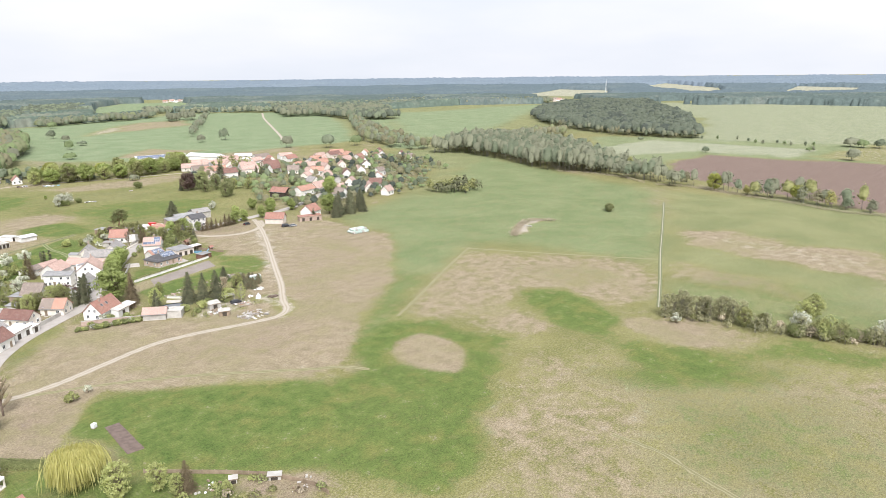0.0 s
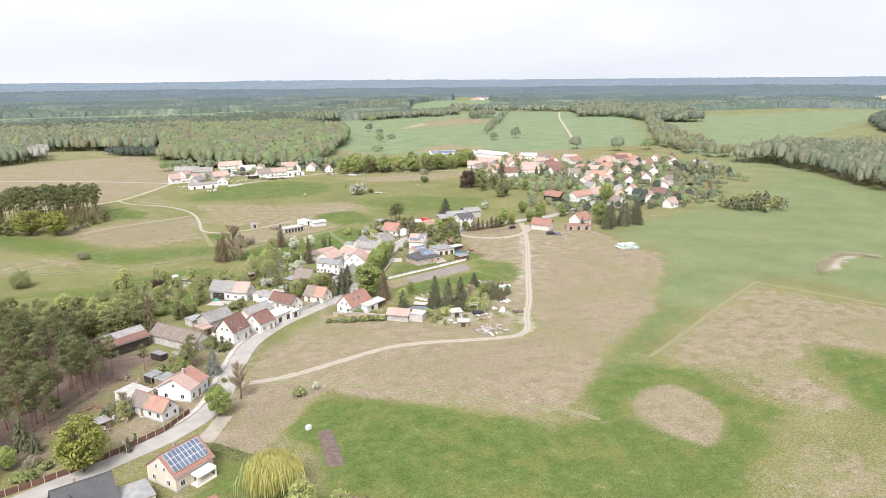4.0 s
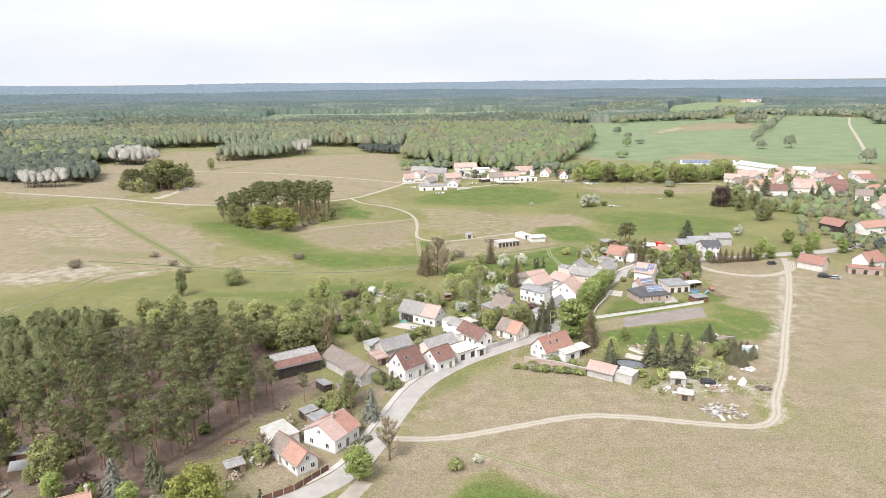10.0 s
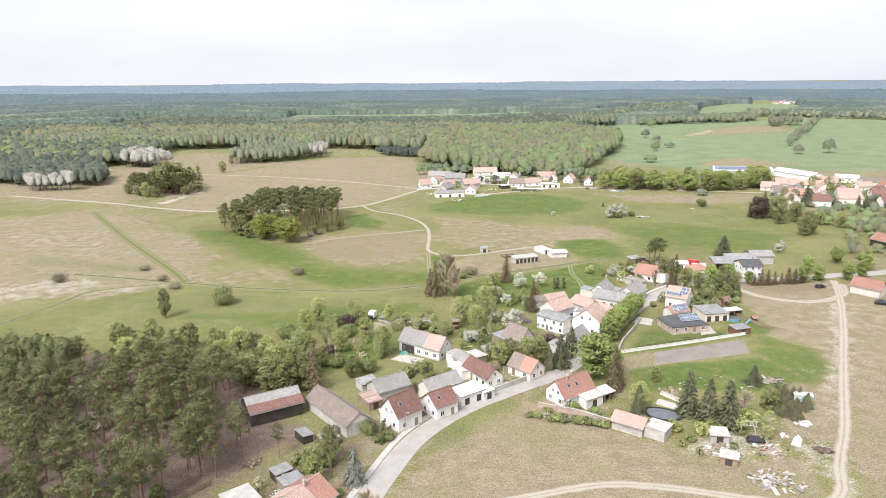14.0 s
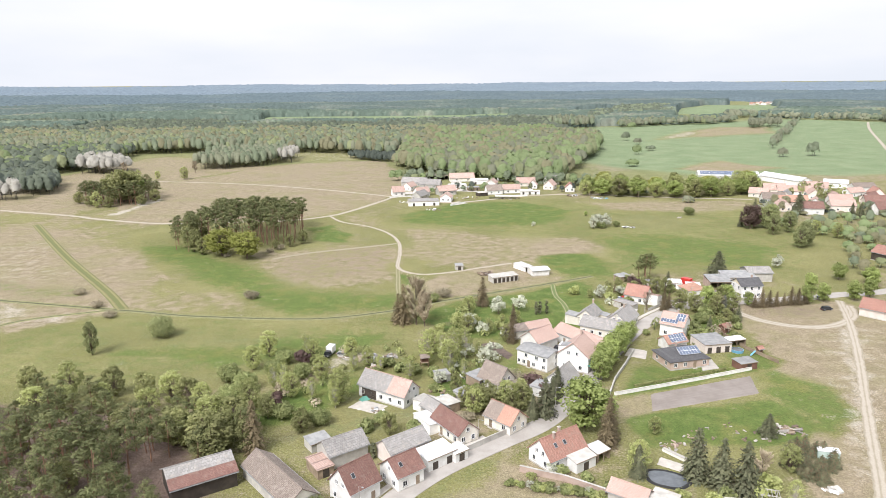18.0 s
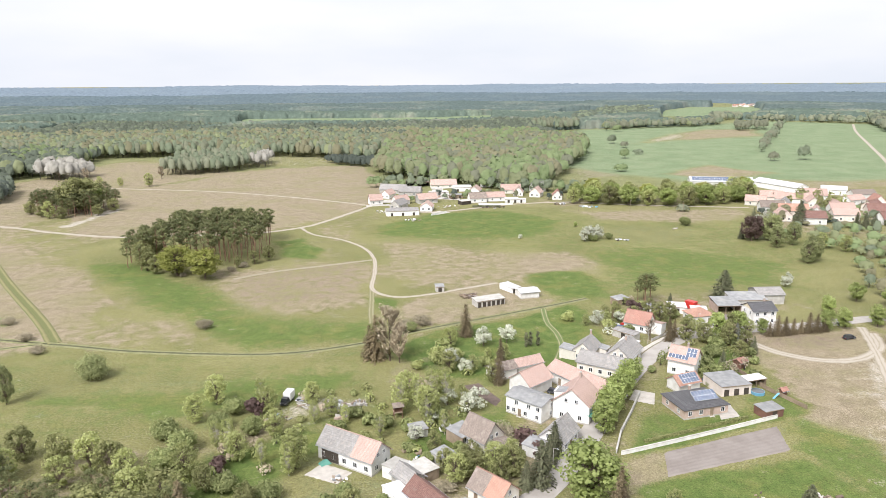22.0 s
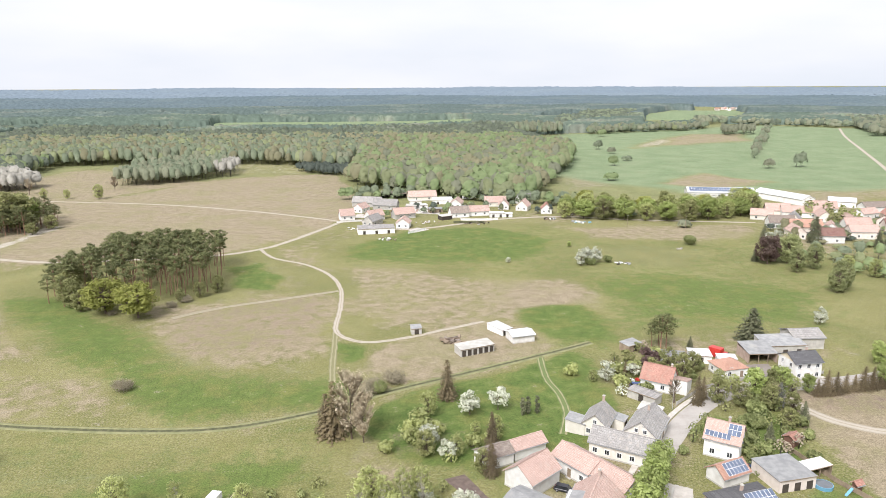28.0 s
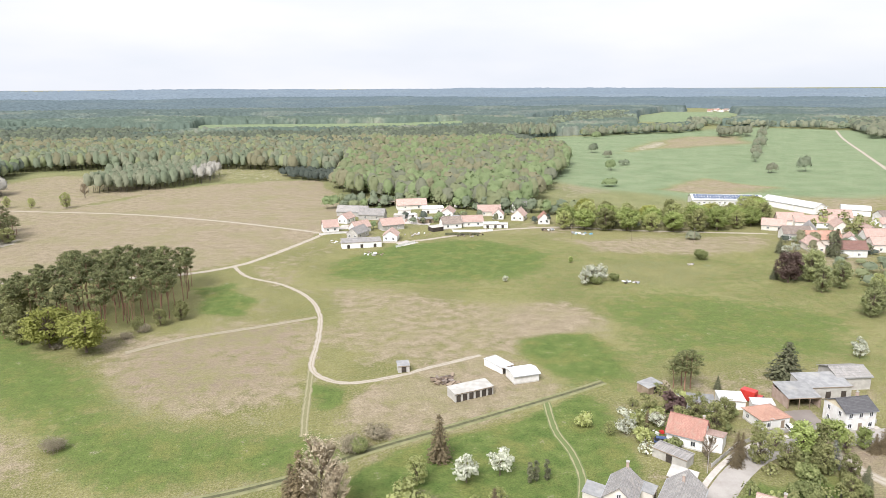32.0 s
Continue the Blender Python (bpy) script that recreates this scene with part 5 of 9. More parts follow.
    shed("shed", -25.2, 157.6, 4.6, 3.6, 36, 2.1, 2.4, WOOD, T_GREY, "low yard shed with a grey sheet roof")
    shed("shed", -31.6, 160.0, 5.0, 3.0, 128, 2.0, 2.3, DARKWOOD, FELT, "dark lean-to beside the long barn", open_front=True)
    shed("shed", -46.6, 118.6, 4.4, 3.4, 30, 2.1, 2.4, WOOD, T_GREY, "old tool shed in the dusty yard")
    shed("shed", -99.0, 126.6, 7.0, 3.4, 15, 2.1, 2.5, REDWOOD, FELT, "brown garden hut among the pines")
    shed("shed", -92.0, 121.0, 9.0, 4.0, 20, 2.2, 2.6, WOOD, FELT, "low shed under the pines")
    shed("shed", -101.0, 117.0, 4.0, 3.6, 15, 2.2, 2.5, REDWOOD, T_ORANGE, "orange-brown garden shed under the pines")
    shed("shed", -19.0, 189.0, 5.6, 4.6, 33, 2.2, 2.6, GREYW, FELT, "low shed with a grey felt roof")
    shed("shed", -17.0, 178.0, 4.4, 6.4, 33, 2.4, 2.8, WOOD, T_PALE, "lean-to with a faded red roof")


# the middle of the village and the hamlet beyond, farther off
def build_village():
    roofs = [T_RED, T_PALE, T_PALE, T_BROWN, T_PALE, T_DARK, T_PALE, T_ORANGE, T_GREY]
    names = {T_RED: "red", T_PALE: "faded red", T_ORANGE: "orange", T_DARK: "dark red", T_BROWN: "brown", T_GREY: "grey"}
    rnd = random.Random(5)

    def far(x, y, L, W, turn, he, hr, wall, roof, **more):
        wn = {WHITE: "white", CREAM: "cream", PINKW: "pale pink", BRICK: "brick"}.get(wall, "grey")
        more["wins"] = 0
        ob = house("house", x, y, L, W, turn, he, hr, wall, roof, f"{wn} village house with a {names.get(roof, 'dark')} tiled roof", group="village houses", **more)
        # windows on the walls that look south
        for facing in (0, 90, 180, -90):
            if math.cos(radians(facing + turn + 90)) > 0.4:
                out = (L if facing in (0, 180) else W) / 2 - 0.4
                for k in (-0.22, 0.22):
                    along = k * (W if facing in (0, 180) else L)
                    u, v = {0: (out, along), 180: (-out, along), 90: (along, out), -90: (along, -out)}[facing]
                    window_into(ob, u, v, 1.1, facing, 1.2, 1.3, sill=False)

    house("barn", 175.0, 271.0, 11.5, 8.0, -50, 3.2, 6.4, PINKW, T_RED, "barn with a red roof at the track's end", "barn", wins=0)
    far(200.0, 270.0, 11.0, 9.0, 20, 4.0, 8.0, WHITE, T_RED, wins=1)
    shed("garage", 193.0, 262.0, 14.0, 5.0, -20, 2.8, 3.2, BRICK, T_RED, "row of brick garages with a red roof", "garage", doors=3)
    house("barn", 231.0, 346.0, 14.0, 9.0, -70, 4.0, 7.2, DARKWOOD, T_RED, "dark wooden barn with a red roof", "barn", wins=0)
    rows = [(247, 339, 17, 9, 12), (264, 345, 14, 9, 12), (256, 310, 11, 9, 100), (288, 314, 12, 9, 60), (286, 292, 9, 7, 20), (298, 347, 10, 8, 40), (279, 371, 11, 9, 80), (293, 398, 10, 8, 20), (268, 325, 10, 8, 15), (302, 322, 10, 8, -40)]
    rows2 = [(325, 384, 12, 9, 60), (347, 393, 12, 9, 70), (337, 429, 13, 9, 70), (320, 419, 12, 9, -20), (310, 417, 11, 8, 80), (354, 474, 12, 9, 30), (342, 452, 13, 9, -30), (384, 497, 14, 9, 20), (409, 506, 18, 10, 10), (418, 492, 13, 9, 80), (364, 520, 14, 9, 10), (372, 488, 12, 9, -20), (448, 500, 11, 8, 40)]
    rows3 = [(260, 533, 14, 9, -30), (290, 538, 26, 11, -12), (270, 514, 15, 9, 60), (263, 493, 20, 10, -10), (296, 524, 16, 9, 70), (260, 466, 16, 9, -8), (302, 508, 13, 9, 80), (297, 494, 16, 9, -12), (274, 484, 12, 9, 60), (286, 474, 16, 10, -14), (320, 490, 16, 9, -14), (326, 505, 14, 9, 30), (305, 462, 12, 8, 15)]
    rows4 = [(453, 448, 11, 8, 30), (446, 430, 10, 8, -20), (448, 474, 10, 8, 60), (330, 350, 10, 8, 50), (352, 372, 10, 8, 10), (310, 440, 11, 8, -30), (330, 460, 12, 8, 15), (366, 440, 11, 8, 50), (390, 462, 12, 8, 10)]
    rows5 = [(257, 507, 16, 9, -10), (329, 529, 15, 9, 20), (342, 523, 13, 9, 70), (395, 511, 14, 9, 10), (424, 519, 16, 9, -20), (348, 548, 18, 10, 5), (372, 540, 15, 9, -15), (458, 488, 12, 8, 40), (378, 421, 12, 9, 65), (313, 551, 18, 10, -15), (307, 389, 12, 8, 20), (400, 485, 12, 8, 40), (360, 462, 11, 8, -20), (392, 440, 12, 8, 75), (412, 468, 12, 8, 20), (278, 546, 16, 9, -15), (428, 458, 11, 8, 60), (250, 480, 14, 8, 75)]
    for x, y, L, W, turn in rows + rows2 + rows3 + rows4 + rows5:
        far(x, y, L, W, turn + rnd.uniform(-6, 6), rnd.choice((3.2, 3.6, 4.2)), rnd.uniform(6.8, 8.2), rnd.choice((WHITE, CREAM, PINKW, WHITE)), rnd.choice(roofs), wins=1, door=False)
    hamlet = [(-8, 562, 10, 8, 15, WHITE, T_PALE), (1, 589, 11, 8, 60, WHITE, T_PALE), (10, 559, 12, 8, 35, WHITE, T_PALE), (5, 612, 22, 8, -18, GREYW, T_GREY),
              (18, 599, 18, 8, -18, GREYW, T_GREY), (9, 544, 14, 8, 60, GREYW, T_GREY), (28, 534, 11, 9, 80, WHITE, T_PALE), (29, 565, 15, 9, 20, GREYW, T_PALE),
              (46, 636, 22, 11, 4, CREAM, T_PALE), (69, 603, 13, 9, 75, WHITE, T_PALE), (66, 564, 13, 9, 10, WHITE, T_BROWN), (80, 569, 14, 10, 5, WHITE, T_PALE),
              (82, 640, 12, 9, 80, WHITE, T_RED), (100, 642, 14, 9, 10, WHITE, T_DARK), (97, 603, 16, 9, -5, CREAM, T_PALE), (101, 591, 11, 8, 80, WHITE, T_PALE),
              (114, 585, 12, 9, 65, CREAM, T_PALE), (127, 571, 10, 8, 78, WHITE, T_RED), (120, 610, 12, 8, 20, WHITE, T_GREY), (88, 655, 12, 8, 40, WHITE, T_PALE)]
    for x, y, L, W, turn, wall, roof in hamlet:
        far(x, y, L, W, turn, 3.2, rnd.uniform(6.4, 7.6), wall, roof, door=False)
    shed("barn", 11, 519, 22, 8, 6, 3.2, 4.2, WHITE, T_GREY, "long low white barn with a grey roof", "barn", doors=3)
    shed("barn", 25, 650, 20, 9, -4, 3.6, 4.6, DARKWOOD, T_BROWN, "dark open barn behind the hamlet", "barn", open_front=True)
    shed("hall", 60, 618, 15, 9, 0, 3.4, 4.2, WHITE, METALR, "low hall with a pale bluish sheet roof", "hall", doors=2)
    shed("shed", 91, 561, 10, 6, -4, 2.8, 3.2, WHITE, METALR, "low white shed beside the hamlet road", "shed", doors=2)
    shed("shed", 52, 583, 10, 6, 10, 2.6, 3.0, WOOD, FELT, "wooden shed in a hamlet yard", "shed", doors=2)
    shed("shed", 36, 598, 8, 6, -10, 2.6, 3.0, GREYW, STONE, "grey shed in a hamlet yard", "shed")
    shed("shed", 44, 600, 7, 5, 15, 2.4, 2.8, WHITE, METALR, "small white shed with a pale roof", "shed")
    shed("garage", 40, 616, 9, 6, 0, 2.6, 2.9, WHITE, STONE, "white garage with a flat pale roof", "garage")
    shed("shed", 56, 556, 8, 6, 25, 2.6, 3.0, DARKWOOD, STONE, "dark shed with a pale flat roof", "shed")
    shed("shed", 74, 588, 8, 5, -8, 2.6, 2.9, WHITE, FELT, "white shed with a grey flat roof", "shed")
    shed("shed", 98, 560, 7, 5, -8, 2.4, 2.7, WHITE, METALR, "small white shed by the road", "shed")
    b = house("farm_hall", 276, 622, 50, 17, -14, 4.6, 7.6, WHITE, METALR, "long white farm hall with solar panels", "farm hall", wins=0)
    for i in range(14):
        window_into(b, -23.4 + 3.6 * i, -8.1, 2.2, -90, 1.4, 0.8, sill=False)
    panels(b, 50, 17, 4.6, 7.6, -1, 23, 2, -23.4, 0.8, (2.0, 3.3))
    house("farm_hall", 314, 598, 44, 14, -72, 4.6, 7.4, WHITE, METALR, "white farm hall with a bright sheet roof", "farm hall", wins=0)
    house("farm_hall", 342, 572, 18, 12, -30, 4.2, 6.6, WHITE, METALR, "smaller white farm hall", "farm hall", wins=0)


build_near_houses()
build_village()


# ---- trees ----
def card_cloud(centres, sizes, rnd, lift=0.35, thin=1.0):
    """Small bent leaf cards, one at each centre, turned at random but mostly facing outwards and up."""
    verts, faces, normals = [], [], []
    for (c, out), s in zip(centres, sizes):
        n = Vector((out[0] + rnd.uniform(-0.7, 0.7), out[1] + rnd.uniform(-0.7, 0.7), out[2] + rnd.uniform(-0.5, 0.7) + lift)).normalized()
        a = n.orthogonal().normalized()
        a = (a * math.cos(t := rnd.uniform(0, 6.3)) + n.cross(a) * math.sin(t)).normalized()
        b = n.cross(a)
        k = len(verts)
        w, h = s * rnd.uniform(0.7, 1.2), s * rnd.uniform(0.5, 1.0) * thin
        c = Vector(c)
        verts += [c - a * w - b * h * 0.4, c + a * w * 0.3 - b * h - n * s * 0.2, c + a * w + b * h * 0.3, c - a * w * 0.2 + b * h - n * s * 0.25]
        faces.append((k, k + 1, k + 2, k + 3))
        soft = (Vector(out) + Vector((0, 0, 0.45)) + n * 0.45).normalized()
        normals += [soft] * 4
    return verts, faces, normals


def crown_mesh(name, cloud, leaf):
    """Leaf cards as one mesh, shaded softly over the crown's clumps."""
    me = mesh_of(name, cloud[0], cloud[1], leaf)
    me.polygons.foreach_set("use_smooth", [True] * len(me.polygons))
    me.normals_split_custom_set_from_vertices(cloud[2])
    return me


def lobes(rnd, count, centre, radii, size):
    """Lobes of a crown: places within an egg shape, each with its own radius."""
    out = []
    for _ in range(count):
        while True:
            v = Vector((rnd.uniform(-1, 1), rnd.uniform(-1, 1), rnd.uniform(-1, 1)))
            if v.length < 1:
                break
        v = v.normalized() * v.length ** 0.45
        out.append((Vector((centre[0] + v.x * radii[0], centre[1] + v.y * radii[0], centre[2] + v.z * radii[1])), size * rnd.uniform(0.6, 1.25)))
    return out


def lobe_cards(rnd, balls, per, card):
    centres, sizes = [], []
    for c, r in balls:
        for _ in range(per):
            v = Vector((rnd.gauss(0, 1), rnd.gauss(0, 1), rnd.gauss(0, 1))).normalized()
            d = r * rnd.uniform(0.55, 1.08)
            centres.append((c + Vector((v.x * d, v.y * d, v.z * d * 0.75)), v))
            sizes.append(card * rnd.uniform(0.7, 1.3))
    return card_cloud(centres, sizes, rnd)


def limb(bm, a, b, r1, r2, n=5):
    a, b = Vector(a), Vector(b)
    d = b - a
    q = d.to_track_quat("Z", "Y").to_matrix().to_4x4()
    bmesh.ops.create_cone(bm, cap_ends=False, segments=n, radius1=r1, radius2=r2, depth=d.length, matrix=Matrix.Translation((a + b) / 2) @ q)


def trunk_mesh(rnd, height, r, balls, bare=0.25, n=7):
    bm = bmesh.new()
    a, steps = Vector((0, 0, -0.2)), 4
    line = [a]
    for i in range(steps):
        a = a + Vector((rnd.uniform(-0.02, 0.02) * height, rnd.uniform(-0.02, 0.02) * height, height / steps))
        line.append(a)
    for i in range(steps):
        limb(bm, line[i], line[i + 1], r * (1 - 0.2 * i), r * (0.8 - 0.2 * i), n)
    for c, rad in balls:
        k = min(steps, max(1, int(rnd.uniform(bare, 0.9) * steps)))
        foot = line[k]
        if foot.z < c.z + rad:
            limb(bm, foot, c, r * 0.3, r * 0.08, 4)
    return bm


KINDS, PLANTED = {}, {}


def kind_of_tree(key, name, label, category, make):
    """Remembers how a kind is made; several different ones of each kind are built when first planted."""
    KINDS[key] = (name, label, category, make)


def plant(key, x, y, height, turn=None, variant=None, label="", wide=1.0):
    if key == "bush" and height > 3.9:
        key = "bigbush"
    name, lab, cat, make = KINDS[key]
    rnd = random.Random(f"{x:.1f},{y:.1f}")
    v = variant if variant is not None else rnd.randrange(3)
    turn = rnd.uniform(0, 360) if turn is None else turn
    if (key, v) not in PLANTED:
        ob = empty(name, Matrix(), lab, cat)
        h0, parts = make(random.Random(f"{key}{v}"))
        for pn, me, m in parts:
            part(pn, me, m, ob)
        PLANTED[key, v] = (ob, h0)
        s = height / h0
        ob.matrix_basis = pose(x, y, 0, 0, 0, turn) @ Matrix.Diagonal((s * wide, s * wide, s, 1))
        return ob
    proto, h0 = PLANTED[key, v]
    s = height / h0
    ob = copy_thing(proto, Matrix())
    ob.matrix_basis = pose(x, y, 0, 0, 0, turn) @ Matrix.Diagonal((s * wide, s * wide, s, 1))
    if label:
        tagged(ob, label)
    return ob


def leafy(height, crown, radius, count, size, per, card, leaf, bark, r=0.28, low=0.35):
    def make(rnd):
        mid = height * (low + 1) / 2
        balls = lobes(rnd, count, (0, 0, mid), (radius, height * (1 - low) / 2 - size * 0.4), size)
        cloud = lobe_cards(rnd, balls, per, card)
        return height, [("trunk", trunk_mesh(rnd, height * 0.8, r, balls), bark), (crown, crown_mesh(crown, cloud, leaf), leaf)]
    return make


def conifer(height, radius, tiers, per, card, leaf, bark, low=0.06):
    def make(rnd):
        centres, sizes = [], []
        bm = bmesh.new()
        limb(bm, (0, 0, -0.2), (0, 0, height * 0.97), 0.22, 0.03, 7)
        for i in range(tiers):
            t = (i + rnd.uniform(-0.2, 0.2)) / tiers
            z, rad = height * (low + (1 - low) * t), radius * (1 - t) ** 0.7 * rnd.uniform(0.74, 1.18) + 0.2
            arms = max(5, int(11 * (1 - t)) + 4)
            for a in range(arms):
                ang = 6.283 * (a + rnd.random()) / arms
                reach = rad * rnd.uniform(0.75, 1.1)
                if t < 0.8:
                    limb(bm, (0, 0, z), (math.cos(ang) * reach * 0.8, math.sin(ang) * reach * 0.8, z - reach * 0.2), 0.04, 0.015, 3)
                for j in range(per):
                    k = (j + 0.6) / per
                    d = reach * k
                    c = Vector((math.cos(ang) * d + rnd.uniform(-0.15, 0.15), math.sin(ang) * d + rnd.uniform(-0.15, 0.15), z - d * 0.28 + rnd.uniform(-0.15, 0.15)))
                    centres.append((c, Vector((math.cos(ang), math.sin(ang), 0.5))))
                    sizes.append(card * rnd.uniform(0.7, 1.2) * (0.6 + 0.5 * (1 - t)))
        return height, [("trunk", bm, bark), ("crown", crown_mesh("crown", card_cloud(centres, sizes, rnd, 0.6, 0.6), leaf), leaf)]
    return make


def pine(height, radius, count, per, card, low=0.38):
    """A Scots pine: a long bare reddish trunk and a flat, broken crown of needle clumps."""
    def make(rnd):
        balls = []
        for i in range(count):
            t = i / count
            z = height * (low + (0.97 - low) * t)
            ang, d = rnd.uniform(0, 6.283), radius * rnd.uniform(0.25, 1.0) * 1.05 * math.sin(math.pi * (0.22 + 0.70 * t))
            balls.append((Vector((math.cos(ang) * d, math.sin(ang) * d, z)), radius * rnd.uniform(0.24, 0.42)))
        balls.append((Vector((0, 0, height * 0.96)), radius * 0.35))
        centres, sizes = [], []
        for c, r in balls:
            for _ in range(per):
                v = Vector((rnd.gauss(0, 1), rnd.gauss(0, 1), rnd.gauss(0, 1))).normalized()
                d = r * rnd.uniform(0.4, 1.1)
                centres.append((c + Vector((v.x * d, v.y * d, v.z * d * 0.55)), v))
                sizes.append(card * rnd.uniform(0.6, 1.3))
        cloud = card_cloud(centres, sizes, rnd, 0.5, 0.5)
        return height, [("trunk", trunk_mesh(rnd, height * 0.95, 0.2, balls[::2], 0.6), PINEBARK), ("crown", crown_mesh("crown", cloud, L_PINE), L_PINE)]
    return make


def twiggy(height, radius, twigs, leaf, bark, fuzz=0, low=0.2):
    """A leafless or barely budding tree: limbs, many fine upright twigs, a few cards."""
    def make(rnd):
        bm = bmesh.new()
        limb(bm, (0, 0, -0.2), (0, 0, height * 0.6), 0.26, 0.12, 7)
        limb(bm, (0, 0, height * 0.6), (0.2, 0.1, height * 0.92), 0.12, 0.03, 5)
        verts, faces, centres, sizes = [], [], [], []
        for i in range(26):
            t = low + (0.95 - low) * i / 26
            ang, k = rnd.uniform(0, 6.283), math.sin(math.pi * min(1, (t - low) / (1 - low) * 0.75 + 0.25))
            tip = Vector((math.cos(ang) * radius * k * rnd.uniform(0.7, 1.1), math.sin(ang) * radius * k * rnd.uniform(0.7, 1.1), height * min(1.0, t + 0.22)))
            foot = Vector((0, 0, height * t * 0.85))
            limb(bm, foot, tip, 0.07, 0.015, 4)
            for _ in range(twigs):
                a = foot.lerp(tip, rnd.uniform(0.3, 1.0))
                b = a + Vector((rnd.uniform(-0.6, 0.6), rnd.uniform(-0.6, 0.6), rnd.uniform(0.3, 1.4))) * radius * 0.32
                n = (b - a).orthogonal().normalized() * rnd.uniform(0.05, 0.10)
                q = len(verts)
                verts += [a - n, a + n, b]
                faces.append((q, q + 1, q + 2))
                if rnd.random() < fuzz:
                    centres.append((b, (b - a).normalized()))
                    sizes.append(rnd.uniform(0.12, 0.26))
        v2, f2, _ = card_cloud(centres, sizes, rnd)
        q = len(verts)
        verts += v2
        faces += [tuple(i + q for i in f) for f in f2]
        return height, [("trunk", bm, bark), ("crown", mesh_of("crown", verts, faces, leaf), leaf)]
    return make


def shrub(height, radius, count, per, card, leaf):
    def make(rnd):
        balls = lobes(rnd, count, (0, 0, height * 0.5), (radius * 0.75, height * 0.32), radius * 0.45)
        v, f, soft = lobe_cards(rnd, balls, per, card)
        v = [Vector((p.x, p.y, max(p.z, 0.02))) for p in v]
        bm = bmesh.new()
        for c, _ in balls[:7]:
            limb(bm, (0, 0, -0.1), c, 0.05, 0.02, 4)
        return height, [("stems", bm, BARK), ("leaves", crown_mesh("leaves", (v, f, soft), leaf), leaf)]
    return make


def weeping(height, radius, strands, leaf, bark):
    """A weeping willow: a dome of limbs hung all round with long thin leafy strands."""
    def make(rnd):
        bm = bmesh.new()
        limb(bm, (0, 0, -0.2), (0.1, 0, height * 0.45), 0.32, 0.22, 8)
        verts, faces = [], []
        for i in range(13):
            ang, d = i * 2.4, radius * math.sqrt((i + 0.5) / 13) * 0.85
            knee = Vector((math.cos(ang) * d, math.sin(ang) * d, height * (0.93 - 0.26 * (d / radius) ** 2)))
            limb(bm, (0.1, 0, height * 0.42), knee, 0.14, 0.05, 5)
            for _ in range(strands):
                out = Vector((rnd.gauss(0, 1), rnd.gauss(0, 1), 0)) * radius * 0.24
                top = knee + out + Vector((0, 0, rnd.uniform(-0.2, 0.5)))
                drop = rnd.uniform(0.25, 0.62) * height * (0.5 + 0.6 * min(1, Vector((top.x, top.y)).length / radius))
                side = Vector((rnd.uniform(-1, 1), rnd.uniform(-1, 1), 0)).normalized() * rnd.uniform(0.04, 0.08)
                line = [top, top + out * 0.25 - Vector((0, 0, drop * 0.45)), top + out * 0.32 - Vector((0, 0, drop))]
                line = [Vector((p.x, p.y, max(p.z, 0.4))) for p in line]
                k = len(verts)
                verts += [line[0] - side * 0.6, line[0] + side * 0.6, line[1] - side, line[1] + side, line[2] - side * 0.2, line[2] + side * 0.2]
                faces += [(k, k + 1, k + 3, k + 2), (k + 2, k + 3, k + 5, k + 4)]
        return height, [("trunk", bm, bark), ("crown", mesh_of("crown", verts, faces, leaf), leaf)]
    return make


kind_of_tree("pine", "pine_tree", "Scots pine with a long reddish trunk", "pine tree", pine(15, 3.2, 26, 54, 0.25, 0.48))
kind_of_tree("tallpine", "pine_tree", "tall Scots pine with a bare reddish trunk", "pine tree", pine(20, 3.6, 18, 60, 0.36, 0.66))
kind_of_tree("youngpine", "young_pine", "young dark green pine of a dense thicket", "pine tree", conifer(3.2, 1.25, 9, 4, 0.26, L_SPRUCE, PINEBARK))
kind_of_tree("oak", "broadleaf_tree", "round broadleaf tree in fresh bright green leaf", "tree", leafy(12, "crown", 4.0, 70, 1.7, 54, 0.30, L_GREEN, BARK, 0.3, 0.12))
kind_of_tree("maple", "broadleaf_tree", "broad round tree in yellowish green young leaf", "tree", leafy(12, "crown", 4.2, 80, 1.5, 60, 0.26, L_MAPLE, BARK, 0.3, 0.1))
kind_of_tree("bigspring", "broadleaf_tree", "tall rounded tree in pale green young leaf", "tree", leafy(14, "crown", 4.0, 110, 1.2, 40, 0.26, L_PALEGREEN, BARK, 0.24, 0.04))
kind_of_tree("maroon", "broadleaf_tree", "dense tree in dark reddish brown young leaf", "tree", leafy(14, "crown", 4.4, 70, 1.6, 44, 0.30, L_MAROON, BARK, 0.3, 0.05))
kind_of_tree("bigbush", "bush", "large dense round bush in green leaf", "bush", shrub(6, 3.4, 60, 60, 0.24, L_BUSH))
kind_of_tree("willowbush", "bush", "large round willow bush in pale green leaf", "bush", shrub(8, 4.6, 70, 90, 0.22, L_PALEGREEN))
kind_of_tree("lime", "broadleaf_tree", "dense clipped roadside tree in bright green leaf", "tree", leafy(9, "crown", 2.4, 50, 1.3, 44, 0.26, L_GREEN, BARK, 0.2, 0.08))
kind_of_tree("olive", "broadleaf_tree", "broadleaf tree in dull olive leaf", "tree", leafy(11, "crown", 3.5, 64, 1.25, 40, 0.27, L_OLIVE, BARK, 0.24, 0.04))
kind_of_tree("spring", "young_tree", "tree with thin pale green young leaves", "tree", leafy(9, "crown", 2.8, 110, 0.75, 24, 0.18, L_SPRING, BARK, 0.14, 0.05))
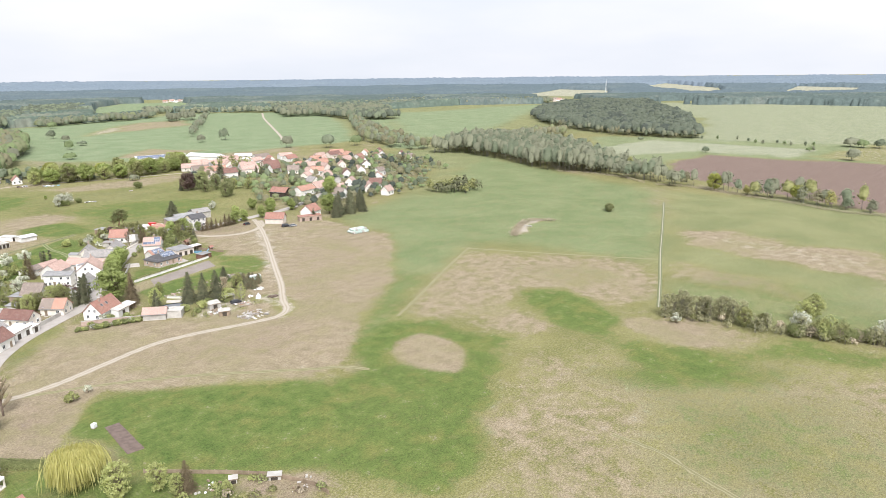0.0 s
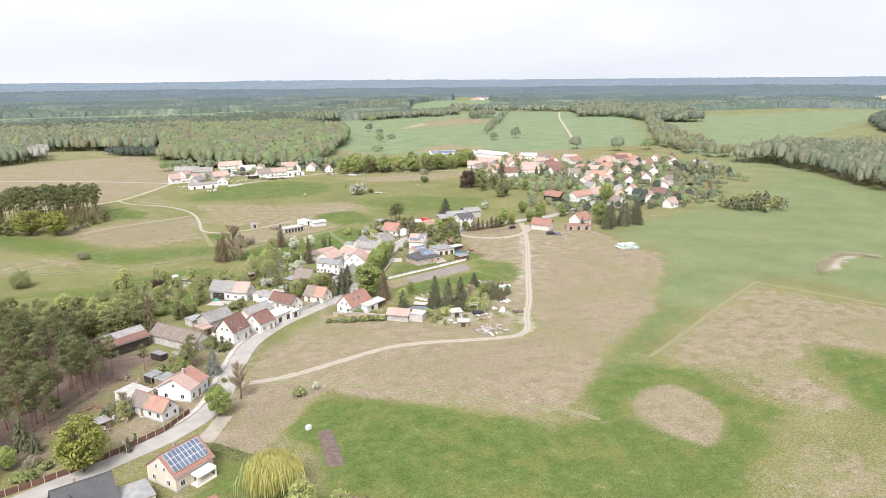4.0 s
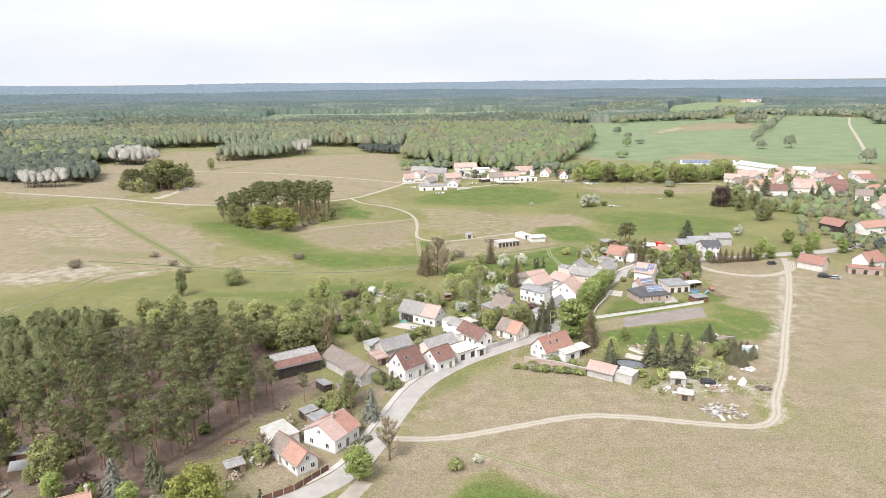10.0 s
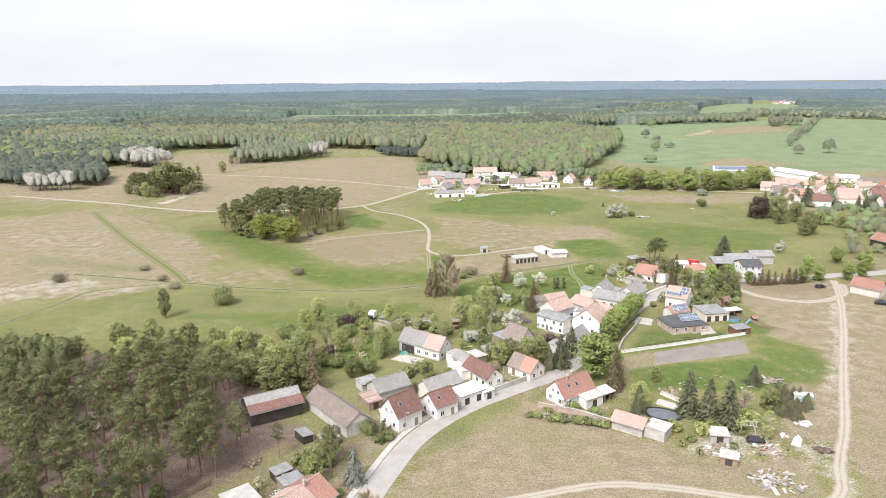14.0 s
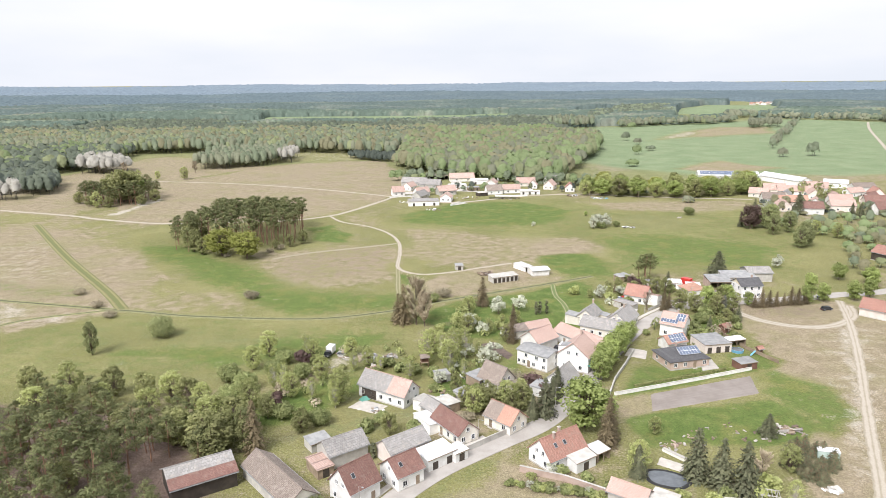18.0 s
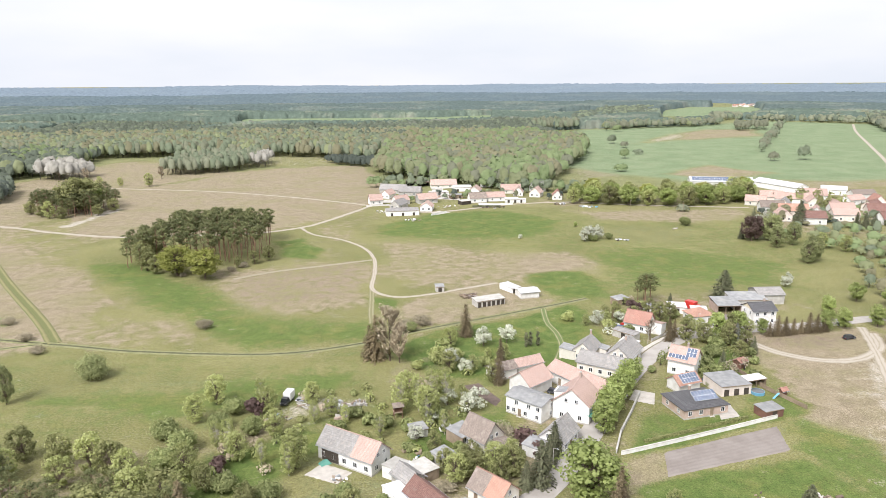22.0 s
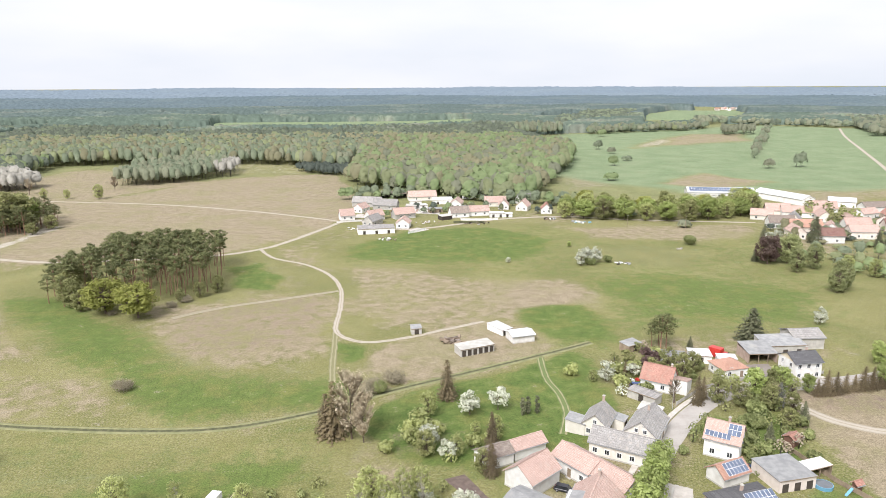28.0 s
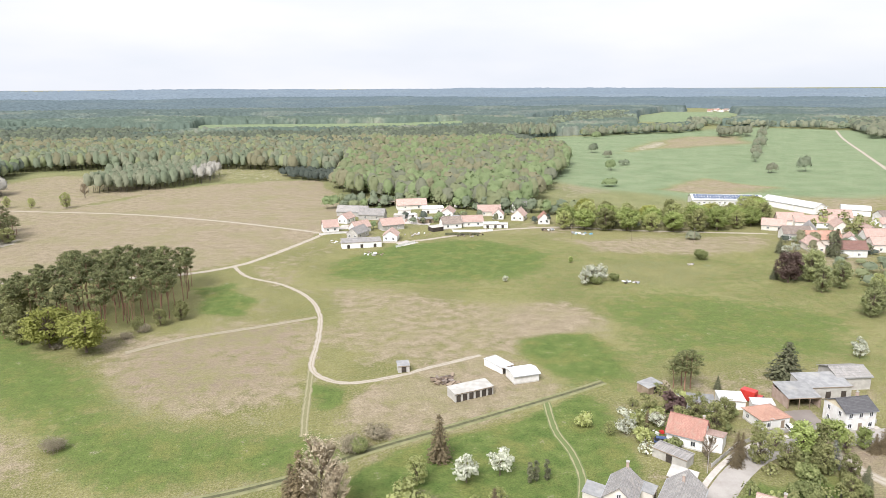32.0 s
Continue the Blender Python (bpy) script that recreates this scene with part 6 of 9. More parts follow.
kind_of_tree("birch", "birch_tree", "slender birch with thin yellow-green leaves", "birch tree", leafy(12, "crown", 2.2, 120, 0.62, 22, 0.16, L_SPRING, PALEBARK, 0.12, 0.06))
kind_of_tree("willow", "willow_tree", "weeping willow with yellow-green foliage", "willow tree", weeping(8, 3.6, 620, L_WILLOW, BARK))
kind_of_tree("alder", "alder_tree", "slender alder in thin grey-green bud", "alder tree", leafy(10, "crown", 2.0, 70, 0.8, 26, 0.17, L_ALDER, GREYBARK, 0.10, 0.06))
kind_of_tree("spruce", "spruce_tree", "dark spruce, conical and dense", "spruce tree", conifer(12, 3.7, 26, 7, 0.52, L_SPRUCE, BARK))
kind_of_tree("brown", "spruce_tree", "brownish, drying spruce with drooping branches", "spruce tree", conifer(14, 3.3, 26, 6, 0.44, foliage("dry_needles", (0.145, 0.115, 0.062), (0.280, 0.225, 0.135)), BARK))
kind_of_tree("blue", "spruce_tree", "dense silvery blue garden spruce", "spruce tree", conifer(11, 3.7, 24, 7, 0.48, L_BLUE, BARK))
kind_of_tree("thuja", "thuja_tree", "narrow dark column of thuja", "thuja", leafy(6, "crown", 0.55, 26, 0.55, 26, 0.2, L_SPRUCE, BARK, 0.1, 0.02))
kind_of_tree("bare", "bare_tree", "tall poplar still bare, with brown upright twigs", "bare tree", twiggy(16, 4.8, 210, L_TWIG, BARK, 0.5, 0.08))
kind_of_tree("twig", "bare_tree", "leafless tree with fine pale twigs", "bare tree", twiggy(9, 2.8, 70, L_BARE, BARK, 0.04))
kind_of_tree("blossom", "fruit_tree", "fruit tree in full white blossom", "fruit tree", leafy(5.4, "crown", 2.1, 20, 0.95, 40, 0.22, L_BLOSSOM, BARK, 0.14, 0.14))
kind_of_tree("bush", "bush", "rounded green bush in full leaf", "bush", shrub(3, 2.1, 22, 50, 0.28, L_BUSH))
kind_of_tree("paleb", "bush", "bush with thin pale young leaves", "bush", shrub(3, 2.0, 16, 34, 0.24, L_SPRING))
kind_of_tree("purple", "bush", "bush with dark purple leaves", "bush", shrub(2.6, 1.6, 14, 34, 0.24, L_PURPLE))
kind_of_tree("drybush", "bush", "leafless brown bush in the meadow", "bush", shrub(2.4, 2.2, 30, 70, 0.10, L_DRYTWIG))


def plant_rows(key, rows, **more):
    for x, y, h in rows:
        plant(key, x, y, h, **more)


def wood_places(rnd, corners, gap, jitter=0.42, keep=1.0):
    xs, ys = [c[0] for c in corners], [c[1] for c in corners]
    gx, gy = np.meshgrid(np.arange(min(xs), max(xs), gap), np.arange(min(ys), max(ys), gap))
    pts = [(x + rnd.uniform(-jitter, jitter) * gap, y + rnd.uniform(-jitter, jitter) * gap) for x, y in zip(gx.ravel(), gy.ravel())]
    arr = np.array(pts)
    d = inside(arr[:, 0], arr[:, 1], list(corners))
    return [p for p, v in zip(pts, d) if v > 0 and rnd.random() < keep]


def near_woods():
    rnd = random.Random(11)
    edge = [(-108, 208), (-84, 214), (-56, 194), (-54, 176), (-50, 160), (-49, 146), (-50, 142), (-60, 128), (-62, 115), (-84, 117), (-92, 124), (-108, 128)]
    for x, y in wood_places(rnd, edge, 6.3, keep=0.95):
        plant("pine", x, y, rnd.uniform(11.5, 17.5) - 4.5 * min(1, max(0, (y - 150) / 50)), wide=rnd.uniform(0.9, 1.2) + 0.35 * min(1, max(0, (y - 150) / 30)))
    for x, y in wood_places(rnd, edge, 17, keep=0.6):
        plant("pine" if y < 165 else "olive", x, y, rnd.uniform(6, 9))
    plant_rows("pine", [(-44.5, 152, 13), (-47, 157, 12), (-50, 148, 13), (-53, 142, 13), (-48, 143.5, 12), (-51, 153, 13), (-55, 147, 13), (-57, 137, 12), (-53, 160, 12), (-60, 132, 12), (-62, 124, 11)])
    for x, y in wood_places(rnd, [(-62, 204), (-44, 202), (-35, 194), (-38, 181), (-48, 180), (-58, 184)], 5.2, keep=0.95):
        plant(rnd.choice(("pine", "pine", "olive")), x, y, rnd.uniform(8, 11.5), wide=1.3)
    plant_rows("spring", [(-94, 206, 10), (-88, 208, 9), (-48, 200, 9), (-124, 206, 10), (-80, 212, 8), (-66, 208, 8)], wide=1.15, label="rounded tree in yellow-green young leaf")
    for x, y in wood_places(rnd, edge, 12, keep=0.5):
        plant(rnd.choice(("bush", "spruce", "drybush")), x, y, rnd.uniform(1.6, 4.5))
    for x, y in wood_places(rnd, [(-118, 112), (-84, 112), (-84, 122), (-92, 128), (-108, 136), (-124, 140)], 6, keep=0.6):
        plant(rnd.choice(("pine", "olive", "pine")), x, y, rnd.uniform(7, 13))
    for x, y in wood_places(rnd, [(-118, 398), (-84, 388), (-58, 398), (-54, 425), (-62, 460), (-90, 462), (-116, 440)], 6.4, keep=0.95):
        d = math.hypot(x + 88, y - 425) / 42
        plant("tallpine", x, y, rnd.uniform(19.5, 22.5) - 5.0 * d * d, wide=1.1)
    for x, y in wood_places(rnd, [(-248, 556), (-230, 534), (-202, 530), (-188, 545), (-188, 572), (-208, 590), (-238, 584)], 6.0):
        plant("pine", x, y, rnd.uniform(10, 17), wide=1.35)
    plant_rows("olive", [(-240, 545, 9), (-228, 534, 8), (-212, 528, 8), (-192, 536, 8), (-188, 552, 9), (-212, 548, 25), (-206, 553, 23)], wide=1.3)
    plant_rows("spring", [(-220, 528, 12), (-247, 560, 7)])
    plant_rows("maple", [(-93, 380, 15), (-79, 374, 14.5)], wide=1.35)
    plant_rows("olive", [(-62, 398, 7), (-68, 392, 6), (-56, 404, 8), (-110, 390, 12), (-114, 398, 13), (-118, 410, 13), (-116, 422, 14), (-104, 384, 9)])
    plant_rows("pine", [(-118, 404, 14), (-113, 391, 13), (-120, 418, 15), (-123, 406, 14), (-127, 416, 14), (-124, 428, 15), (-121, 396, 12), (-129, 426, 13)], wide=1.3)
    plant_rows("drybush", [(-70, 386, 2.5), (-90, 378, 2.0), (-66, 392, 3)])


near_woods()
plant_rows("maple", [(-49, 98.5, 13.5)], wide=1.05, label="roadside tree in bright yellow-green leaf")
plant_rows("oak", [(-18.5, 113, 8.5), (115, 120 * 0 + 470, 3.2), (213, 268, 13), (-65, 106, 6)])
plant_rows("lime", [(58.5, 222, 9.5), (61, 227, 10), (64, 232, 10), (67, 237, 10), (70, 242, 9.5), (73, 247, 9), (76.5, 252.5, 7.5), (117, 285.4, 9), (123.5, 284.4, 10), (133.5, 286.2, 6), (178, 290, 8.5), (168, 303, 8), (196, 306, 8)])
plant_rows("spruce", [(66.3, 170.8, 12.5), (70.3, 167.1, 12), (73.8, 163.6, 13), (53.8, 172, 8), (38.5, 201.5, 11), (115, 322, 4.5), (216, 262, 15), (222, 258, 14), (209, 256, 14), (228, 264, 13), (-40, 103.5, 4)])
plant_rows("spruce", [(139, 327, 12)], wide=1.65, label="broad dense dark green spruce behind the workshops")
plant_rows("oak", [(47.5, 195, 13)], wide=1.4, label="large round roadside tree in bright green leaf")
plant_rows("spruce", [(91.5, 188.3, 6)], wide=1.5, label="broad round dark green spruce on the lawn")
plant_rows("brown", [(-33.7, 187, 14), (50.5, 185.2, 13), (52, 188.5, 12), (99, 282.5, 9), (102, 285.5, 7), (37, 253.5, 9.5), (-45, 186, 10)])
plant_rows("brown", [(31, 293, 12)], wide=1.25, label="broad shaggy olive-brown spruce in the meadow")
plant_rows("blue", [(-69, 109, 10), (-17.2, 141, 9), (121, 279.6, 7)])
plant_rows("thuja", [(50, 281, 5.5), (51.5, 281.6, 5.5), (36, 175.5, 3), (49, 214.5, 3), (51, 216, 3)])
plant_rows("bare", [(5, 273, 17), (8, 271, 12)])
plant_rows("brown", [(0.5, 275, 15), (-1.5, 277, 11)], wide=1.25)
plant_rows("twig", [(-12, 121, 10), (-41, 123, 6.5), (93, 284, 7), (80, 169, 7), (-23, 150, 8), (120, 280, 6)])
plant_rows("blossom", [(36, 283, 7), (44, 285, 6.5), (24, 267, 6), (26, 236, 6), (28, 261, 5), (79, 300, 5.5), (172, 339, 5), (35, 174, 3), (176, 345, 5), (16, 230, 4), (8, 118, 2.5), (-8, 186, 4), (88, 302, 4.5)])
plant_rows("birch", [(13, 238, 11), (17, 240, 12), (20.5, 241, 11.5), (-17, 209, 9), (80.6, 156.9, 8), (-24, 214, 7), (-6, 232, 6), (3, 224, 8), (-36, 222, 8)])
plant_rows("spring", [(-24, 149, 8), (-26, 141, 7), (20, 203, 8), (29, 205, 9), (33, 208, 8), (36, 272, 4), (30, 262, 6), (88, 172, 7), (-16, 212, 10), (-30, 216, 8), (112, 288, 6), (128, 285, 6), (110, 292, 6), (41, 272, 5.5), (75, 300, 4), (-8, 61, 9)])
plant_rows("olive", [(101, 297, 9), (23, 263, 7), (35, 255, 6), (30, 203, 7), (-38, 196, 8), (22, 205, 7), (18, 208, 6), (93, 300, 7), (89, 309, 6), (107, 303, 7), (119, 285, 6), (100, 305, 8), (116, 267, 6), (122, 275, 6)])
plant_rows("pine", [(-22.5, 143, 13), (-58, 121, 13), (-66, 121, 12), (-72, 117, 12), (-36, 152, 9)])
plant_rows("pine", [(104.5, 321, 13), (107.5, 323.5, 12), (106, 326, 11), (103, 325, 9)], wide=1.5, label="broad dark Scots pine at the garden's edge")
plant_rows("pine", [(-77, 121, 12), (-70, 114, 9), (-83, 127, 12), (-92, 132, 13), (-102, 113, 9), (-100, 104, 8), (-104, 108, 10), (-109, 118, 12), (-112, 126, 13), (-108, 100, 9), (-116, 110, 11), (-120, 118, 12), (-112, 94, 8)])
plant_rows("bush", [(-98, 100, 3), (-101, 97, 3.5), (-96, 104, 2.5), (-60, 99, 2.6), (-69.5, 96.5, 2.2)])
plant_rows("spruce", [(-63, 115, 9), (-88, 126, 7), (-60, 112, 6)])
plant_rows("oak", [(-82, 110, 6.5), (-74, 108, 5)])
plant_rows("willow", [(-11.5, 73, 9)], wide=1.1)
plant_rows("spring", [(54.5, 174, 8), (63.8, 190.4, 5)])
plant_rows("purple", [(-78, 115, 3.5), (-33, 212, 4), (40, 213, 4), (96, 310, 6)])
plant_rows("bigspring", [(-100, 250.5, 12)], wide=0.62, label="slender upright tree in fresh pale green leaf")
plant_rows("willowbush", [(-83, 266.3, 8)], wide=1.0, label="large round green willow bush in the meadow")
plant_rows("bush", [(12, 299, 4), (15, 244, 3), (-4, 236, 3), (37, 174, 2.5), (42, 170.5, 2.5), (46, 167, 2.2), (70, 163, 2.5), (62, 157, 2), (98, 251, 3), (103, 256, 3), (115, 432, 5), (95, 263, 3.5), (108, 268, 4)])
plant_rows("paleb", [(60, 162, 3), (66, 160, 3.5), (76, 163, 4), (80, 165, 4), (3, 116, 3), (30, 172, 2), (100, 268, 3), (84, 305, 4), (70, 305, 4)])
plant_rows("drybush", [(-62, 308, 3.5), (-110, 288, 3), (-120, 300, 3), (-165, 300, 4), (-135, 318, 3), (16, 305, 4), (10, 300, 4), (90, 305, 3)])


# ---- woods and hedges farther off ----
def wood(name, places, low, high, radius, cards, card, leaf, label, bark=None, seed=3, core=0.0):
    """A wood seen from afar: every tree a trunk and a ragged crown of leaf cards, joined into one mesh."""
    rnd = np.random.default_rng(seed)
    p = np.array(places)
    n = len(p)
    h = rnd.uniform(low, high, n) * (1 + 0.12 * np.sin(p[:, 0] * 0.05) * np.cos(p[:, 1] * 0.06))
    r = radius * rnd.uniform(0.7, 1.25, n)
    tall_half = 0.38 if core else 0.44
    r = r * (1.1 if core else 1.0)
    half = np.stack([r, r, h * tall_half], -1)
    mid = np.concatenate([p, (h * (0.60 if core else 0.565))[:, None]], -1)
    u = rnd.normal(size=(n, cards, 3))
    u /= np.linalg.norm(u, axis=-1, keepdims=True)
    u[..., 2] = np.abs(u[..., 2]) * 1.6 - 0.75
    if core:
        cards = max(10, int(cards * 0.75))
        u = u[:, :cards]
    k = rnd.uniform(0.88, 1.10, (n, cards, 1)) if core else rnd.uniform(0.7, 1.08, (n, cards, 1))
    lump = 1 + (0.17 if core else 0.28) * np.sin(u[..., :1] * 5 + p[:, None, :1]) * np.cos(u[..., 1:2] * 4 + p[:, None, 1:])
    c = u * k * lump * half[:, None] + mid[:, None]
    nrm = u + rnd.uniform(-0.7, 0.7, u.shape)
    nrm[..., 2] += 0.5
    nrm /= np.linalg.norm(nrm, axis=-1, keepdims=True)
    a = np.cross(nrm, rnd.normal(size=u.shape))
    a /= np.linalg.norm(a, axis=-1, keepdims=True)
    b = np.cross(nrm, a)
    s = card * (0.8 if core else 1.0) * rnd.uniform(0.6, 1.3, (n, cards, 1))
    quad = np.stack([c - a * s - b * s * 0.4, c + a * s * 0.3 - b * s, c + a * s + b * s * 0.3, c - a * s * 0.2 + b * s], 2).reshape(-1, 3)
    soft = u * [0.8, 0.8, 0.8] + nrm * 0.35 + [0, 0, 0.85]
    soft = np.repeat(soft, 4, axis=1).reshape(-1, 3)
    if core:
        # the dense body of each crown: a lumpy rounded dome
        seg, tall = (8, 5) if cards > 20 else (6, 4)
        lat = np.linspace(-0.95, 1.25, tall)
        dome = np.array([(math.cos(6.2832 * (g + 0.5 * q) / seg) * math.cos(v) ** 0.75, math.sin(6.2832 * (g + 0.5 * q) / seg) * math.cos(v) ** 0.75, math.sin(v)) for q, v in enumerate(lat) for g in range(seg)])
        bumpy = 1 + 0.17 * np.sin(dome[None, :, :1] * 5 + p[:, None, :1]) * np.cos(dome[None, :, 1:2] * 4 + p[:, None, 1:])
        dv = dome * rnd.uniform(0.92, 1.05, (n, seg * tall, 1)) * bumpy * half[:, None] * core * 0.96 + mid[:, None]
        idx = np.array([(seg * q + g, seg * q + (g + 1) % seg, seg * q + seg + (g + 1) % seg, seg * q + seg + g) for q in range(tall - 1) for g in range(seg)])
        top = np.array([(seg * (tall - 1) + g, seg * (tall - 1) + g + 1, seg * (tall - 1) + (g + 2) % seg, seg * (tall - 1) + (g + 3) % seg) for g in range(0, seg - 2, 2)])
        idx = np.concatenate([idx, top])
        quad = np.concatenate([quad, dv[:, idx].reshape(-1, 3)])
        soft = np.concatenate([soft, np.broadcast_to((dome * [0.8, 0.8, 1] + [0, 0, 0.75])[idx], (n, len(idx), 4, 3)).reshape(-1, 3)])
    m = len(quad)
    # trunks: three-sided spikes
    ang = np.array([0, 2.1, 4.2])
    base = np.concatenate([np.repeat(p[:, None], 3, 1) + 0.22 * np.stack([np.cos(ang), np.sin(ang)], -1), np.full((n, 3, 1), -0.2)], -1)
    tip = np.concatenate([p, (h * 0.8)[:, None]], -1)[:, None]
    tv = np.concatenate([base, tip], 1).reshape(-1, 3)
    verts = np.concatenate([quad, tv])
    qf = np.arange(m).reshape(-1, 4)
    t0 = m + 4 * np.arange(n)[:, None]
    tf = np.concatenate([t0 + [0, 1, 3], t0 + [1, 2, 3], t0 + [2, 0, 3]])
    me = bpy.data.meshes.new(name)
    me.vertices.add(len(verts))
    me.vertices.foreach_set("co", verts.astype(np.float32).ravel())
    me.loops.add(qf.size + tf.size)
    me.loops.foreach_set("vertex_index", np.concatenate([qf.ravel(), tf.ravel()]).astype(np.int32))
    me.polygons.add(len(qf) + len(tf))
    me.polygons.foreach_set("loop_start", np.concatenate([4 * np.arange(len(qf)), qf.size + 3 * np.arange(len(tf))]).astype(np.int32))
    me.materials.append(leaf)
    me.materials.append(bark or GREYBARK)
    me.polygons.foreach_set("material_index", np.concatenate([np.zeros(len(qf), np.int32), np.ones(len(tf), np.int32)]))
    me.update()
    me.polygons.foreach_set("use_smooth", np.ones(len(qf) + len(tf), bool))
    soft = np.concatenate([soft, np.tile([0.0, 0.6, 0.4], (len(tv), 1))])
    soft /= np.linalg.norm(soft, axis=-1, keepdims=True)
    me.normals_split_custom_set_from_vertices(soft.tolist())
    return tagged(new(name, me), label, "wood", kind="stuff")


L_PALETWIG = foliage("pale_far_twigs", (0.268, 0.253, 0.212), (0.365, 0.348, 0.302), each=0.08, through=0.0, size=0.1, leaf=0.15)


def reeds(line, wide, count, tall, label, seed):
    """Dry reed: many bent, broken blades in a ragged band along a line."""
    rnd = random.Random(seed)
    path = smooth_line(line, 1.0)
    centres, sizes = [], []
    for _ in range(count):
        q = path[rnd.randrange(len(path))]
        spot = Vector((q.x + rnd.gauss(0, wide * 0.5), q.y + rnd.gauss(0, wide * 0.5), tall * rnd.uniform(0.1, 1.0)))
        centres.append((spot, Vector((rnd.uniform(-0.4, 0.4), rnd.uniform(-0.4, 0.4), 0.9))))
        sizes.append(rnd.uniform(0.18, 0.42))
    me = crown_mesh("reeds", card_cloud(centres, sizes, rnd, 0.5, 0.4), L_REED)
    tagged(new("reeds", me), label, "reeds", kind="stuff")


reeds([(448, 160), (453, 149), (453, 131), (447, 108), (438, 86), (430, 55), (421, 34), (418, 17), (421, 2), (424, -20)], 2.6, 7000, 1.5, "band of dry pale reed along the stream", 5)
reeds([(466, 262), (474, 240), (468, 200), (452, 172)], 2.0, 2500, 1.4, "dry pale reed below the alders", 6)
reeds([(237, 141), (252, 150), (271, 158), (280, 155), (284, 147)], 3.0, 4500, 1.5, "crescent of dry pale reed round a wet hollow", 7)


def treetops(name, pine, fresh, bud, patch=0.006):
    """The unbroken roof of a forest: dark pines with stands of fresh and budding broadleaves, haze included in the
    tones.
    """
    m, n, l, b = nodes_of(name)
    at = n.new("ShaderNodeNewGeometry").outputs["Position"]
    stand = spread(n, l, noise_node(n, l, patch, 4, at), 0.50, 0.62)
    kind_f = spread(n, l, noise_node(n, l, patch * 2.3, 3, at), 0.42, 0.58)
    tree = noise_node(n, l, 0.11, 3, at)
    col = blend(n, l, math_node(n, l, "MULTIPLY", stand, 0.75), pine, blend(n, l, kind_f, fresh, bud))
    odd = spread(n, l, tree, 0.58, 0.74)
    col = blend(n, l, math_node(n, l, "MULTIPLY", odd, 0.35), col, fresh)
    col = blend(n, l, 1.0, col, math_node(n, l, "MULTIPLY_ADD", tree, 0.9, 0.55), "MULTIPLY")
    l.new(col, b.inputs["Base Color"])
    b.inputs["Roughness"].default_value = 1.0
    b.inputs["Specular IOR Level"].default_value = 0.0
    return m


# four rings, bluer and paler with distance: haze painted into the base colours
TOPS = (treetops("hazed_pine_birch_tops", (0.108, 0.140, 0.112), (0.215, 0.250, 0.175), (0.225, 0.225, 0.175)),
        treetops("hazed_pine_tops", (0.105, 0.135, 0.125), (0.160, 0.192, 0.160), (0.160, 0.178, 0.155)),
        treetops("hazed_forest_tops", (0.118, 0.152, 0.165), (0.140, 0.176, 0.180), (0.140, 0.170, 0.175), 0.004),
        treetops("hazed_forest_hills", (0.176, 0.218, 0.254), (0.192, 0.234, 0.264), (0.192, 0.232, 0.262), 0.003))


GLADES = [
    [(-360, 1680), (-300, 1640), (-110, 1670), (90, 1680), (240, 1770), (260, 1890), (100, 1810), (-120, 1800), (-360, 1810)],
    [(650, 1740), (790, 2080), (980, 2340), (1150, 2240), (1090, 2050), (900, 1840), (780, 1720)],
    [(2300, 1620), (2850, 1800), (2840, 1540), (2600, 1380), (2280, 1380)],
    [(2850, 1080), (3300, 1600), (3700, 1650), (3250, 1180), (2900, 1030)],
    [(2980, 820), (3500, 920), (3400, 630), (3050, 590)],
    [(1750, 1050), (1960, 1340), (2110, 1400), (2060, 1220), (1820, 1010)],
    [(1080, 2400), (1190, 2640), (1290, 2480), (1130, 2220)]]
OPEN = [(200, 900), (235, 1290), (640, 1425), (700, 1600), (780, 1560), (960, 1480), (1080, 1300), (1220, 1250), (1480, 1240), (1700, 1060), (1850, 840), (1810, 680), (1920, 550), (1930, 200), (2700, 0), (2600, -500), (400, -400)]


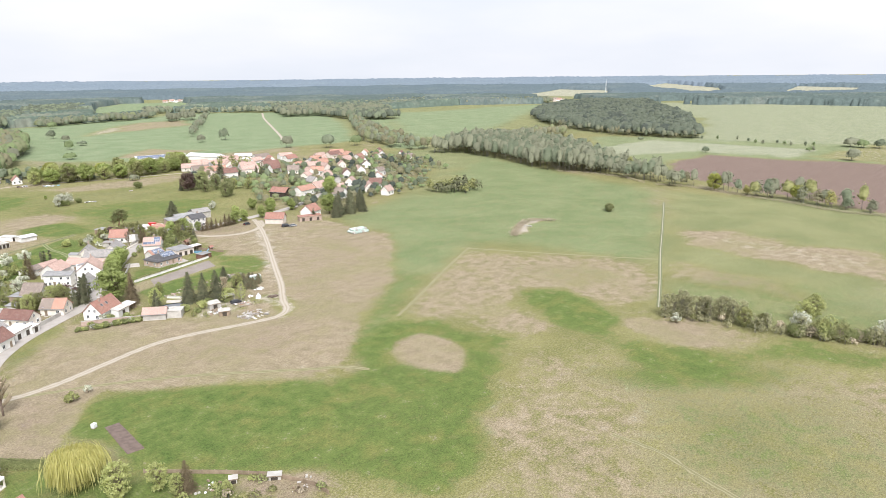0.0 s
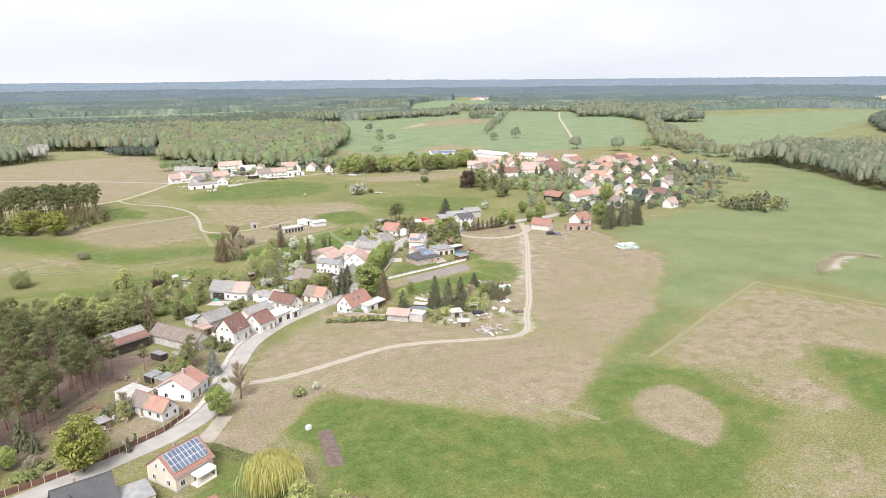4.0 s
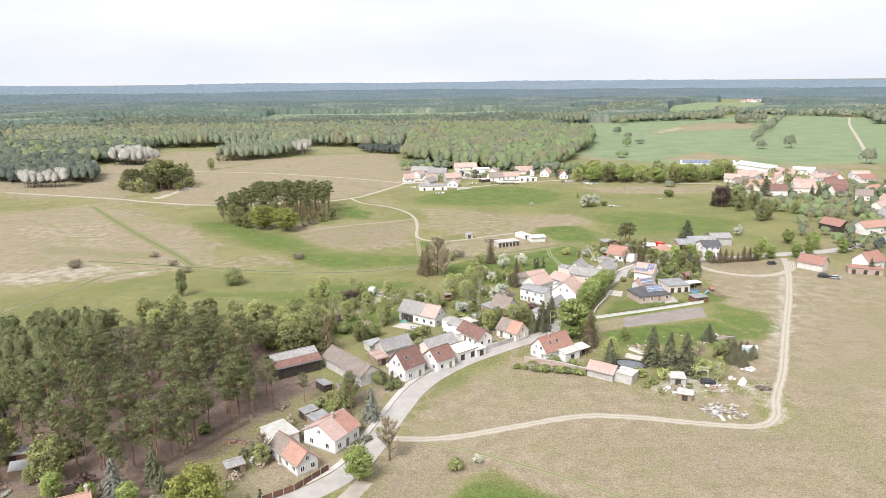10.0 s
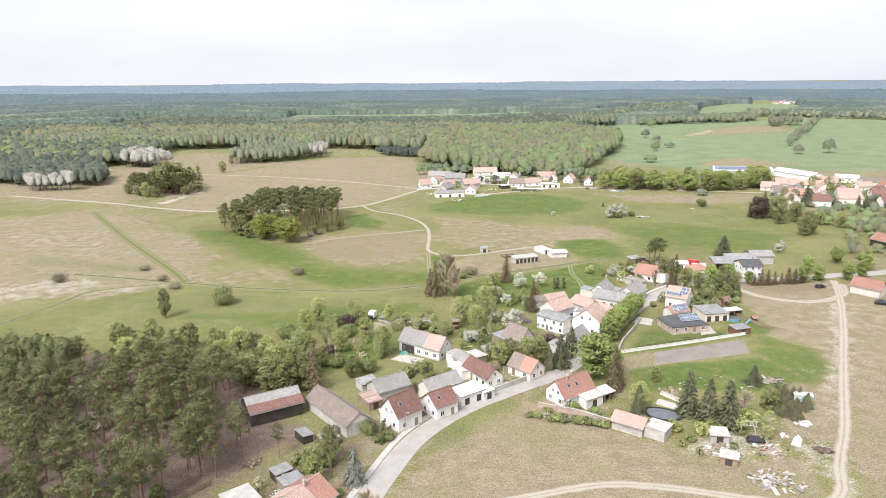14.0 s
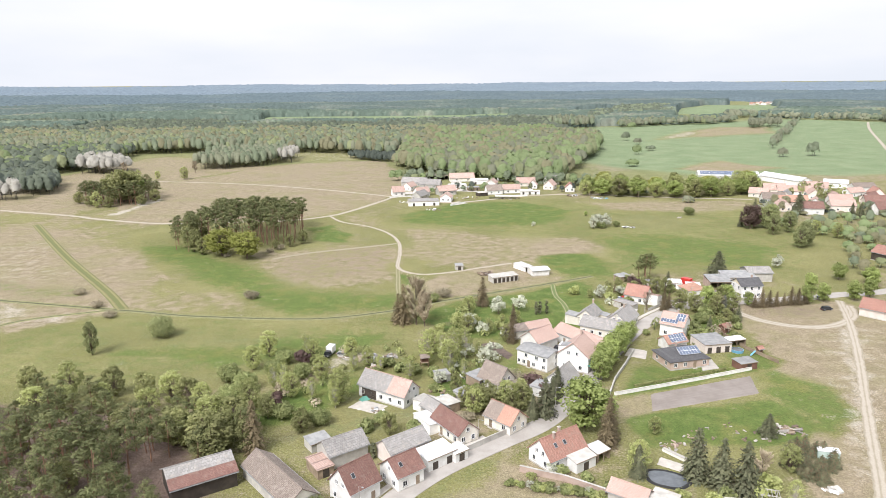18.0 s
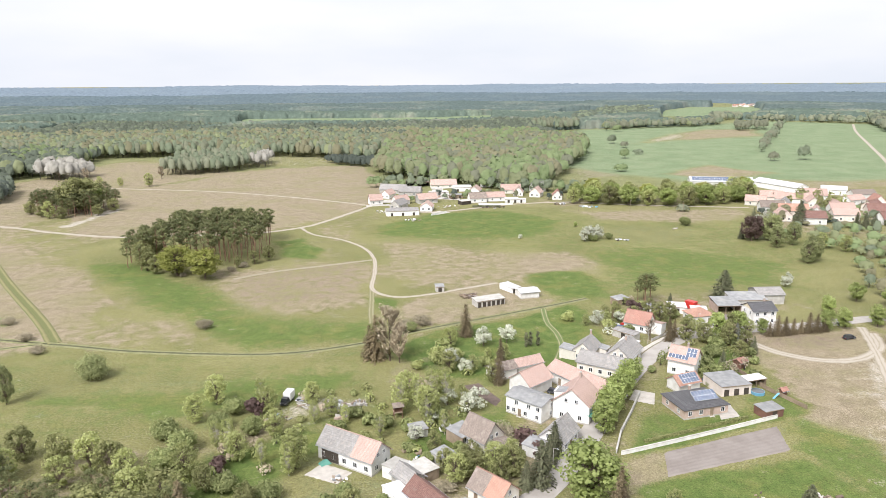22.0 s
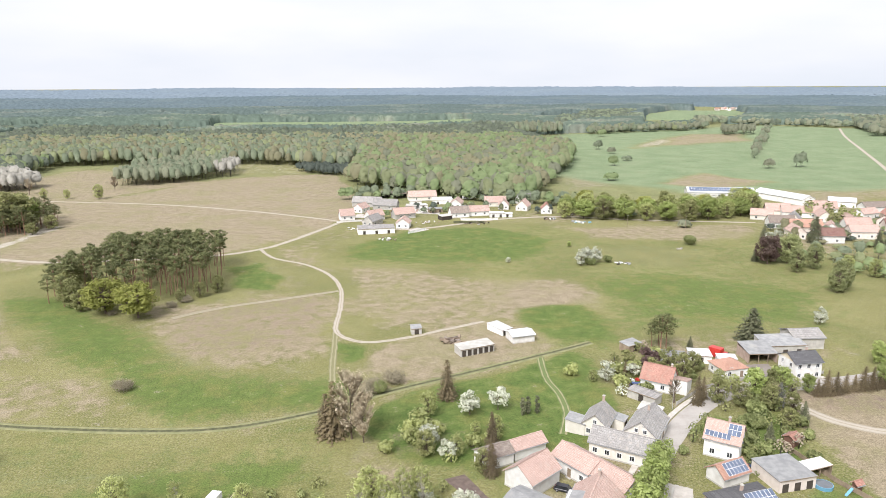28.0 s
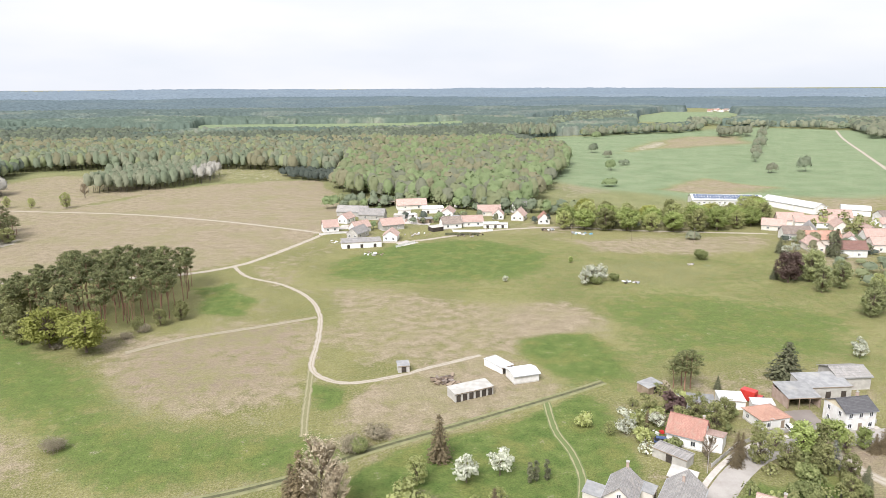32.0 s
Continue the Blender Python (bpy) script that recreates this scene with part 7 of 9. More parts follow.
def canopy(k):
    """The unbroken roof of the far forest: a sheet of tree tops with clearings, ring behind ring, each in its own haze
    tone.
    """
    rnd = np.random.default_rng(70 + k)
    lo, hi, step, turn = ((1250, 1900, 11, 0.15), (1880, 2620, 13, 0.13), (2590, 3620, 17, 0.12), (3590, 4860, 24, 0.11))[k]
    ang = np.radians(np.arange(-50, 98, turn))
    A, R = np.meshgrid(ang, np.arange(lo, hi + 1, float(step)))
    A = A + rnd.uniform(-0.0009, 0.0009, A.shape)
    R = R + rnd.uniform(-0.4, 0.4, R.shape) * step
    x, y = R * np.sin(A), 60 + R * np.cos(A)
    keep = np.sin(x * 0.0055 + 1.1) + np.sin(y * 0.0085 + x * 0.0021) + 0.6 * np.sin(x * 0.013 - y * 0.011) + (1.3, 1.6, 3, 3)[k]
    for glade in GLADES:
        for k_near in (1.0, 1.06, 1.12, 1.18)[:4 - k]:
            keep = np.minimum(keep, 0.02 * -inside(x * k_near, 60 + (y - 60) * k_near, glade))
    if k < 2:
        keep = np.minimum(keep, 0.01 * -inside(x, y, OPEN))
        keep = np.minimum(keep, 0.01 * -inside(x, y, [(-700, 600), (-700, 1240), (240, 1240), (240, 900), (100, 500)]))
    h = 14.5 + 2.5 * np.sin(x * 0.011) * np.cos(y * 0.017) + 3.0 * np.sin(x * 0.0031 + y * 0.0023) + rnd.uniform(-3.6, 2.6, x.shape)
    z = np.where(keep > 0, h + rise(x, y), rise(x, y) - 1.5)
    z[0], z[-1] = rise(x[0], y[0]) - 2, rise(x[-1], y[-1]) - 2
    rows, cols = z.shape
    i = np.arange(rows * cols).reshape(rows, cols)
    quads = np.stack([i[:-1, :-1], i[1:, :-1], i[1:, 1:], i[:-1, 1:]], -1).reshape(-1, 4)
    quads = quads[(keep > 0).reshape(-1)[quads].max(axis=1)]
    me = bpy.data.meshes.new("far_forest")
    co = np.stack([x, y, z], -1).reshape(-1, 3)
    used, back = np.unique(quads, return_inverse=True)
    me.vertices.add(len(used))
    me.vertices.foreach_set("co", co[used].astype(np.float32).ravel())
    me.loops.add(quads.size)
    me.loops.foreach_set("vertex_index", back.astype(np.int32).ravel())
    me.polygons.add(len(quads))
    me.polygons.foreach_set("loop_start", np.arange(0, quads.size, 4, dtype=np.int32))
    me.update()
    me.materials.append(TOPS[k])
    me.validate()
    tagged(new("far_forest", me), "far forest in painted haze-blue tones with pale clearings", "forest", kind="stuff")


def far_woods():
    rnd = random.Random(21)

    def area(corners, gap, keep=1.0):
        return wood_places(rnd, corners, gap, keep=keep)

    def mixed(name, corners, gap, low, high, radius, cards, card, leaves, label, keep=1.0, seed=1, core=0.0):
        """One wood of several kinds of tree, one mesh for each kind."""
        places = area(corners, gap, keep)
        for k, leaf in enumerate(leaves):
            some = [p for q, p in enumerate(places) if int(len(leaves) * (2.5 + math.sin(p[0] * 0.021 + 1.7 * math.cos(p[1] * 0.027) + seed) + 0.55 * math.sin(q * 12.9))) % len(leaves) == k]
            if some:
                wood(name, some, low, high, radius, cards, card, leaf, label, seed=seed * 10 + k, core=core)

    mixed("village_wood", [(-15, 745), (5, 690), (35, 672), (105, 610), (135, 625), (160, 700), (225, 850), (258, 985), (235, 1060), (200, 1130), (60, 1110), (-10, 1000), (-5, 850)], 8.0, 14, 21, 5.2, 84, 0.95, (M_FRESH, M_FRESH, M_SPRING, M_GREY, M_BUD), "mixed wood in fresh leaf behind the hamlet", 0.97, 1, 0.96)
    lane = [(134, 550), (146, 547), (158, 543), (171, 540), (184, 537), (197, 534), (211, 533), (225, 535), (239, 538), (252, 544), (262, 550)]
    for k, (x, y) in enumerate(lane):
        plant(("spring", "oak", "olive", "oak")[k % 4], x, y, 12 + (k * 5) % 4, wide=1.25)
        plant(("oak", "spring", "oak", "olive")[k % 4], x + 5, y + 11, 13 + (k * 3) % 4, wide=1.2)
        plant(("spring", "maple", "olive")[k % 3], x + 7, y + 22, 13 + (k * 7) % 4, wide=1.15)
    mixed("tree_row", [(258, 530), (300, 505), (330, 525), (300, 545)], 9, 8, 12, 3.6, 80, 0.75, (L_OLIVE, L_SPRING), "loose trees round the farm", 0.55, 3)
    wood("spruce_block", area([(-70, 832), (-58, 812), (-20, 782), (-8, 792), (-10, 835), (-55, 862)], 5.5), 7, 10, 2.8, 60, 0.7, M_SPRUCE, "dark block of young spruces", seed=3, core=0.9)
    mixed("young_wood", [(-215, 735), (-185, 742), (-148, 765), (-140, 795), (-142, 855), (-160, 880), (-200, 860), (-225, 820)], 6, 13, 18, 3.2, 80, 0.6, (M_GREY, M_GREEN, M_GREY, M_GREEN), "grey-green young birch wood", 1.0, 4, 0.85)
    wood("bare_wood", area([(-142, 780), (-128, 795), (-130, 850), (-142, 850)], 6), 14, 19, 3.4, 420, 0.24, L_PALETWIG, "pale leafless trees at the wood's end", seed=15, core=0.7)
    wood("bare_wood", area([(-322, 720), (-286, 708), (-280, 745), (-330, 756)], 6.5), 15, 22, 5.0, 520, 0.28, L_PALETWIG, "pale leafless trees beside the field", seed=14, core=0.8)
    wood("bare_row", area([(-332, 558), (-294, 562), (-300, 576), (-340, 576)], 5), 13, 18, 3.4, 420, 0.22, L_PALETWIG, "dense row of pale leafless poplars", seed=16, core=0.75)
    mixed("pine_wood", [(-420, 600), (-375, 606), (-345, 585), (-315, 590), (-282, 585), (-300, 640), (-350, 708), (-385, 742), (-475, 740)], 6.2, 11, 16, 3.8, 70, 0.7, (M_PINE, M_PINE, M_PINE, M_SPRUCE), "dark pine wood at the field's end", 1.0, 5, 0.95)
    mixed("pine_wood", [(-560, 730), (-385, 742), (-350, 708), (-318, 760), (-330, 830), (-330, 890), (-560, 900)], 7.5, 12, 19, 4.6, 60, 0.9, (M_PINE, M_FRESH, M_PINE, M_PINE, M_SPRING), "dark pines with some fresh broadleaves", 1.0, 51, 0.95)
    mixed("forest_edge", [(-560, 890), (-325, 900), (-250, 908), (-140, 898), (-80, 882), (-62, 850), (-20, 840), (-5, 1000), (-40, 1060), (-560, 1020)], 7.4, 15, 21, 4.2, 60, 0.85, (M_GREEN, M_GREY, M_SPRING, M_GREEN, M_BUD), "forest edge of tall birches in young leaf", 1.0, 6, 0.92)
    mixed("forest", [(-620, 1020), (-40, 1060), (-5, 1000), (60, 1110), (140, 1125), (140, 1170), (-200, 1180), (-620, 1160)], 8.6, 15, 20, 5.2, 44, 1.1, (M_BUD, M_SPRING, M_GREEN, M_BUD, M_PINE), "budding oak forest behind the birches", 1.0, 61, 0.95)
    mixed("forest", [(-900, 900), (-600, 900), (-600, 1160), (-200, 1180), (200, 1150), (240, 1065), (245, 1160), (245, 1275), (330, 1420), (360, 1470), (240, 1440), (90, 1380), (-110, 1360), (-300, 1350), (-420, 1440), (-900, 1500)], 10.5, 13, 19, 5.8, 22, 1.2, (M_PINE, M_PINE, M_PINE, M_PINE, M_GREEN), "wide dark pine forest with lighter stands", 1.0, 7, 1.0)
    mixed("poplar_row", [(195, 972), (262, 975), (275, 1030), (210, 1036)], 8, 15, 20, 3.4, 70, 0.8, (M_GREY, M_GREY, M_GREEN), "row of pale budding poplars", 0.95, 8, 0.85)
    mixed("poplar_row", [(240, 1275), (330, 1295), (350, 1370), (262, 1350)], 9, 18, 24, 4.0, 60, 1.0, (M_GREY, M_GREY, M_GREEN), "tall row of pale budding poplars", 0.95, 81, 0.85)
    mixed("pine_wood", [(370, 1500), (450, 1600), (570, 1690), (640, 1730), (760, 2050), (620, 2080), (510, 1830), (420, 1690)], 12, 13, 19, 6.2, 34, 1.6, (M_PINE, M_PINE, M_GREEN), "dark pine wood across the far meadow", 1.0, 82, 0.98)
    mixed("round_trees", [(375, 1275), (410, 1298), (490, 1330), (590, 1360), (650, 1415), (690, 1500), (530, 1430), (400, 1365)], 11, 10, 17, 5.4, 60, 1.1, (M_GREY, M_GREEN, M_GREY, M_SPRING), "rounded budding willows along a ditch", 0.75, 83, 0.92)
    mixed("wood_strip", [(590, 1230), (650, 1240), (690, 1320), (630, 1320)], 10, 14, 20, 4.2, 60, 1.0, (M_GREY, M_GREY), "block of bare poplars in the meadow", 0.9, 84, 0.85)
    mixed("wood_strip", [(690, 1560), (800, 1490), (950, 1355), (1010, 1420), (880, 1640), (760, 1700)], 13, 10, 17, 5.4, 50, 1.3, (M_GREY, M_GREEN, M_PINE, M_GREY), "loose trees along the far fields", 0.7, 85, 0.92)
    mixed("wood_strip", [(820, 1180), (890, 1150), (850, 1005), (950, 995), (1110, 1155), (1210, 1310), (1400, 1320), (1480, 1250), (1700, 1080), (1800, 1160), (1500, 1500), (1200, 1560), (1040, 1560)], 12, 14, 20, 6.0, 44, 1.4, (M_GREY, M_GREEN, M_GREY, M_PINE), "grey-green wood beyond the meadows", 0.97, 86, 0.95)
    mixed("wood_strip", [(880, 1020), (945, 985), (930, 930), (890, 930), (850, 980)], 9, 14, 19, 5.0, 60, 1.1, (M_GREEN, M_PINE), "dark clump at the wood's corner", 0.95, 87, 0.95)
    mixed("stream_belt", [(555, 625), (520, 535), (515, 475), (545, 492), (612, 622), (712, 775), (875, 1020), (815, 960)], 9.5, 10, 16, 4.4, 70, 0.9, (M_GREY, M_SPRING, M_GREEN, M_BUD), "trees along the lane and the stream", 0.75, 9, 0.85)
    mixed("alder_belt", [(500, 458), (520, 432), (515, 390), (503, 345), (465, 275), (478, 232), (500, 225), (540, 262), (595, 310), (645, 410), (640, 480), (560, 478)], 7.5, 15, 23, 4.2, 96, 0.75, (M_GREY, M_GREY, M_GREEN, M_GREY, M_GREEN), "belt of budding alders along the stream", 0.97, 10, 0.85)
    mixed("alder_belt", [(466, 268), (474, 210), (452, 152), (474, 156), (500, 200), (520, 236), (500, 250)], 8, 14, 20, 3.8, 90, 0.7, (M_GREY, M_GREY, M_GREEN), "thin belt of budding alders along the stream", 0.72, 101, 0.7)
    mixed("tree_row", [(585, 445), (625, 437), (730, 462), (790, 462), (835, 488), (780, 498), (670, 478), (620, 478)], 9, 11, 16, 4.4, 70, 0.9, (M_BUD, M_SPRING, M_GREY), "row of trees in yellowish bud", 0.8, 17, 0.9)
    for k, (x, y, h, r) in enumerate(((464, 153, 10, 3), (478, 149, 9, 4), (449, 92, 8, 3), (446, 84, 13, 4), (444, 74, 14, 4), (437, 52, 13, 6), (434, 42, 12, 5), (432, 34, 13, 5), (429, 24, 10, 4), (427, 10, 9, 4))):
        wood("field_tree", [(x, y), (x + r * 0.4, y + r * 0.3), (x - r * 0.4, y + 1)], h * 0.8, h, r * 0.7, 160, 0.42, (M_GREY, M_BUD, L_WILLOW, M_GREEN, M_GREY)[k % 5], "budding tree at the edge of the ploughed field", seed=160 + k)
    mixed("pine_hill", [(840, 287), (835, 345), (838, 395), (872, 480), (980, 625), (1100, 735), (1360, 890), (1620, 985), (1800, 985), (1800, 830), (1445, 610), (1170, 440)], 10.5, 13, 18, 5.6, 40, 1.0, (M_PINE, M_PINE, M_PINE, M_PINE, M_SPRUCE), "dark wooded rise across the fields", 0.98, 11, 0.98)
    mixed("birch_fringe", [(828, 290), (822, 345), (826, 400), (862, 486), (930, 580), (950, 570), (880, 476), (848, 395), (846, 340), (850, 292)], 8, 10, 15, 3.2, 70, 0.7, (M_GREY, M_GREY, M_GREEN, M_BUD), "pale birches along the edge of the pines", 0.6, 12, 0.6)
    mixed("thicket", [(312, 268), (318, 285), (340, 282), (352, 262), (345, 250), (325, 250)], 5, 5, 10, 3.0, 70, 0.65, (L_OLIVE, L_SPRUCE), "thicket at the edge of the meadow", 0.9, 18)
    mixed("hedgerow", [(438, 876), (450, 882), (590, 1098), (730, 1335), (765, 1385), (755, 1390), (582, 1110)], 9, 7, 13, 3.6, 60, 0.9, (M_GREY, M_GREEN), "broken hedgerow between green fields", 0.75, 19, 0.85)
    for k, (x, y, h, r) in enumerate(((474, 594, 19, 7), (444, 634, 17, 6), (513, 588, 15, 6), (452, 796, 17, 7), (414, 790, 13, 5), (264, 833, 12, 4), (308, 1020, 14, 5), (199, 512, 6, 3), (224, 721, 9, 5), (694, 220, 7, 3), (846, 112, 13, 9), (842, 100, 12, 8), (848, 84, 12, 7), (706, 81, 14, 7), (771, 137, 5, 3), (794, 346, 4, 3), (306, 960, 9, 5), (386, 1244, 13, 7), (296, 878, 7, 5))):
        wood("lone_tree", [(x, y), (x + r * 0.5, y + r * 0.3), (x - r * 0.5, y + 1)], h * 0.85, h, r * 0.75, 150, 0.75, (M_GREEN, M_GREY, M_FRESH)[k % 3], "single large tree in the far fields", seed=60 + k, core=0.85)
    for k, (x, y) in enumerate(((840, 284), (851, 268), (858, 245), (836, 224), (826, 212), (825, 203), (836, 190), (830, 180), (823, 171), (826, 156), (825, 147), (774, 134))):
        wood("lane_tree", [(x, y), (x + 0.8, y + 0.6)], 4.2, 6.5, 1.7, 110, 0.34, (M_GREEN, M_FRESH, M_GREY)[k % 3], "small young tree between the crops", seed=277 + k)
    mixed("garden_trees", [(196, 330), (214, 360), (250, 400), (300, 420), (330, 400), (250, 330), (224, 300)], 9, 4, 9, 2.9, 110, 0.45, (M_FRESH, M_BUD, M_SPRING, L_SPRUCE, M_GREEN), "garden trees of the village", 0.7, 20, 0.8)
    mixed("garden_trees", [(300, 300), (330, 330), (420, 350), (470, 440), (440, 480), (340, 480), (240, 500), (236, 470), (330, 440)], 11, 4, 10, 3.1, 100, 0.55, (M_GREEN, L_SPRUCE, M_BUD, M_FRESH, M_SPRUCE), "garden trees of the village", 0.75, 22, 0.8)
    mixed("garden_trees", [(200, 300), (225, 290), (300, 290), (340, 300), (330, 320), (280, 330), (230, 316)], 8, 4, 9, 2.8, 110, 0.45, (M_GREEN, L_SPRUCE, M_FRESH, M_BUD, M_SPRUCE), "garden trees of the village", 0.7, 28, 0.8)
    mixed("garden_bushes", [(225, 300), (300, 286), (345, 300), (470, 430), (460, 500), (330, 530), (250, 500), (250, 440), (320, 430), (300, 350)], 7.5, 2.2, 4.6, 2.0, 60, 0.4, (M_FRESH, M_GREEN, M_SPRING, M_BUD, M_SPRUCE), "bushes and hedges in the village gardens", 0.6, 29, 0.85)
    mixed("garden_trees", [(212, 430), (240, 440), (280, 440), (300, 400), (262, 362), (225, 400)], 9, 4, 10, 3.0, 110, 0.45, (M_GREEN, M_FRESH, M_GREY, M_SPRING), "pale green trees behind the barns", 0.5, 23, 0.8)
    mixed("garden_trees", [(0, 540), (60, 580), (150, 558), (190, 545), (200, 575), (150, 600), (20, 620)], 10, 3, 8, 2.4, 90, 0.5, (M_FRESH, L_SPRUCE, M_GREEN, M_SPRUCE), "garden trees of the hamlet", 0.3, 24, 0.8)
    mixed("drain_trees", [(172, 6), (180, -10), (190, -24), (199, -44), (212, -80), (206, -84), (190, -46), (181, -26), (174, -8)], 4.0, 5, 9, 2.2, 260, 0.22, (L_ALDER, L_OLIVE, L_SPRING, L_ALDER), "hedge of budding trees along the drain", 0.7, 35)
    mixed("drain_hedge", [(168, 24), (170, 26), (180, 2), (186, -14), (192, -30), (201, -50), (212, -80), (206, -82), (190, -46), (181, -26), (176, -6)], 2.8, 2.0, 4, 1.7, 150, 0.2, (L_OLIVE, L_ALDER, L_BARE, L_ALDER), "dense bushes under the trees by the drain", 0.75, 38)
    mixed("garden_bushes", [(2, 58), (14, 48), (24, 36), (20, 26), (8, 34), (-4, 50)], 3.6, 0.9, 2.6, 1.2, 80, 0.2, (L_BUSH, L_BARE, L_OLIVE, L_SPRING), "bushes and beds in the fenced garden", 0.6, 39)
    mixed("stream_trees", [(484, 268), (486, 232), (462, 190), (446, 155), (452, 118), (444, 96), (438, 60), (428, 20), (434, 16), (448, 60), (456, 96), (464, 118), (462, 150), (490, 190), (500, 232)], 8, 11, 18, 4.0, 80, 0.8, (M_GREY, M_GREEN, M_GREY, L_OLIVE), "bare and budding trees along the stream", 0.65, 36, 0.75)
    mixed("village_wood", [(-20, 640), (20, 640), (60, 640), (110, 604), (160, 590), (170, 604), (110, 622), (40, 662), (-10, 655)], 6.5, 6, 13, 3.8, 70, 0.9, (M_FRESH, M_GREEN, M_SPRING), "lower trees along the wood's edge", 0.8, 37, 0.8)
    mixed("garden_bushes", [(-44, 206), (-20, 250), (28, 262), (40, 250), (36, 226), (8, 216), (-12, 226), (-26, 200)], 5.5, 1.4, 3.8, 1.5, 90, 0.24, (L_OLIVE, L_BUSH, L_BARE, L_SPRING), "bushes in the overgrown garden", 0.45, 25)
    mixed("garden_bushes", [(84, 262), (100, 276), (124, 288), (114, 258), (104, 250), (98, 252)], 4.2, 2, 4.5, 1.6, 90, 0.26, (L_BUSH, L_OLIVE, L_BARE), "garden hedge and bushes", 0.6, 26)
    mixed("garden_bushes", [(60, 150), (58, 160), (68, 162), (80, 166), (84, 176), (88, 172), (82, 158), (76, 152)], 4.2, 0.8, 2.4, 1.1, 90, 0.2, (L_BUSH, L_OLIVE, L_BARE), "scrub round the yard", 0.45, 27)
    mixed("garden_bushes", [(76, 290), (84, 318), (104, 332), (116, 318), (106, 296), (92, 304), (84, 284)], 5, 1.4, 4.5, 1.7, 90, 0.28, (L_OLIVE, L_BUSH, L_BARE, L_BLOSSOM), "bushes and fruit trees in the gardens", 0.5, 29)
    mixed("garden_bushes", [(-52, 112), (-42, 132), (-22, 168), (-20, 152), (-38, 124), (-46, 110)], 4.5, 1.2, 3.5, 1.4, 90, 0.24, (L_BUSH, L_BARE, L_SPRUCE), "shrubs between the yards", 0.4, 30)
    mixed("deep_pine_wood", [(-175, 195), (-128, 212), (-106, 206), (-106, 128), (-150, 130), (-190, 160)], 5.0, 9.5, 14, 2.7, 330, 0.26, (L_PINE, L_PINE, L_PINE), "pine wood going on behind the yards", 0.95, 31, 0.7)
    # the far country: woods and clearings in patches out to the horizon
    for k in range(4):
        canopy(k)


far_woods()


# ---- hedges, fences, walls, garden beds ----
def fence(name, points, high, gap, post_m, panel_m, label, board=0.06, category="fence"):
    """Posts with a panel between each two, along a line."""
    pts = [Vector(p) for p in points]
    ob = empty(name, Matrix.Translation((pts[0].x, pts[0].y, 0)), label, category)
    panel_mesh, post_mesh = {}, None
    bm = boxes((0, 0, -0.2, 0.14, 0.14, high + 0.35))
    post_mesh = bpy.data.meshes.new("post")
    bm.to_mesh(post_mesh)
    bm.free()
    post_mesh.materials.append(post_m)
    for a, b in zip(pts, pts[1:]):
        k = max(1, round((b - a).length / gap))
        d = (b - a) / k
        turn = math.degrees(math.atan2(d.y, d.x))
        w = round(d.length - 0.16, 2)
        if w not in panel_mesh:
            bm = bmesh.new()
            rows = max(2, int(high / 0.5))
            for r in range(rows):
                box(bm, 0, 0, 0.08 + r * high / rows, w, board, high / rows - 0.04)
            me = bpy.data.meshes.new("panel")
            bm.to_mesh(me)
            bm.free()
            me.materials.append(panel_m)
            panel_mesh[w] = me
        for i in range(k):
            q = a + d * i - pts[0]
            part("post", post_mesh, None, ob).matrix_basis = pose(q.x, q.y, 0, 0, 0, turn)
            c = q + d / 2
            part("panel", panel_mesh[w], None, ob).matrix_basis = pose(c.x, c.y, 0, 0, 0, turn)
    q = pts[-1] - pts[0]
    part("post", post_mesh, None, ob).matrix_basis = pose(q.x, q.y, 0)
    return ob


def wall_line(name, points, high, thick, material, label, cap=None, category="wall"):
    pts = [Vector(p) for p in points]
    ob = empty(name, Matrix.Translation((pts[0].x, pts[0].y, 0)), label, category)
    for a, b in zip(pts, pts[1:]):
        c, d = (a + b) / 2 - pts[0], b - a
        turn = math.degrees(math.atan2(d.y, d.x))
        part("wall", boxes((c.x, c.y, -0.3, d.length + thick * 0.4, thick, high + 0.3, turn)), material, ob)
        part("coping", boxes((c.x, c.y, high, d.length + thick * 0.4, thick + 0.12, 0.08, turn)), cap or STONE, ob)
    return ob


def hedge(name, points, high, wide, leaf, label):
    """A clipped hedge: a dense block of leaf cards along a line, on short stems."""
    rnd = random.Random(len(points) * 7 + int(points[0][0]))
    ob = empty(name, Matrix(), label, "hedge")
    centres, sizes = [], []
    stems = bmesh.new()
    for a, b in zip(points, points[1:]):
        a, b = Vector((*a, 0)), Vector((*b, 0))
        d = (b - a).normalized()
        n = Vector((-d.y, d.x, 0))
        for _ in range(int((b - a).length * 70 * high)):
            c = a.lerp(b, rnd.random())
            side = rnd.choice((-1, 1, 0))
            if side:
                off, z, out = side * wide / 2 * rnd.uniform(0.8, 1.08), rnd.uniform(0.1, high), n * side
            else:
                off, z, out = rnd.uniform(-wide, wide) / 2, high * rnd.uniform(0.9, 1.06), Vector((0, 0, 1))
            centres.append((c + n * off + Vector((0, 0, z)), out))
            sizes.append(rnd.uniform(0.12, 0.24))
        for i in range(int((b - a).length / 0.8)):
            c = a + d * (i * 0.8 + 0.4)
            limb(stems, c, c + Vector((0, 0, high * 0.8)), 0.03, 0.02, 4)
    part("leaves", crown_mesh("leaves", card_cloud(centres, sizes, rnd, 0.2), leaf), leaf, ob)
    part("stems", stems, BARK, ob)
    return ob


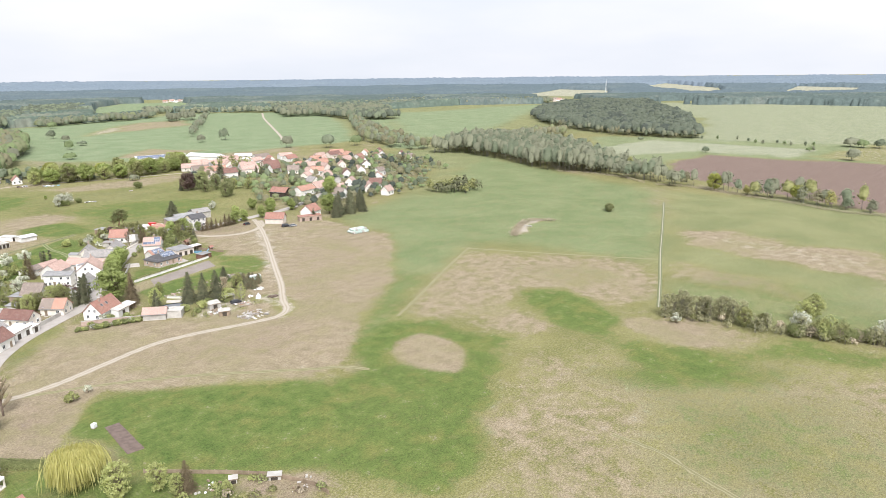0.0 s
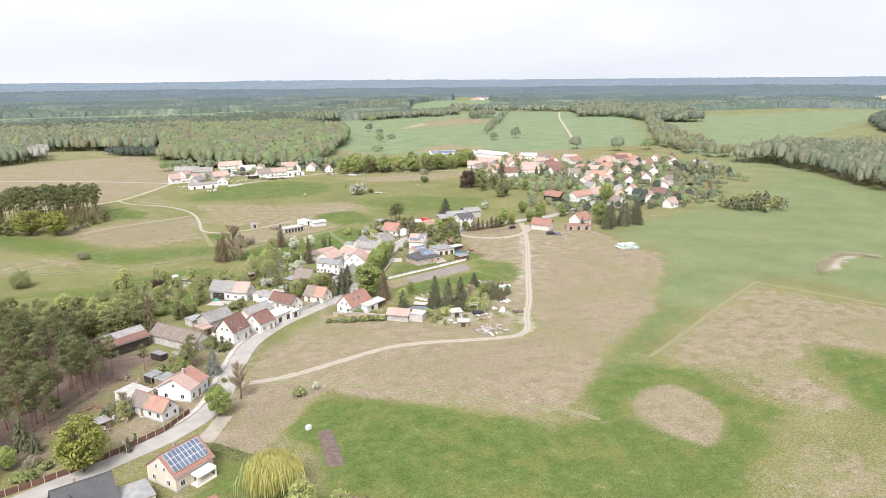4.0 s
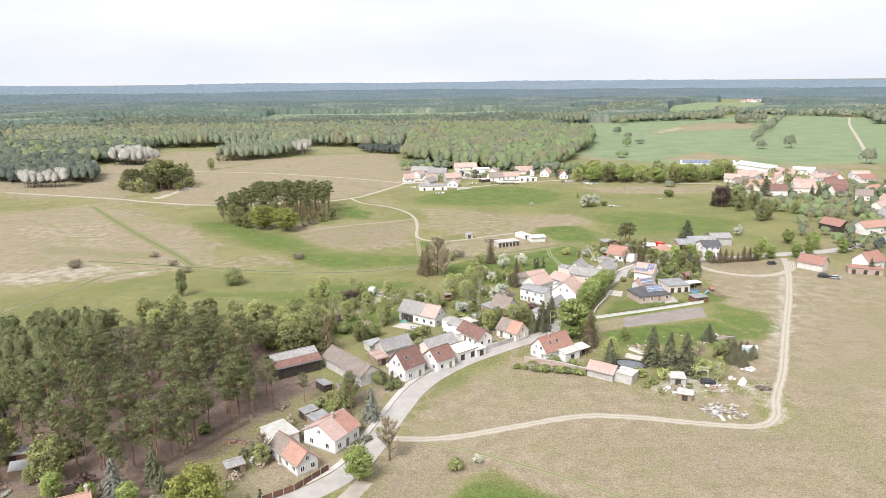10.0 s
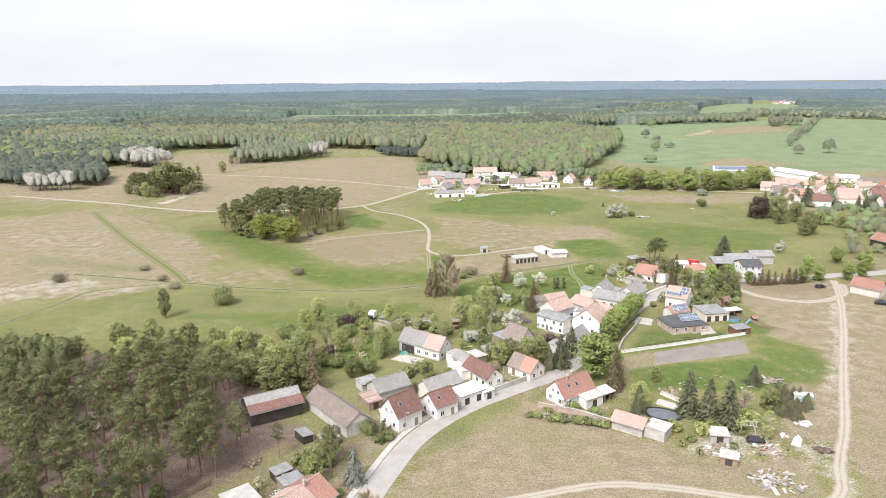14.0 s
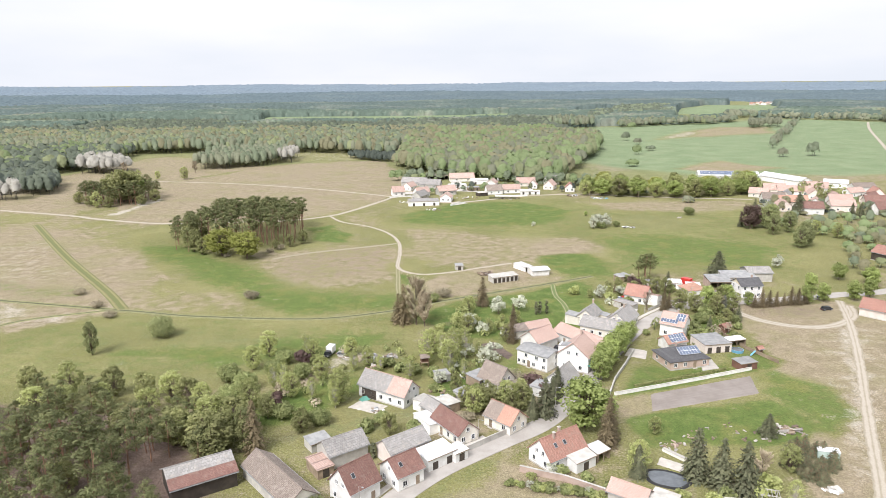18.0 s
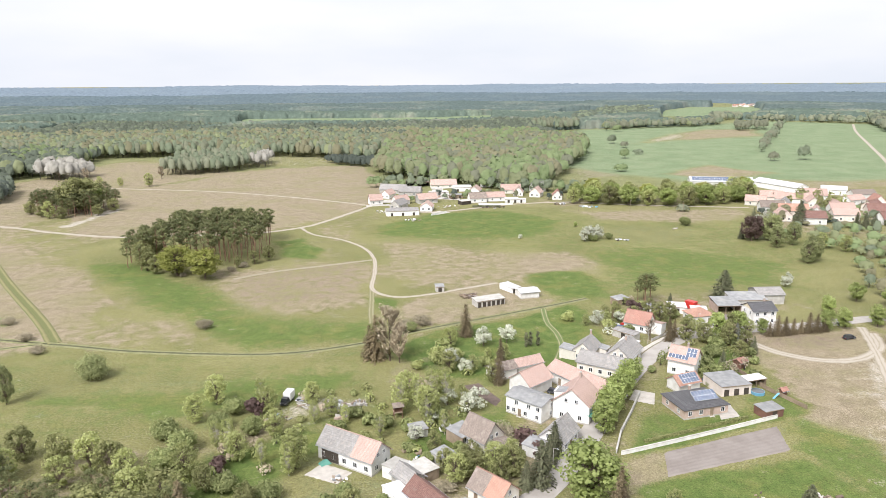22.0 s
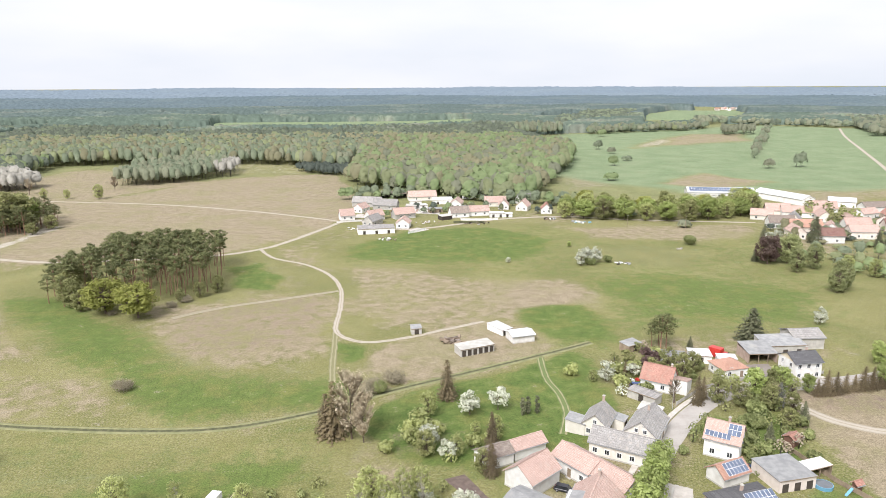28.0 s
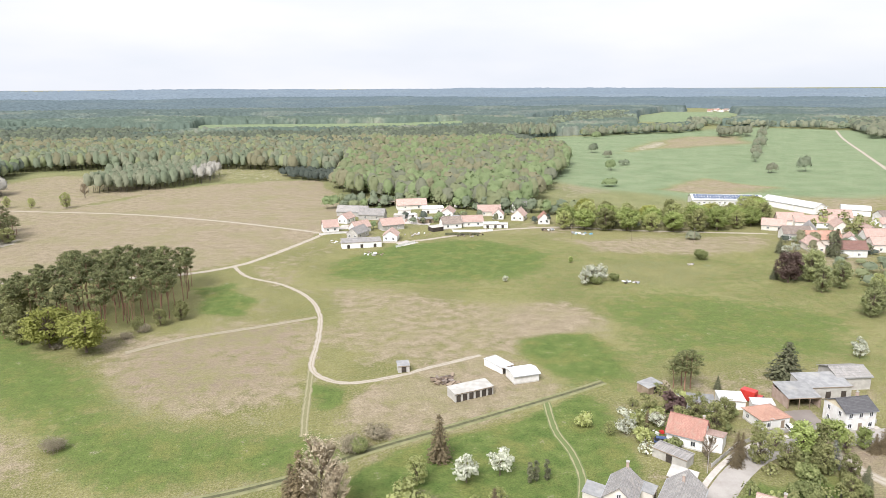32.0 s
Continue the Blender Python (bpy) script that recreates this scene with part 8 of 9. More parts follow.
fence("board_fence", [(-66, 94), (-52, 98.6), (-42, 103.6), (-32, 110), (-25.5, 117.6)], 1.5, 2.4, STONE, REDWOOD, "dark brown board fence with pale concrete posts")
hedge("hedge", [(-84, 84.5), (-74, 90), (-66, 93.4)], 1.3, 1.0, L_BUSH, "trimmed green hedge along the road")
hedge("hedge", [(-22.5, 97), (-19, 93), (-12.5, 84.5)], 1.6, 1.5, L_BUSH, "trimmed green garden hedge")
hedge("hedge", [(-35, 83), (-33, 78), (-30, 72)], 1.3, 1.0, L_OLIVE, "trimmed hedge between gardens")
hedge("hedge", [(67.2, 217.3), (80, 221.4), (98.5, 227.4)], 0.7, 0.8, L_OLIVE, "low shrub border behind the white wall")
hedge("hedge", [(-20, 127.5), (-17, 131)], 1.2, 1.6, L_SPRUCE, "dark clipped hedge by the white house")
hedge("hedge", [(98, 252.5), (101, 262), (106, 272)], 1.8, 1.4, L_BUSH, "green garden hedge beside the solar house")
hedge("hedge", [(86, 251), (92, 249.4)], 1.3, 1.2, L_BUSH, "trimmed hedge below the solar house")
hedge("hedge", [(112, 262), (117, 270), (121, 276)], 1.6, 1.4, L_OLIVE, "loose hedge beside the sandy loop")
hedge("hedge", [(44, 237), (50, 240)], 1.0, 0.9, L_BUSH, "low hedge before the white house")
hedge("hedge", [(-14, 86.5), (-20, 92), (-24, 98)], 1.5, 1.5, L_BUSH, "dark clipped hedge along the brown field")
wall_line("garden_wall", [(60, 212.2), (75, 216.8), (90, 221.6), (106, 227)], 0.9, 0.35, WHITE, "low white garden wall beside the soil plot")
wall_line("garden_wall", [(59, 213), (63, 222), (69.5, 233), (75, 243)], 1.0, 0.3, STONE, "grey garden wall along the road")
wall_line("stone_wall", [(28, 175.5), (33, 173), (37.1, 171.2), (44.7, 165.6)], 1.5, 0.35, BRICK, "old pinkish brick wall beside the pasture")
wall_line("house_wall", [(-20.5, 123), (-17.2, 131.5)], 0.9, 0.25, WHITE, "low white wall in front of the house")
wall_line("yard_wall", [(17, 184.8), (22.4, 188.8), (28, 192.8)], 1.5, 0.2, GREYW, "grey panel wall along the footpath")
fence("garden_fence", [(-14.4, 157.6), (-10.4, 165.2), (-5, 172), (2, 178)], 1.2, 2.2, STONE, WOOD, "garden fence with stone posts by the road")
fence("garden_fence", [(116.5, 231), (112, 243), (110, 256)], 1.2, 2.4, WOOD, WOOD, "weathered wooden garden fence")
fence("garden_fence", [(93, 282.4), (104, 291), (116, 295.6), (128, 296.6), (146, 298)], 1.1, 2.2, STONE, GREYW, "low garden fence beside the road")
fence("pasture_fence", [(0, 67), (12, 53), (18, 45), (22, 35), (22, 30)], 1.0, 2.6, WOOD, WOOD, "weathered fence at the garden's end", board=0.04)
fence("wood_fence", [(-66, 118), (-58.5, 127.8), (-53, 135), (-48.3, 141.1)], 1.3, 2.6, WOOD, WOOD, "old wooden fence at the edge of the pines", board=0.04)


def bed(name, corners, high, material, label, category="plot", ridges=0, seed=2):
    """A patch of tilled soil, gravel or paving, a little raised, with uneven ridges."""
    rnd = random.Random(seed)
    a, b, c, d = (Vector((*p, 0)) for p in corners)
    nu, nv = 26, max(8, ridges * 2)
    verts, faces = [], []
    for j in range(nv + 1):
        for i in range(nu + 1):
            u, v = i / nu, j / nv
            p = a.lerp(b, u).lerp(d.lerp(c, u), v)
            edge = min(u, 1 - u, v, 1 - v)
            z = -0.05 if edge == 0 else high + rnd.uniform(-0.02, 0.02) + (0.05 if ridges and j % 2 else 0)
            verts.append((p.x + rnd.uniform(-0.1, 0.1), p.y + rnd.uniform(-0.1, 0.1), z))
    for j in range(nv):
        for i in range(nu):
            q = j * (nu + 1) + i
            faces.append((q, q + 1, q + nu + 2, q + nu + 1))
    ob = new(name, mesh_of(name, verts, faces, material))
    return tagged(ob, label, category, kind="structure")


TILLED = plain("tilled_soil", (0.115, 0.082, 0.066), (0.175, 0.130, 0.108), coarse=0.8, fine=6, bump=0.8)
GRAVEL = plain("grey_soil", (0.215, 0.182, 0.158), (0.275, 0.240, 0.212), coarse=0.2, fine=4)
WATER = plain("pond_water", (0.10, 0.11, 0.12), (0.14, 0.15, 0.16), rough=0.08, bump=0.0)
bed("soil_plot", [(67, 202), (101, 211), (104, 223), (70, 212.5)], 0.10, GRAVEL, "long bare plot of grey tilled soil", ridges=8)
bed("vegetable_bed", [(1, 77.5), (5, 77), (6.4, 94.8), (2.8, 95)], 0.12, TILLED, "dark tilled vegetable bed in the grass", ridges=9)
bed("vegetable_bed", [(34, 239), (36, 242.5), (31, 254.5), (26, 253)], 0.12, TILLED, "dark tilled garden bed", ridges=7)
bed("yard", [(-14, 209), (-6, 204.6), (-2.6, 209.6), (-10, 214)], 0.08, PAVE, "concrete yard before the farmhouse", "yard")
bed("yard", [(51, 238), (57, 234), (63, 240), (52, 248)], 0.08, PAVE, "paved farmyard between the houses", "yard")
bed("yard", [(71, 240), (77, 236.4), (80, 244), (75, 247)], 0.08, PAVE, "paved drive beside the bungalow", "yard")
bed("yard", [(91, 226.8), (97, 228.2), (97.6, 236), (93, 234)], 0.08, PAVE, "dark paved terrace of the bungalow", "terrace")
bed("yard", [(126, 296), (132, 296), (134, 308), (126, 308)], 0.05, GRAVEL, "gravelled forecourt by the workshops", "yard")
bed("yard", [(-27, 100), (-19, 114), (-15, 112), (-22, 98)], 0.05, VERGE, "gravel verge at the road bend", "verge")
pond = empty("pond", pose(59.8, 170.6, 0, 0, 0, -28), "round grey garden pond with a black liner edge", "pond")
bm = bmesh.new()
ring = [(math.cos(a) * (4.3 + 0.35 * math.sin(3 * a)), math.sin(a) * (3.3 + 0.3 * math.cos(2 * a))) for a in (6.2832 * i / 30 for i in range(30))]
bm.faces.new([bm.verts.new((x, y, 0.16)) for x, y in ring])
part("water", bm, WATER, pond, "still dark water")
rim = solid([(x * k, y * k, z) for k, z in ((0.97, 0.17), (1.03, 0.34), (1.12, 0.32), (1.2, -0.05)) for x, y in ring], [(30 * q + i, 30 * q + (i + 1) % 30, 30 * q + 30 + (i + 1) % 30, 30 * q + 30 + i) for q in range(3) for i in range(30)])
part("rim", rim, RUBBER, pond, "raised black liner")
bed("sand_bed", [(59.6, 176.6), (64.4, 172.8), (66, 176.4), (61.6, 180)], 0.12, PAVE, "pale sandy bank behind the pond", "sand bank")
wall_line("stone_bench", [(63.3, 182.5), (66.6, 177.8)], 0.7, 0.9, CREAM, "low pale stone wall behind the pond")


# ---- vehicles ----
def car(name, x, y, turn, paint, label, size=(4.3, 1.75, 1.45), van=False, cargo=None, category="car"):
    L, W, H = size
    ob = empty(name, pose(x, y, 0, 0, 0, turn), label, category)
    sill, waist = 0.28, H * (0.58 if not van else 0.55)
    body = boxes((0, 0, sill, L, W, waist - sill, 0, 0.12))
    part("body", body, paint, ob)
    if van:
        front, rear = L / 2 - 0.9, L / 2 - 2.4
    else:
        front, rear = L * 0.22, -L * 0.42
    lean = 0.45
    w1, w2 = W / 2 - 0.06, W / 2 - 0.22
    p = [(front + lean, -w1, waist), (front + lean, w1, waist), (rear - 0.15, w1, waist), (rear - 0.15, -w1, waist), (front, -w2, H), (front, w2, H), (rear + 0.2, w2, H), (rear + 0.2, -w2, H)]
    cab = part("cabin", solid(p, [(0, 1, 5, 4), (1, 2, 6, 5), (2, 3, 7, 6), (3, 0, 4, 7), (0, 3, 2, 1), (4, 5, 6, 7)]), GLASS, ob, "dark car windows")
    part("roof", boxes(((front + rear) / 2 + 0.05, 0, H - 0.01, front - rear - 0.2, 2 * w2, 0.05)), paint, cab)
    if cargo:
        part("cargo_box", boxes((rear / 2 - L / 4 - 0.1, 0, 0.75, L / 2 + rear - 0.15, W + 0.25, H + 0.25, 0, 0.05)), cargo, ob, "white cargo box")
    for u in (-L * 0.31, L * 0.31):
        for v in (-1, 1):
            wheel = bmesh.new()
            bmesh.ops.create_cone(wheel, cap_ends=True, segments=14, radius1=0.32, radius2=0.32, depth=0.22, matrix=pose(u, v * (W / 2 - 0.1), 0.32, 90))
            wh = part("wheel", wheel, RUBBER, ob)
            hub = bmesh.new()
            bmesh.ops.create_cone(hub, cap_ends=True, segments=10, radius1=0.19, radius2=0.15, depth=0.06, matrix=pose(u, v * (W / 2 + 0.02), 0.32, -90 * v))
            part("rim", hub, SILVER, wh)
    for v in (-0.32, 0.32):
        part("headlight", boxes((L / 2, v * W, waist - 0.28, 0.08, 0.3, 0.16)), PAINT, ob)
        part("tail_light", boxes((-L / 2, v * W, waist - 0.28, 0.06, 0.24, 0.2)), RED, ob)
    return ob


car("box_truck", -23, 246, -106, BLACKP, "small truck with a dark cab and white box", (5.6, 1.95, 1.95), van=True, cargo=PAINT, category="truck")
car("car", -66.5, 92.5, 110, BLACKP, "dark car parked before the orange-roofed house")
car("car", -32.5, 76.0, 160, BLACKP, "dark blue car parked in a drive")
car("car", -28.0, 73.5, 165, BLUE, "dark car parked beside the red roof")
car("car", 98.6, 250.6, 10, BLUE, "blue car parked beside the bungalow")
car("car", 51.6, 245.6, -30, BLACKP, "black car parked in the farmyard")
car("car", 45.6, 241.2, -28, BLACKP, "dark car parked behind the white house")
car("car", 86.6, 294.6, -20, BLUE, "dark blue car beside the red-roofed house")
car("car", 20.0, 227.0, 10, PAINT, "white car parked in the garden")
car("car", 172, 257, -20, BLACKP, "dark van parked at the field's edge", (5.0, 1.9, 1.9))
car("car", 175.5, 254.6, -15, SILVER, "silver car parked at the field's edge")
car("car", 160.5, 279.5, 10, BLACKP, "dark car on the sandy lane")
car("car", 166, 292, 5, SILVER, "grey car beside the village road")
car("car", -40.5, 124.0, 40, SILVER, "silver car half hidden in the yard")
car("car", 77.4, 156, -10, BLACKP, "old dark car in the storage yard")
car("car", 121.6, 297.0, 80, PAINT, "white car parked before the bungalow")
car("truck", 121.0, 313.4, -52, RED, "red truck parked between the sheds", (6.5, 2.3, 2.3), van=True, cargo=RED, category="truck")


# ---- small things in yards and meadows ----
def heap(name, x, y, count, spread_, size, material, label, category="heap", seed=1, flat=0.5, long=1.0):
    """A loose pile of separate pieces, each a broken block."""
    rnd = random.Random(seed)
    ob = empty(name, pose(x, y, 0), label, category)
    for i in range(count):
        d, a = spread_ * rnd.random() ** 0.7, rnd.uniform(0, 6.283)
        s = size * rnd.uniform(0.45, 1.3)
        bm = bmesh.new()
        box(bm, 0, 0, 0, s * long * rnd.uniform(0.7, 1.4), s * rnd.uniform(0.4, 0.9), s * flat * rnd.uniform(0.4, 1.1))
        for v in bm.verts:
            v.co += Vector((rnd.uniform(-0.12, 0.12), rnd.uniform(-0.12, 0.12), rnd.uniform(-0.08, 0.08))) * s
        bm.transform(pose(math.cos(a) * d, math.sin(a) * d * 0.75, max(0.0, 0.55 * (1 - d / spread_)) * size * rnd.random(), rnd.uniform(-14, 14), rnd.uniform(-14, 14), rnd.uniform(0, 360)))
        part("piece", bm, material if isinstance(material, bpy.types.Material) else material[i % len(material)], ob)
    return ob


heap("rubble_heap", 74.3, 139.5, 84, 6.0, 0.85, (RUBBLE, STONE, RUBBLE, GREYW, WOOD), "heap of broken concrete slabs and rubble", "rubble", 3, 0.35, 1.6)
heap("rubble_heap", 68.0, 152.0, 50, 4.6, 0.7, (RUBBLE, WOOD, STONE, PAINT, WOOD, GREYW), "scattered building scrap and boards", "scrap", 4, 0.5, 1.5)
heap("scrap_heap", 79.0, 152.5, 44, 4.6, 0.65, (RUBBLE, WOOD, T_ORANGE, PAINT, DARKWOOD, WOOD), "scattered scrap, tiles and boards", "scrap", 5, 0.4, 2.0)
heap("wood_pile", 98.5, 190.0, 30, 4.0, 0.9, (WOOD, RUBBLE, BARK), "pile of brushwood and rubble", "wood pile", 6, 0.5, 2.4)
heap("sack_pile", 93.0, 164.5, 9, 1.8, 1.0, (PAINT, STONE), "white sacks lying on the dry grass", "sacks", 7, 0.5, 1.3)
heap("earth_heap", 91.5, 151.5, 12, 2.2, 1.2, (TILLED, BARK), "low heap of brown earth", "earth heap", 8, 0.3)
heap("stone_heap", 66.0, 184.5, 22, 3.0, 0.65, (RUBBLE, WOOD, BRICK), "pale stones and pallets in the garden", "stone heap", 9, 0.5, 1.5)
heap("scrap_heap", -8.0, 242.6, 44, 3.4, 0.75, (RUBBLE, SILVER, WOOD, STONE, RUBBLE, PAINT), "scrap metal and boxes in the meadow", "scrap", 10, 0.8)
heap("scrap_heap", -3.0, 243.2, 26, 2.4, 0.75, (SILVER, RUBBLE, WOOD, GREYW), "pale scrap machine parts in the meadow", "scrap", 11, 1.0)
heap("scrap_heap", -24.0, 236.0, 26, 3.2, 0.9, (SILVER, GREYW, BLUEP, WOOD, SILVER), "blue and grey scrap beside a bush", "scrap", 12, 0.6, 2.0)
heap("pallet_pile", -7.0, 235.0, 18, 2.0, 1.0, (BRICK, WOOD, RUBBLE), "stacked bricks and pallets", "pallets", 13, 0.8)
heap("wood_pile", -18.5, 243.2, 6, 2.2, 0.7, (STONE, PAINT, WOOD), "long white boards on the ground", "boards", 14, 0.2, 5.0)
heap("scrap_heap", -6.0, 206.5, 12, 2.0, 0.7, (PAINT, SILVER, WOOD), "white clutter on the concrete yard", "clutter", 15, 0.8)
heap("dung_heap", 37.5, 337.5, 26, 4.2, 1.4, (BARK, WOOD, T_BROWN), "brown heap of old timber beside the stable", "timber heap", 16, 0.4, 2.2)
heap("boulders", 262, 150, 8, 4.0, 0.9, (STONE,), "pale stones in the sandy hollow", "stones", 17, 0.5)
heap("farm_clutter", 18, 500, 16, 7.0, 1.2, (PAINT, STONE, WOOD), "white clutter in front of the hamlet", "clutter", 18, 0.6)
heap("farm_clutter", 38, 590, 26, 9.0, 1.3, (PAINT, STONE, WOOD, GREYW, T_PALE), "boards, tanks and crates in a hamlet yard", "clutter", 51, 0.7)
heap("farm_clutter", 44, 545, 22, 8.0, 1.1, (WOOD, STONE, RUBBLE, PAINT), "stacked stones and boards before the hamlet", "clutter", 52, 0.6)
heap("farm_clutter", 74, 541, 30, 9.0, 1.0, (DARKWOOD, WOOD, STONE, RUBBLE, BARK), "firewood and brush along the hamlet meadow", "firewood", 53, 0.8)
heap("farm_clutter", -2, 532, 16, 7.0, 1.1, (PAINT, STONE, RUBBLE), "pale stones scattered beside the hamlet", "stones", 54, 0.4)
heap("farm_clutter", 124, 547, 16, 5.0, 1.4, (DARKWOOD, SILVER, PAINT, WOOD), "farm machines parked beside the road", "farm machines", 55, 0.8)
heap("meadow_clutter", 132, 432, 18, 4.0, 1.1, (DARKWOOD, SILVER, PAINT, WOOD), "dark scrap and crates beside the blossoming trees", "scrap", 56, 0.6)
heap("sand_heap", 172, 458, 10, 2.4, 1.2, (PAVE, RUBBLE), "small heap of sand and stones in the meadow", "sand heap", 57, 0.5)
wall_line("garden_wall", [(66, 551), (78, 549), (90, 550)], 1.3, 0.3, WHITE, "white garden wall in front of the hamlet")
wall_line("garden_wall", [(66, 557), (66, 551)], 1.3, 0.3, WHITE, "white garden wall beside a yard")
wall_line("garden_wall", [(30, 514), (41, 524)], 1.1, 0.3, WHITE, "white wall round a terrace")
wall_line("garden_wall", [(-14, 552), (4, 556)], 1.0, 0.25, WHITE, "low white wall by the farm track")
bed("yard", [(34, 516), (44, 524), (36, 532), (30, 524)], 0.08, PAVE, "pale paved terrace before the white house", "terrace")
bed("yard", [(30, 580), (54, 572), (58, 598), (32, 610)], 0.05, PAVE, "pale dusty yard between the farm sheds", "yard")
bed("yard", [(-4, 566), (10, 566), (10, 582), (-2, 582)], 0.05, PAVE, "pale paved yard between white houses", "yard")
hedge("hedge", [(60, 542), (80, 540)], 1.4, 1.4, L_SPRUCE, "dark hedge below the hamlet wall")
heap("farm_clutter", 140, 536, 12, 7.0, 1.2, (PAINT, BLUEP, SILVER), "things standing beside the hamlet", "clutter", 19, 0.7)
heap("garden_clutter", 12, 216, 14, 6, 0.8, (PAINT, WOOD, BLUEP), "garden things scattered on the grass", "clutter", 20, 0.7)
heap("garden_clutter", -12, 176, 12, 5, 0.8, (WOOD, PAINT, RUBBLE), "boards and tubs in the yard", "clutter", 21, 0.7)
heap("garden_clutter", -42, 124, 12, 5, 0.9, (WOOD, RUBBLE, STONE), "boards and tubs in the dusty yard", "clutter", 22, 0.6)
heap("garden_clutter", 90, 300, 12, 5, 0.8, (WOOD, PAINT, RED), "garden things beside the hedge", "clutter", 23, 0.7)
heap("garden_clutter", -88, 118, 10, 9, 1.0, (WOOD, RUBBLE, T_ORANGE, PAINT), "boards and garden things under the pines", "clutter", 24, 0.6)

bale = empty("bale_stack", pose(190, 214, 0, 0, 0, -6), "stacked bales wrapped in white and pale green", "bale stack")
for k in range(2):
    for i in range(7 - k):
        for j in range(4 - k):
            bm = bmesh.new()
            bmesh.ops.create_cone(bm, cap_ends=True, segments=16, radius1=0.70, radius2=0.66, depth=1.4, matrix=pose(-4.5 + 1.5 * i + 0.75 * k, -2.4 + 1.6 * j + 0.8 * k, 0.68 + 1.2 * k, 90))
            part("bale", bm, TARP if (3 * i + j + k) % 4 else STONE, bale)
wb = empty("white_tank", pose(1.0, 96.4, 0, 0, 0, 30), "white plastic water tank in a cage", "water tank")
part("tank", boxes((0, 0, 0.15, 1.2, 1.0, 1.1, 0, 0.06)), PAINT, wb)
part("pallet", boxes((0, 0, 0, 1.25, 1.05, 0.15)), WOOD, wb)
cont = empty("container", pose(100, 177.5, 0, 0, 0, -18), "white and pale blue storage box on the grass", "container")
part("body", boxes((0, 0, 0.1, 4.6, 2.2, 1.9, 0, 0.05)), TARP, cont)
part("lid", boxes((0, 0, 2.0, 4.8, 2.4, 0.12)), PAINT, cont)
tarp = empty("covered_boat", pose(87.2, 155.6, 0, 0, 0, 55), "boat under a white sheet", "covered boat")
part("sheet", solid([(-2, -1, 0.1), (2, -1, 0.1), (2, 1, 0.1), (-2, 1, 0.1), (-1.8, 0, 1.3), (1.5, 0, 1.5)], [(0, 1, 5, 4), (2, 3, 4, 5), (1, 2, 5), (3, 0, 4), (0, 3, 2, 1)]), PAINT, tarp)
part("hull", boxes((-0.1, 0, 0, 3.4, 1.5, 0.3)), GREYW, tarp)
shed("shed", 69, 157.6, 4.6, 4.4, -10, 2.1, 2.4, GREYW, STONE, "small yard shed with a pale roof")
shed("shed", 67.4, 147.4, 4.2, 3.6, -25, 1.9, 2.1, WOOD, STONE, "low shed with a pale roof among scrap")
perg = empty("pergola", pose(77.7, 160.9, 0, 0, 0, -20), "open pale wooden pergola frame in the yard", "pergola")
for u in (-1.6, 1.6):
    for v in (-1.2, 1.2):
        part("post", boxes((u, v, -0.1, 0.14, 0.14, 2.4)), STONE, perg)
for k in range(6):
    part("beam", boxes((-1.8 + 0.72 * k, 0, 2.3, 0.1, 2.9, 0.12)), STONE, perg)
for v in (-1.2, 1.2):
    part("rail", boxes((0, v, 2.42, 3.9, 0.12, 0.12)), STONE, perg)
heap("tarp_heap", 85.2, 158.6, 8, 1.5, 0.9, (T_ORANGE, PAINT, T_PALE), "orange sheets and bags in the yard", "sheets", 31, 0.5, 1.3)
heap("stone_strip", 84.0, 188.3, 20, 9.0, 0.6, (RUBBLE, BARK, WOOD), "low strip of stones and brushwood", "stone heap", 32, 0.5, 1.6)
heap("stone_strip", 72.0, 187.2, 16, 6.0, 0.6, (RUBBLE, BRICK, WOOD, BARK), "low strip of stones and old bricks", "stone heap", 33, 0.5, 1.6)
tower = empty("pigeon_loft", pose(7.4, 235.2, 0, 0, 0, 12), "red wooden lookout hut on posts", "hut")
for u in (-1, 1):
    for v in (-0.9, 0.9):
        part("post", boxes((u, v, -0.2, 0.16, 0.16, 3.2)), REDWOOD, tower)
part("floor", boxes((0, 0, 1.6, 2.4, 2.2, 0.14)), WOOD, tower)
part("cabin", boxes((0, 0.2, 1.74, 2.0, 1.5, 1.5)), REDWOOD, tower)
part("roof", slab((-1.5, -1.4, 3.3), (1.5, -1.4, 3.3), (1.5, 0, 4.2), (-1.5, 0, 4.2), 0.1), T_BROWN, tower)
part("roof", slab((-1.5, 1.4, 3.3), (1.5, 1.4, 3.3), (1.5, 0, 4.2), (-1.5, 0, 4.2), 0.1), T_BROWN, tower)
shed("garden_shed", 12.4, 225.4, 4.4, 4.0, 20, 2.2, 2.5, STONE, FELT, "pale garden shed beneath a fruit tree")
shed("garden_shed", 11.2, 49, 2.0, 1.5, -30, 1.2, 1.5, STONE, STONE, "small white garden shed by the fence")
shed("garden_shed", 18, 43.6, 3.2, 1.8, -42, 1.1, 1.3, GREYW, STONE, "low garden hut with a pale flat roof")
pool = empty("paddling_pool", pose(108.4, 241.4, 0), "round blue garden pool", "pool")
bm = bmesh.new()
bmesh.ops.create_cone(bm, cap_ends=True, segments=28, radius1=1.9, radius2=1.9, depth=0.8, matrix=pose(0, 0, 0.4))
part("wall", bm, BLUEP, pool)
bm = bmesh.new()
bmesh.ops.create_circle(bm, cap_ends=True, segments=28, radius=1.75, matrix=pose(0, 0, 0.81))
part("water", bm, WATER, pool, "still blue water")
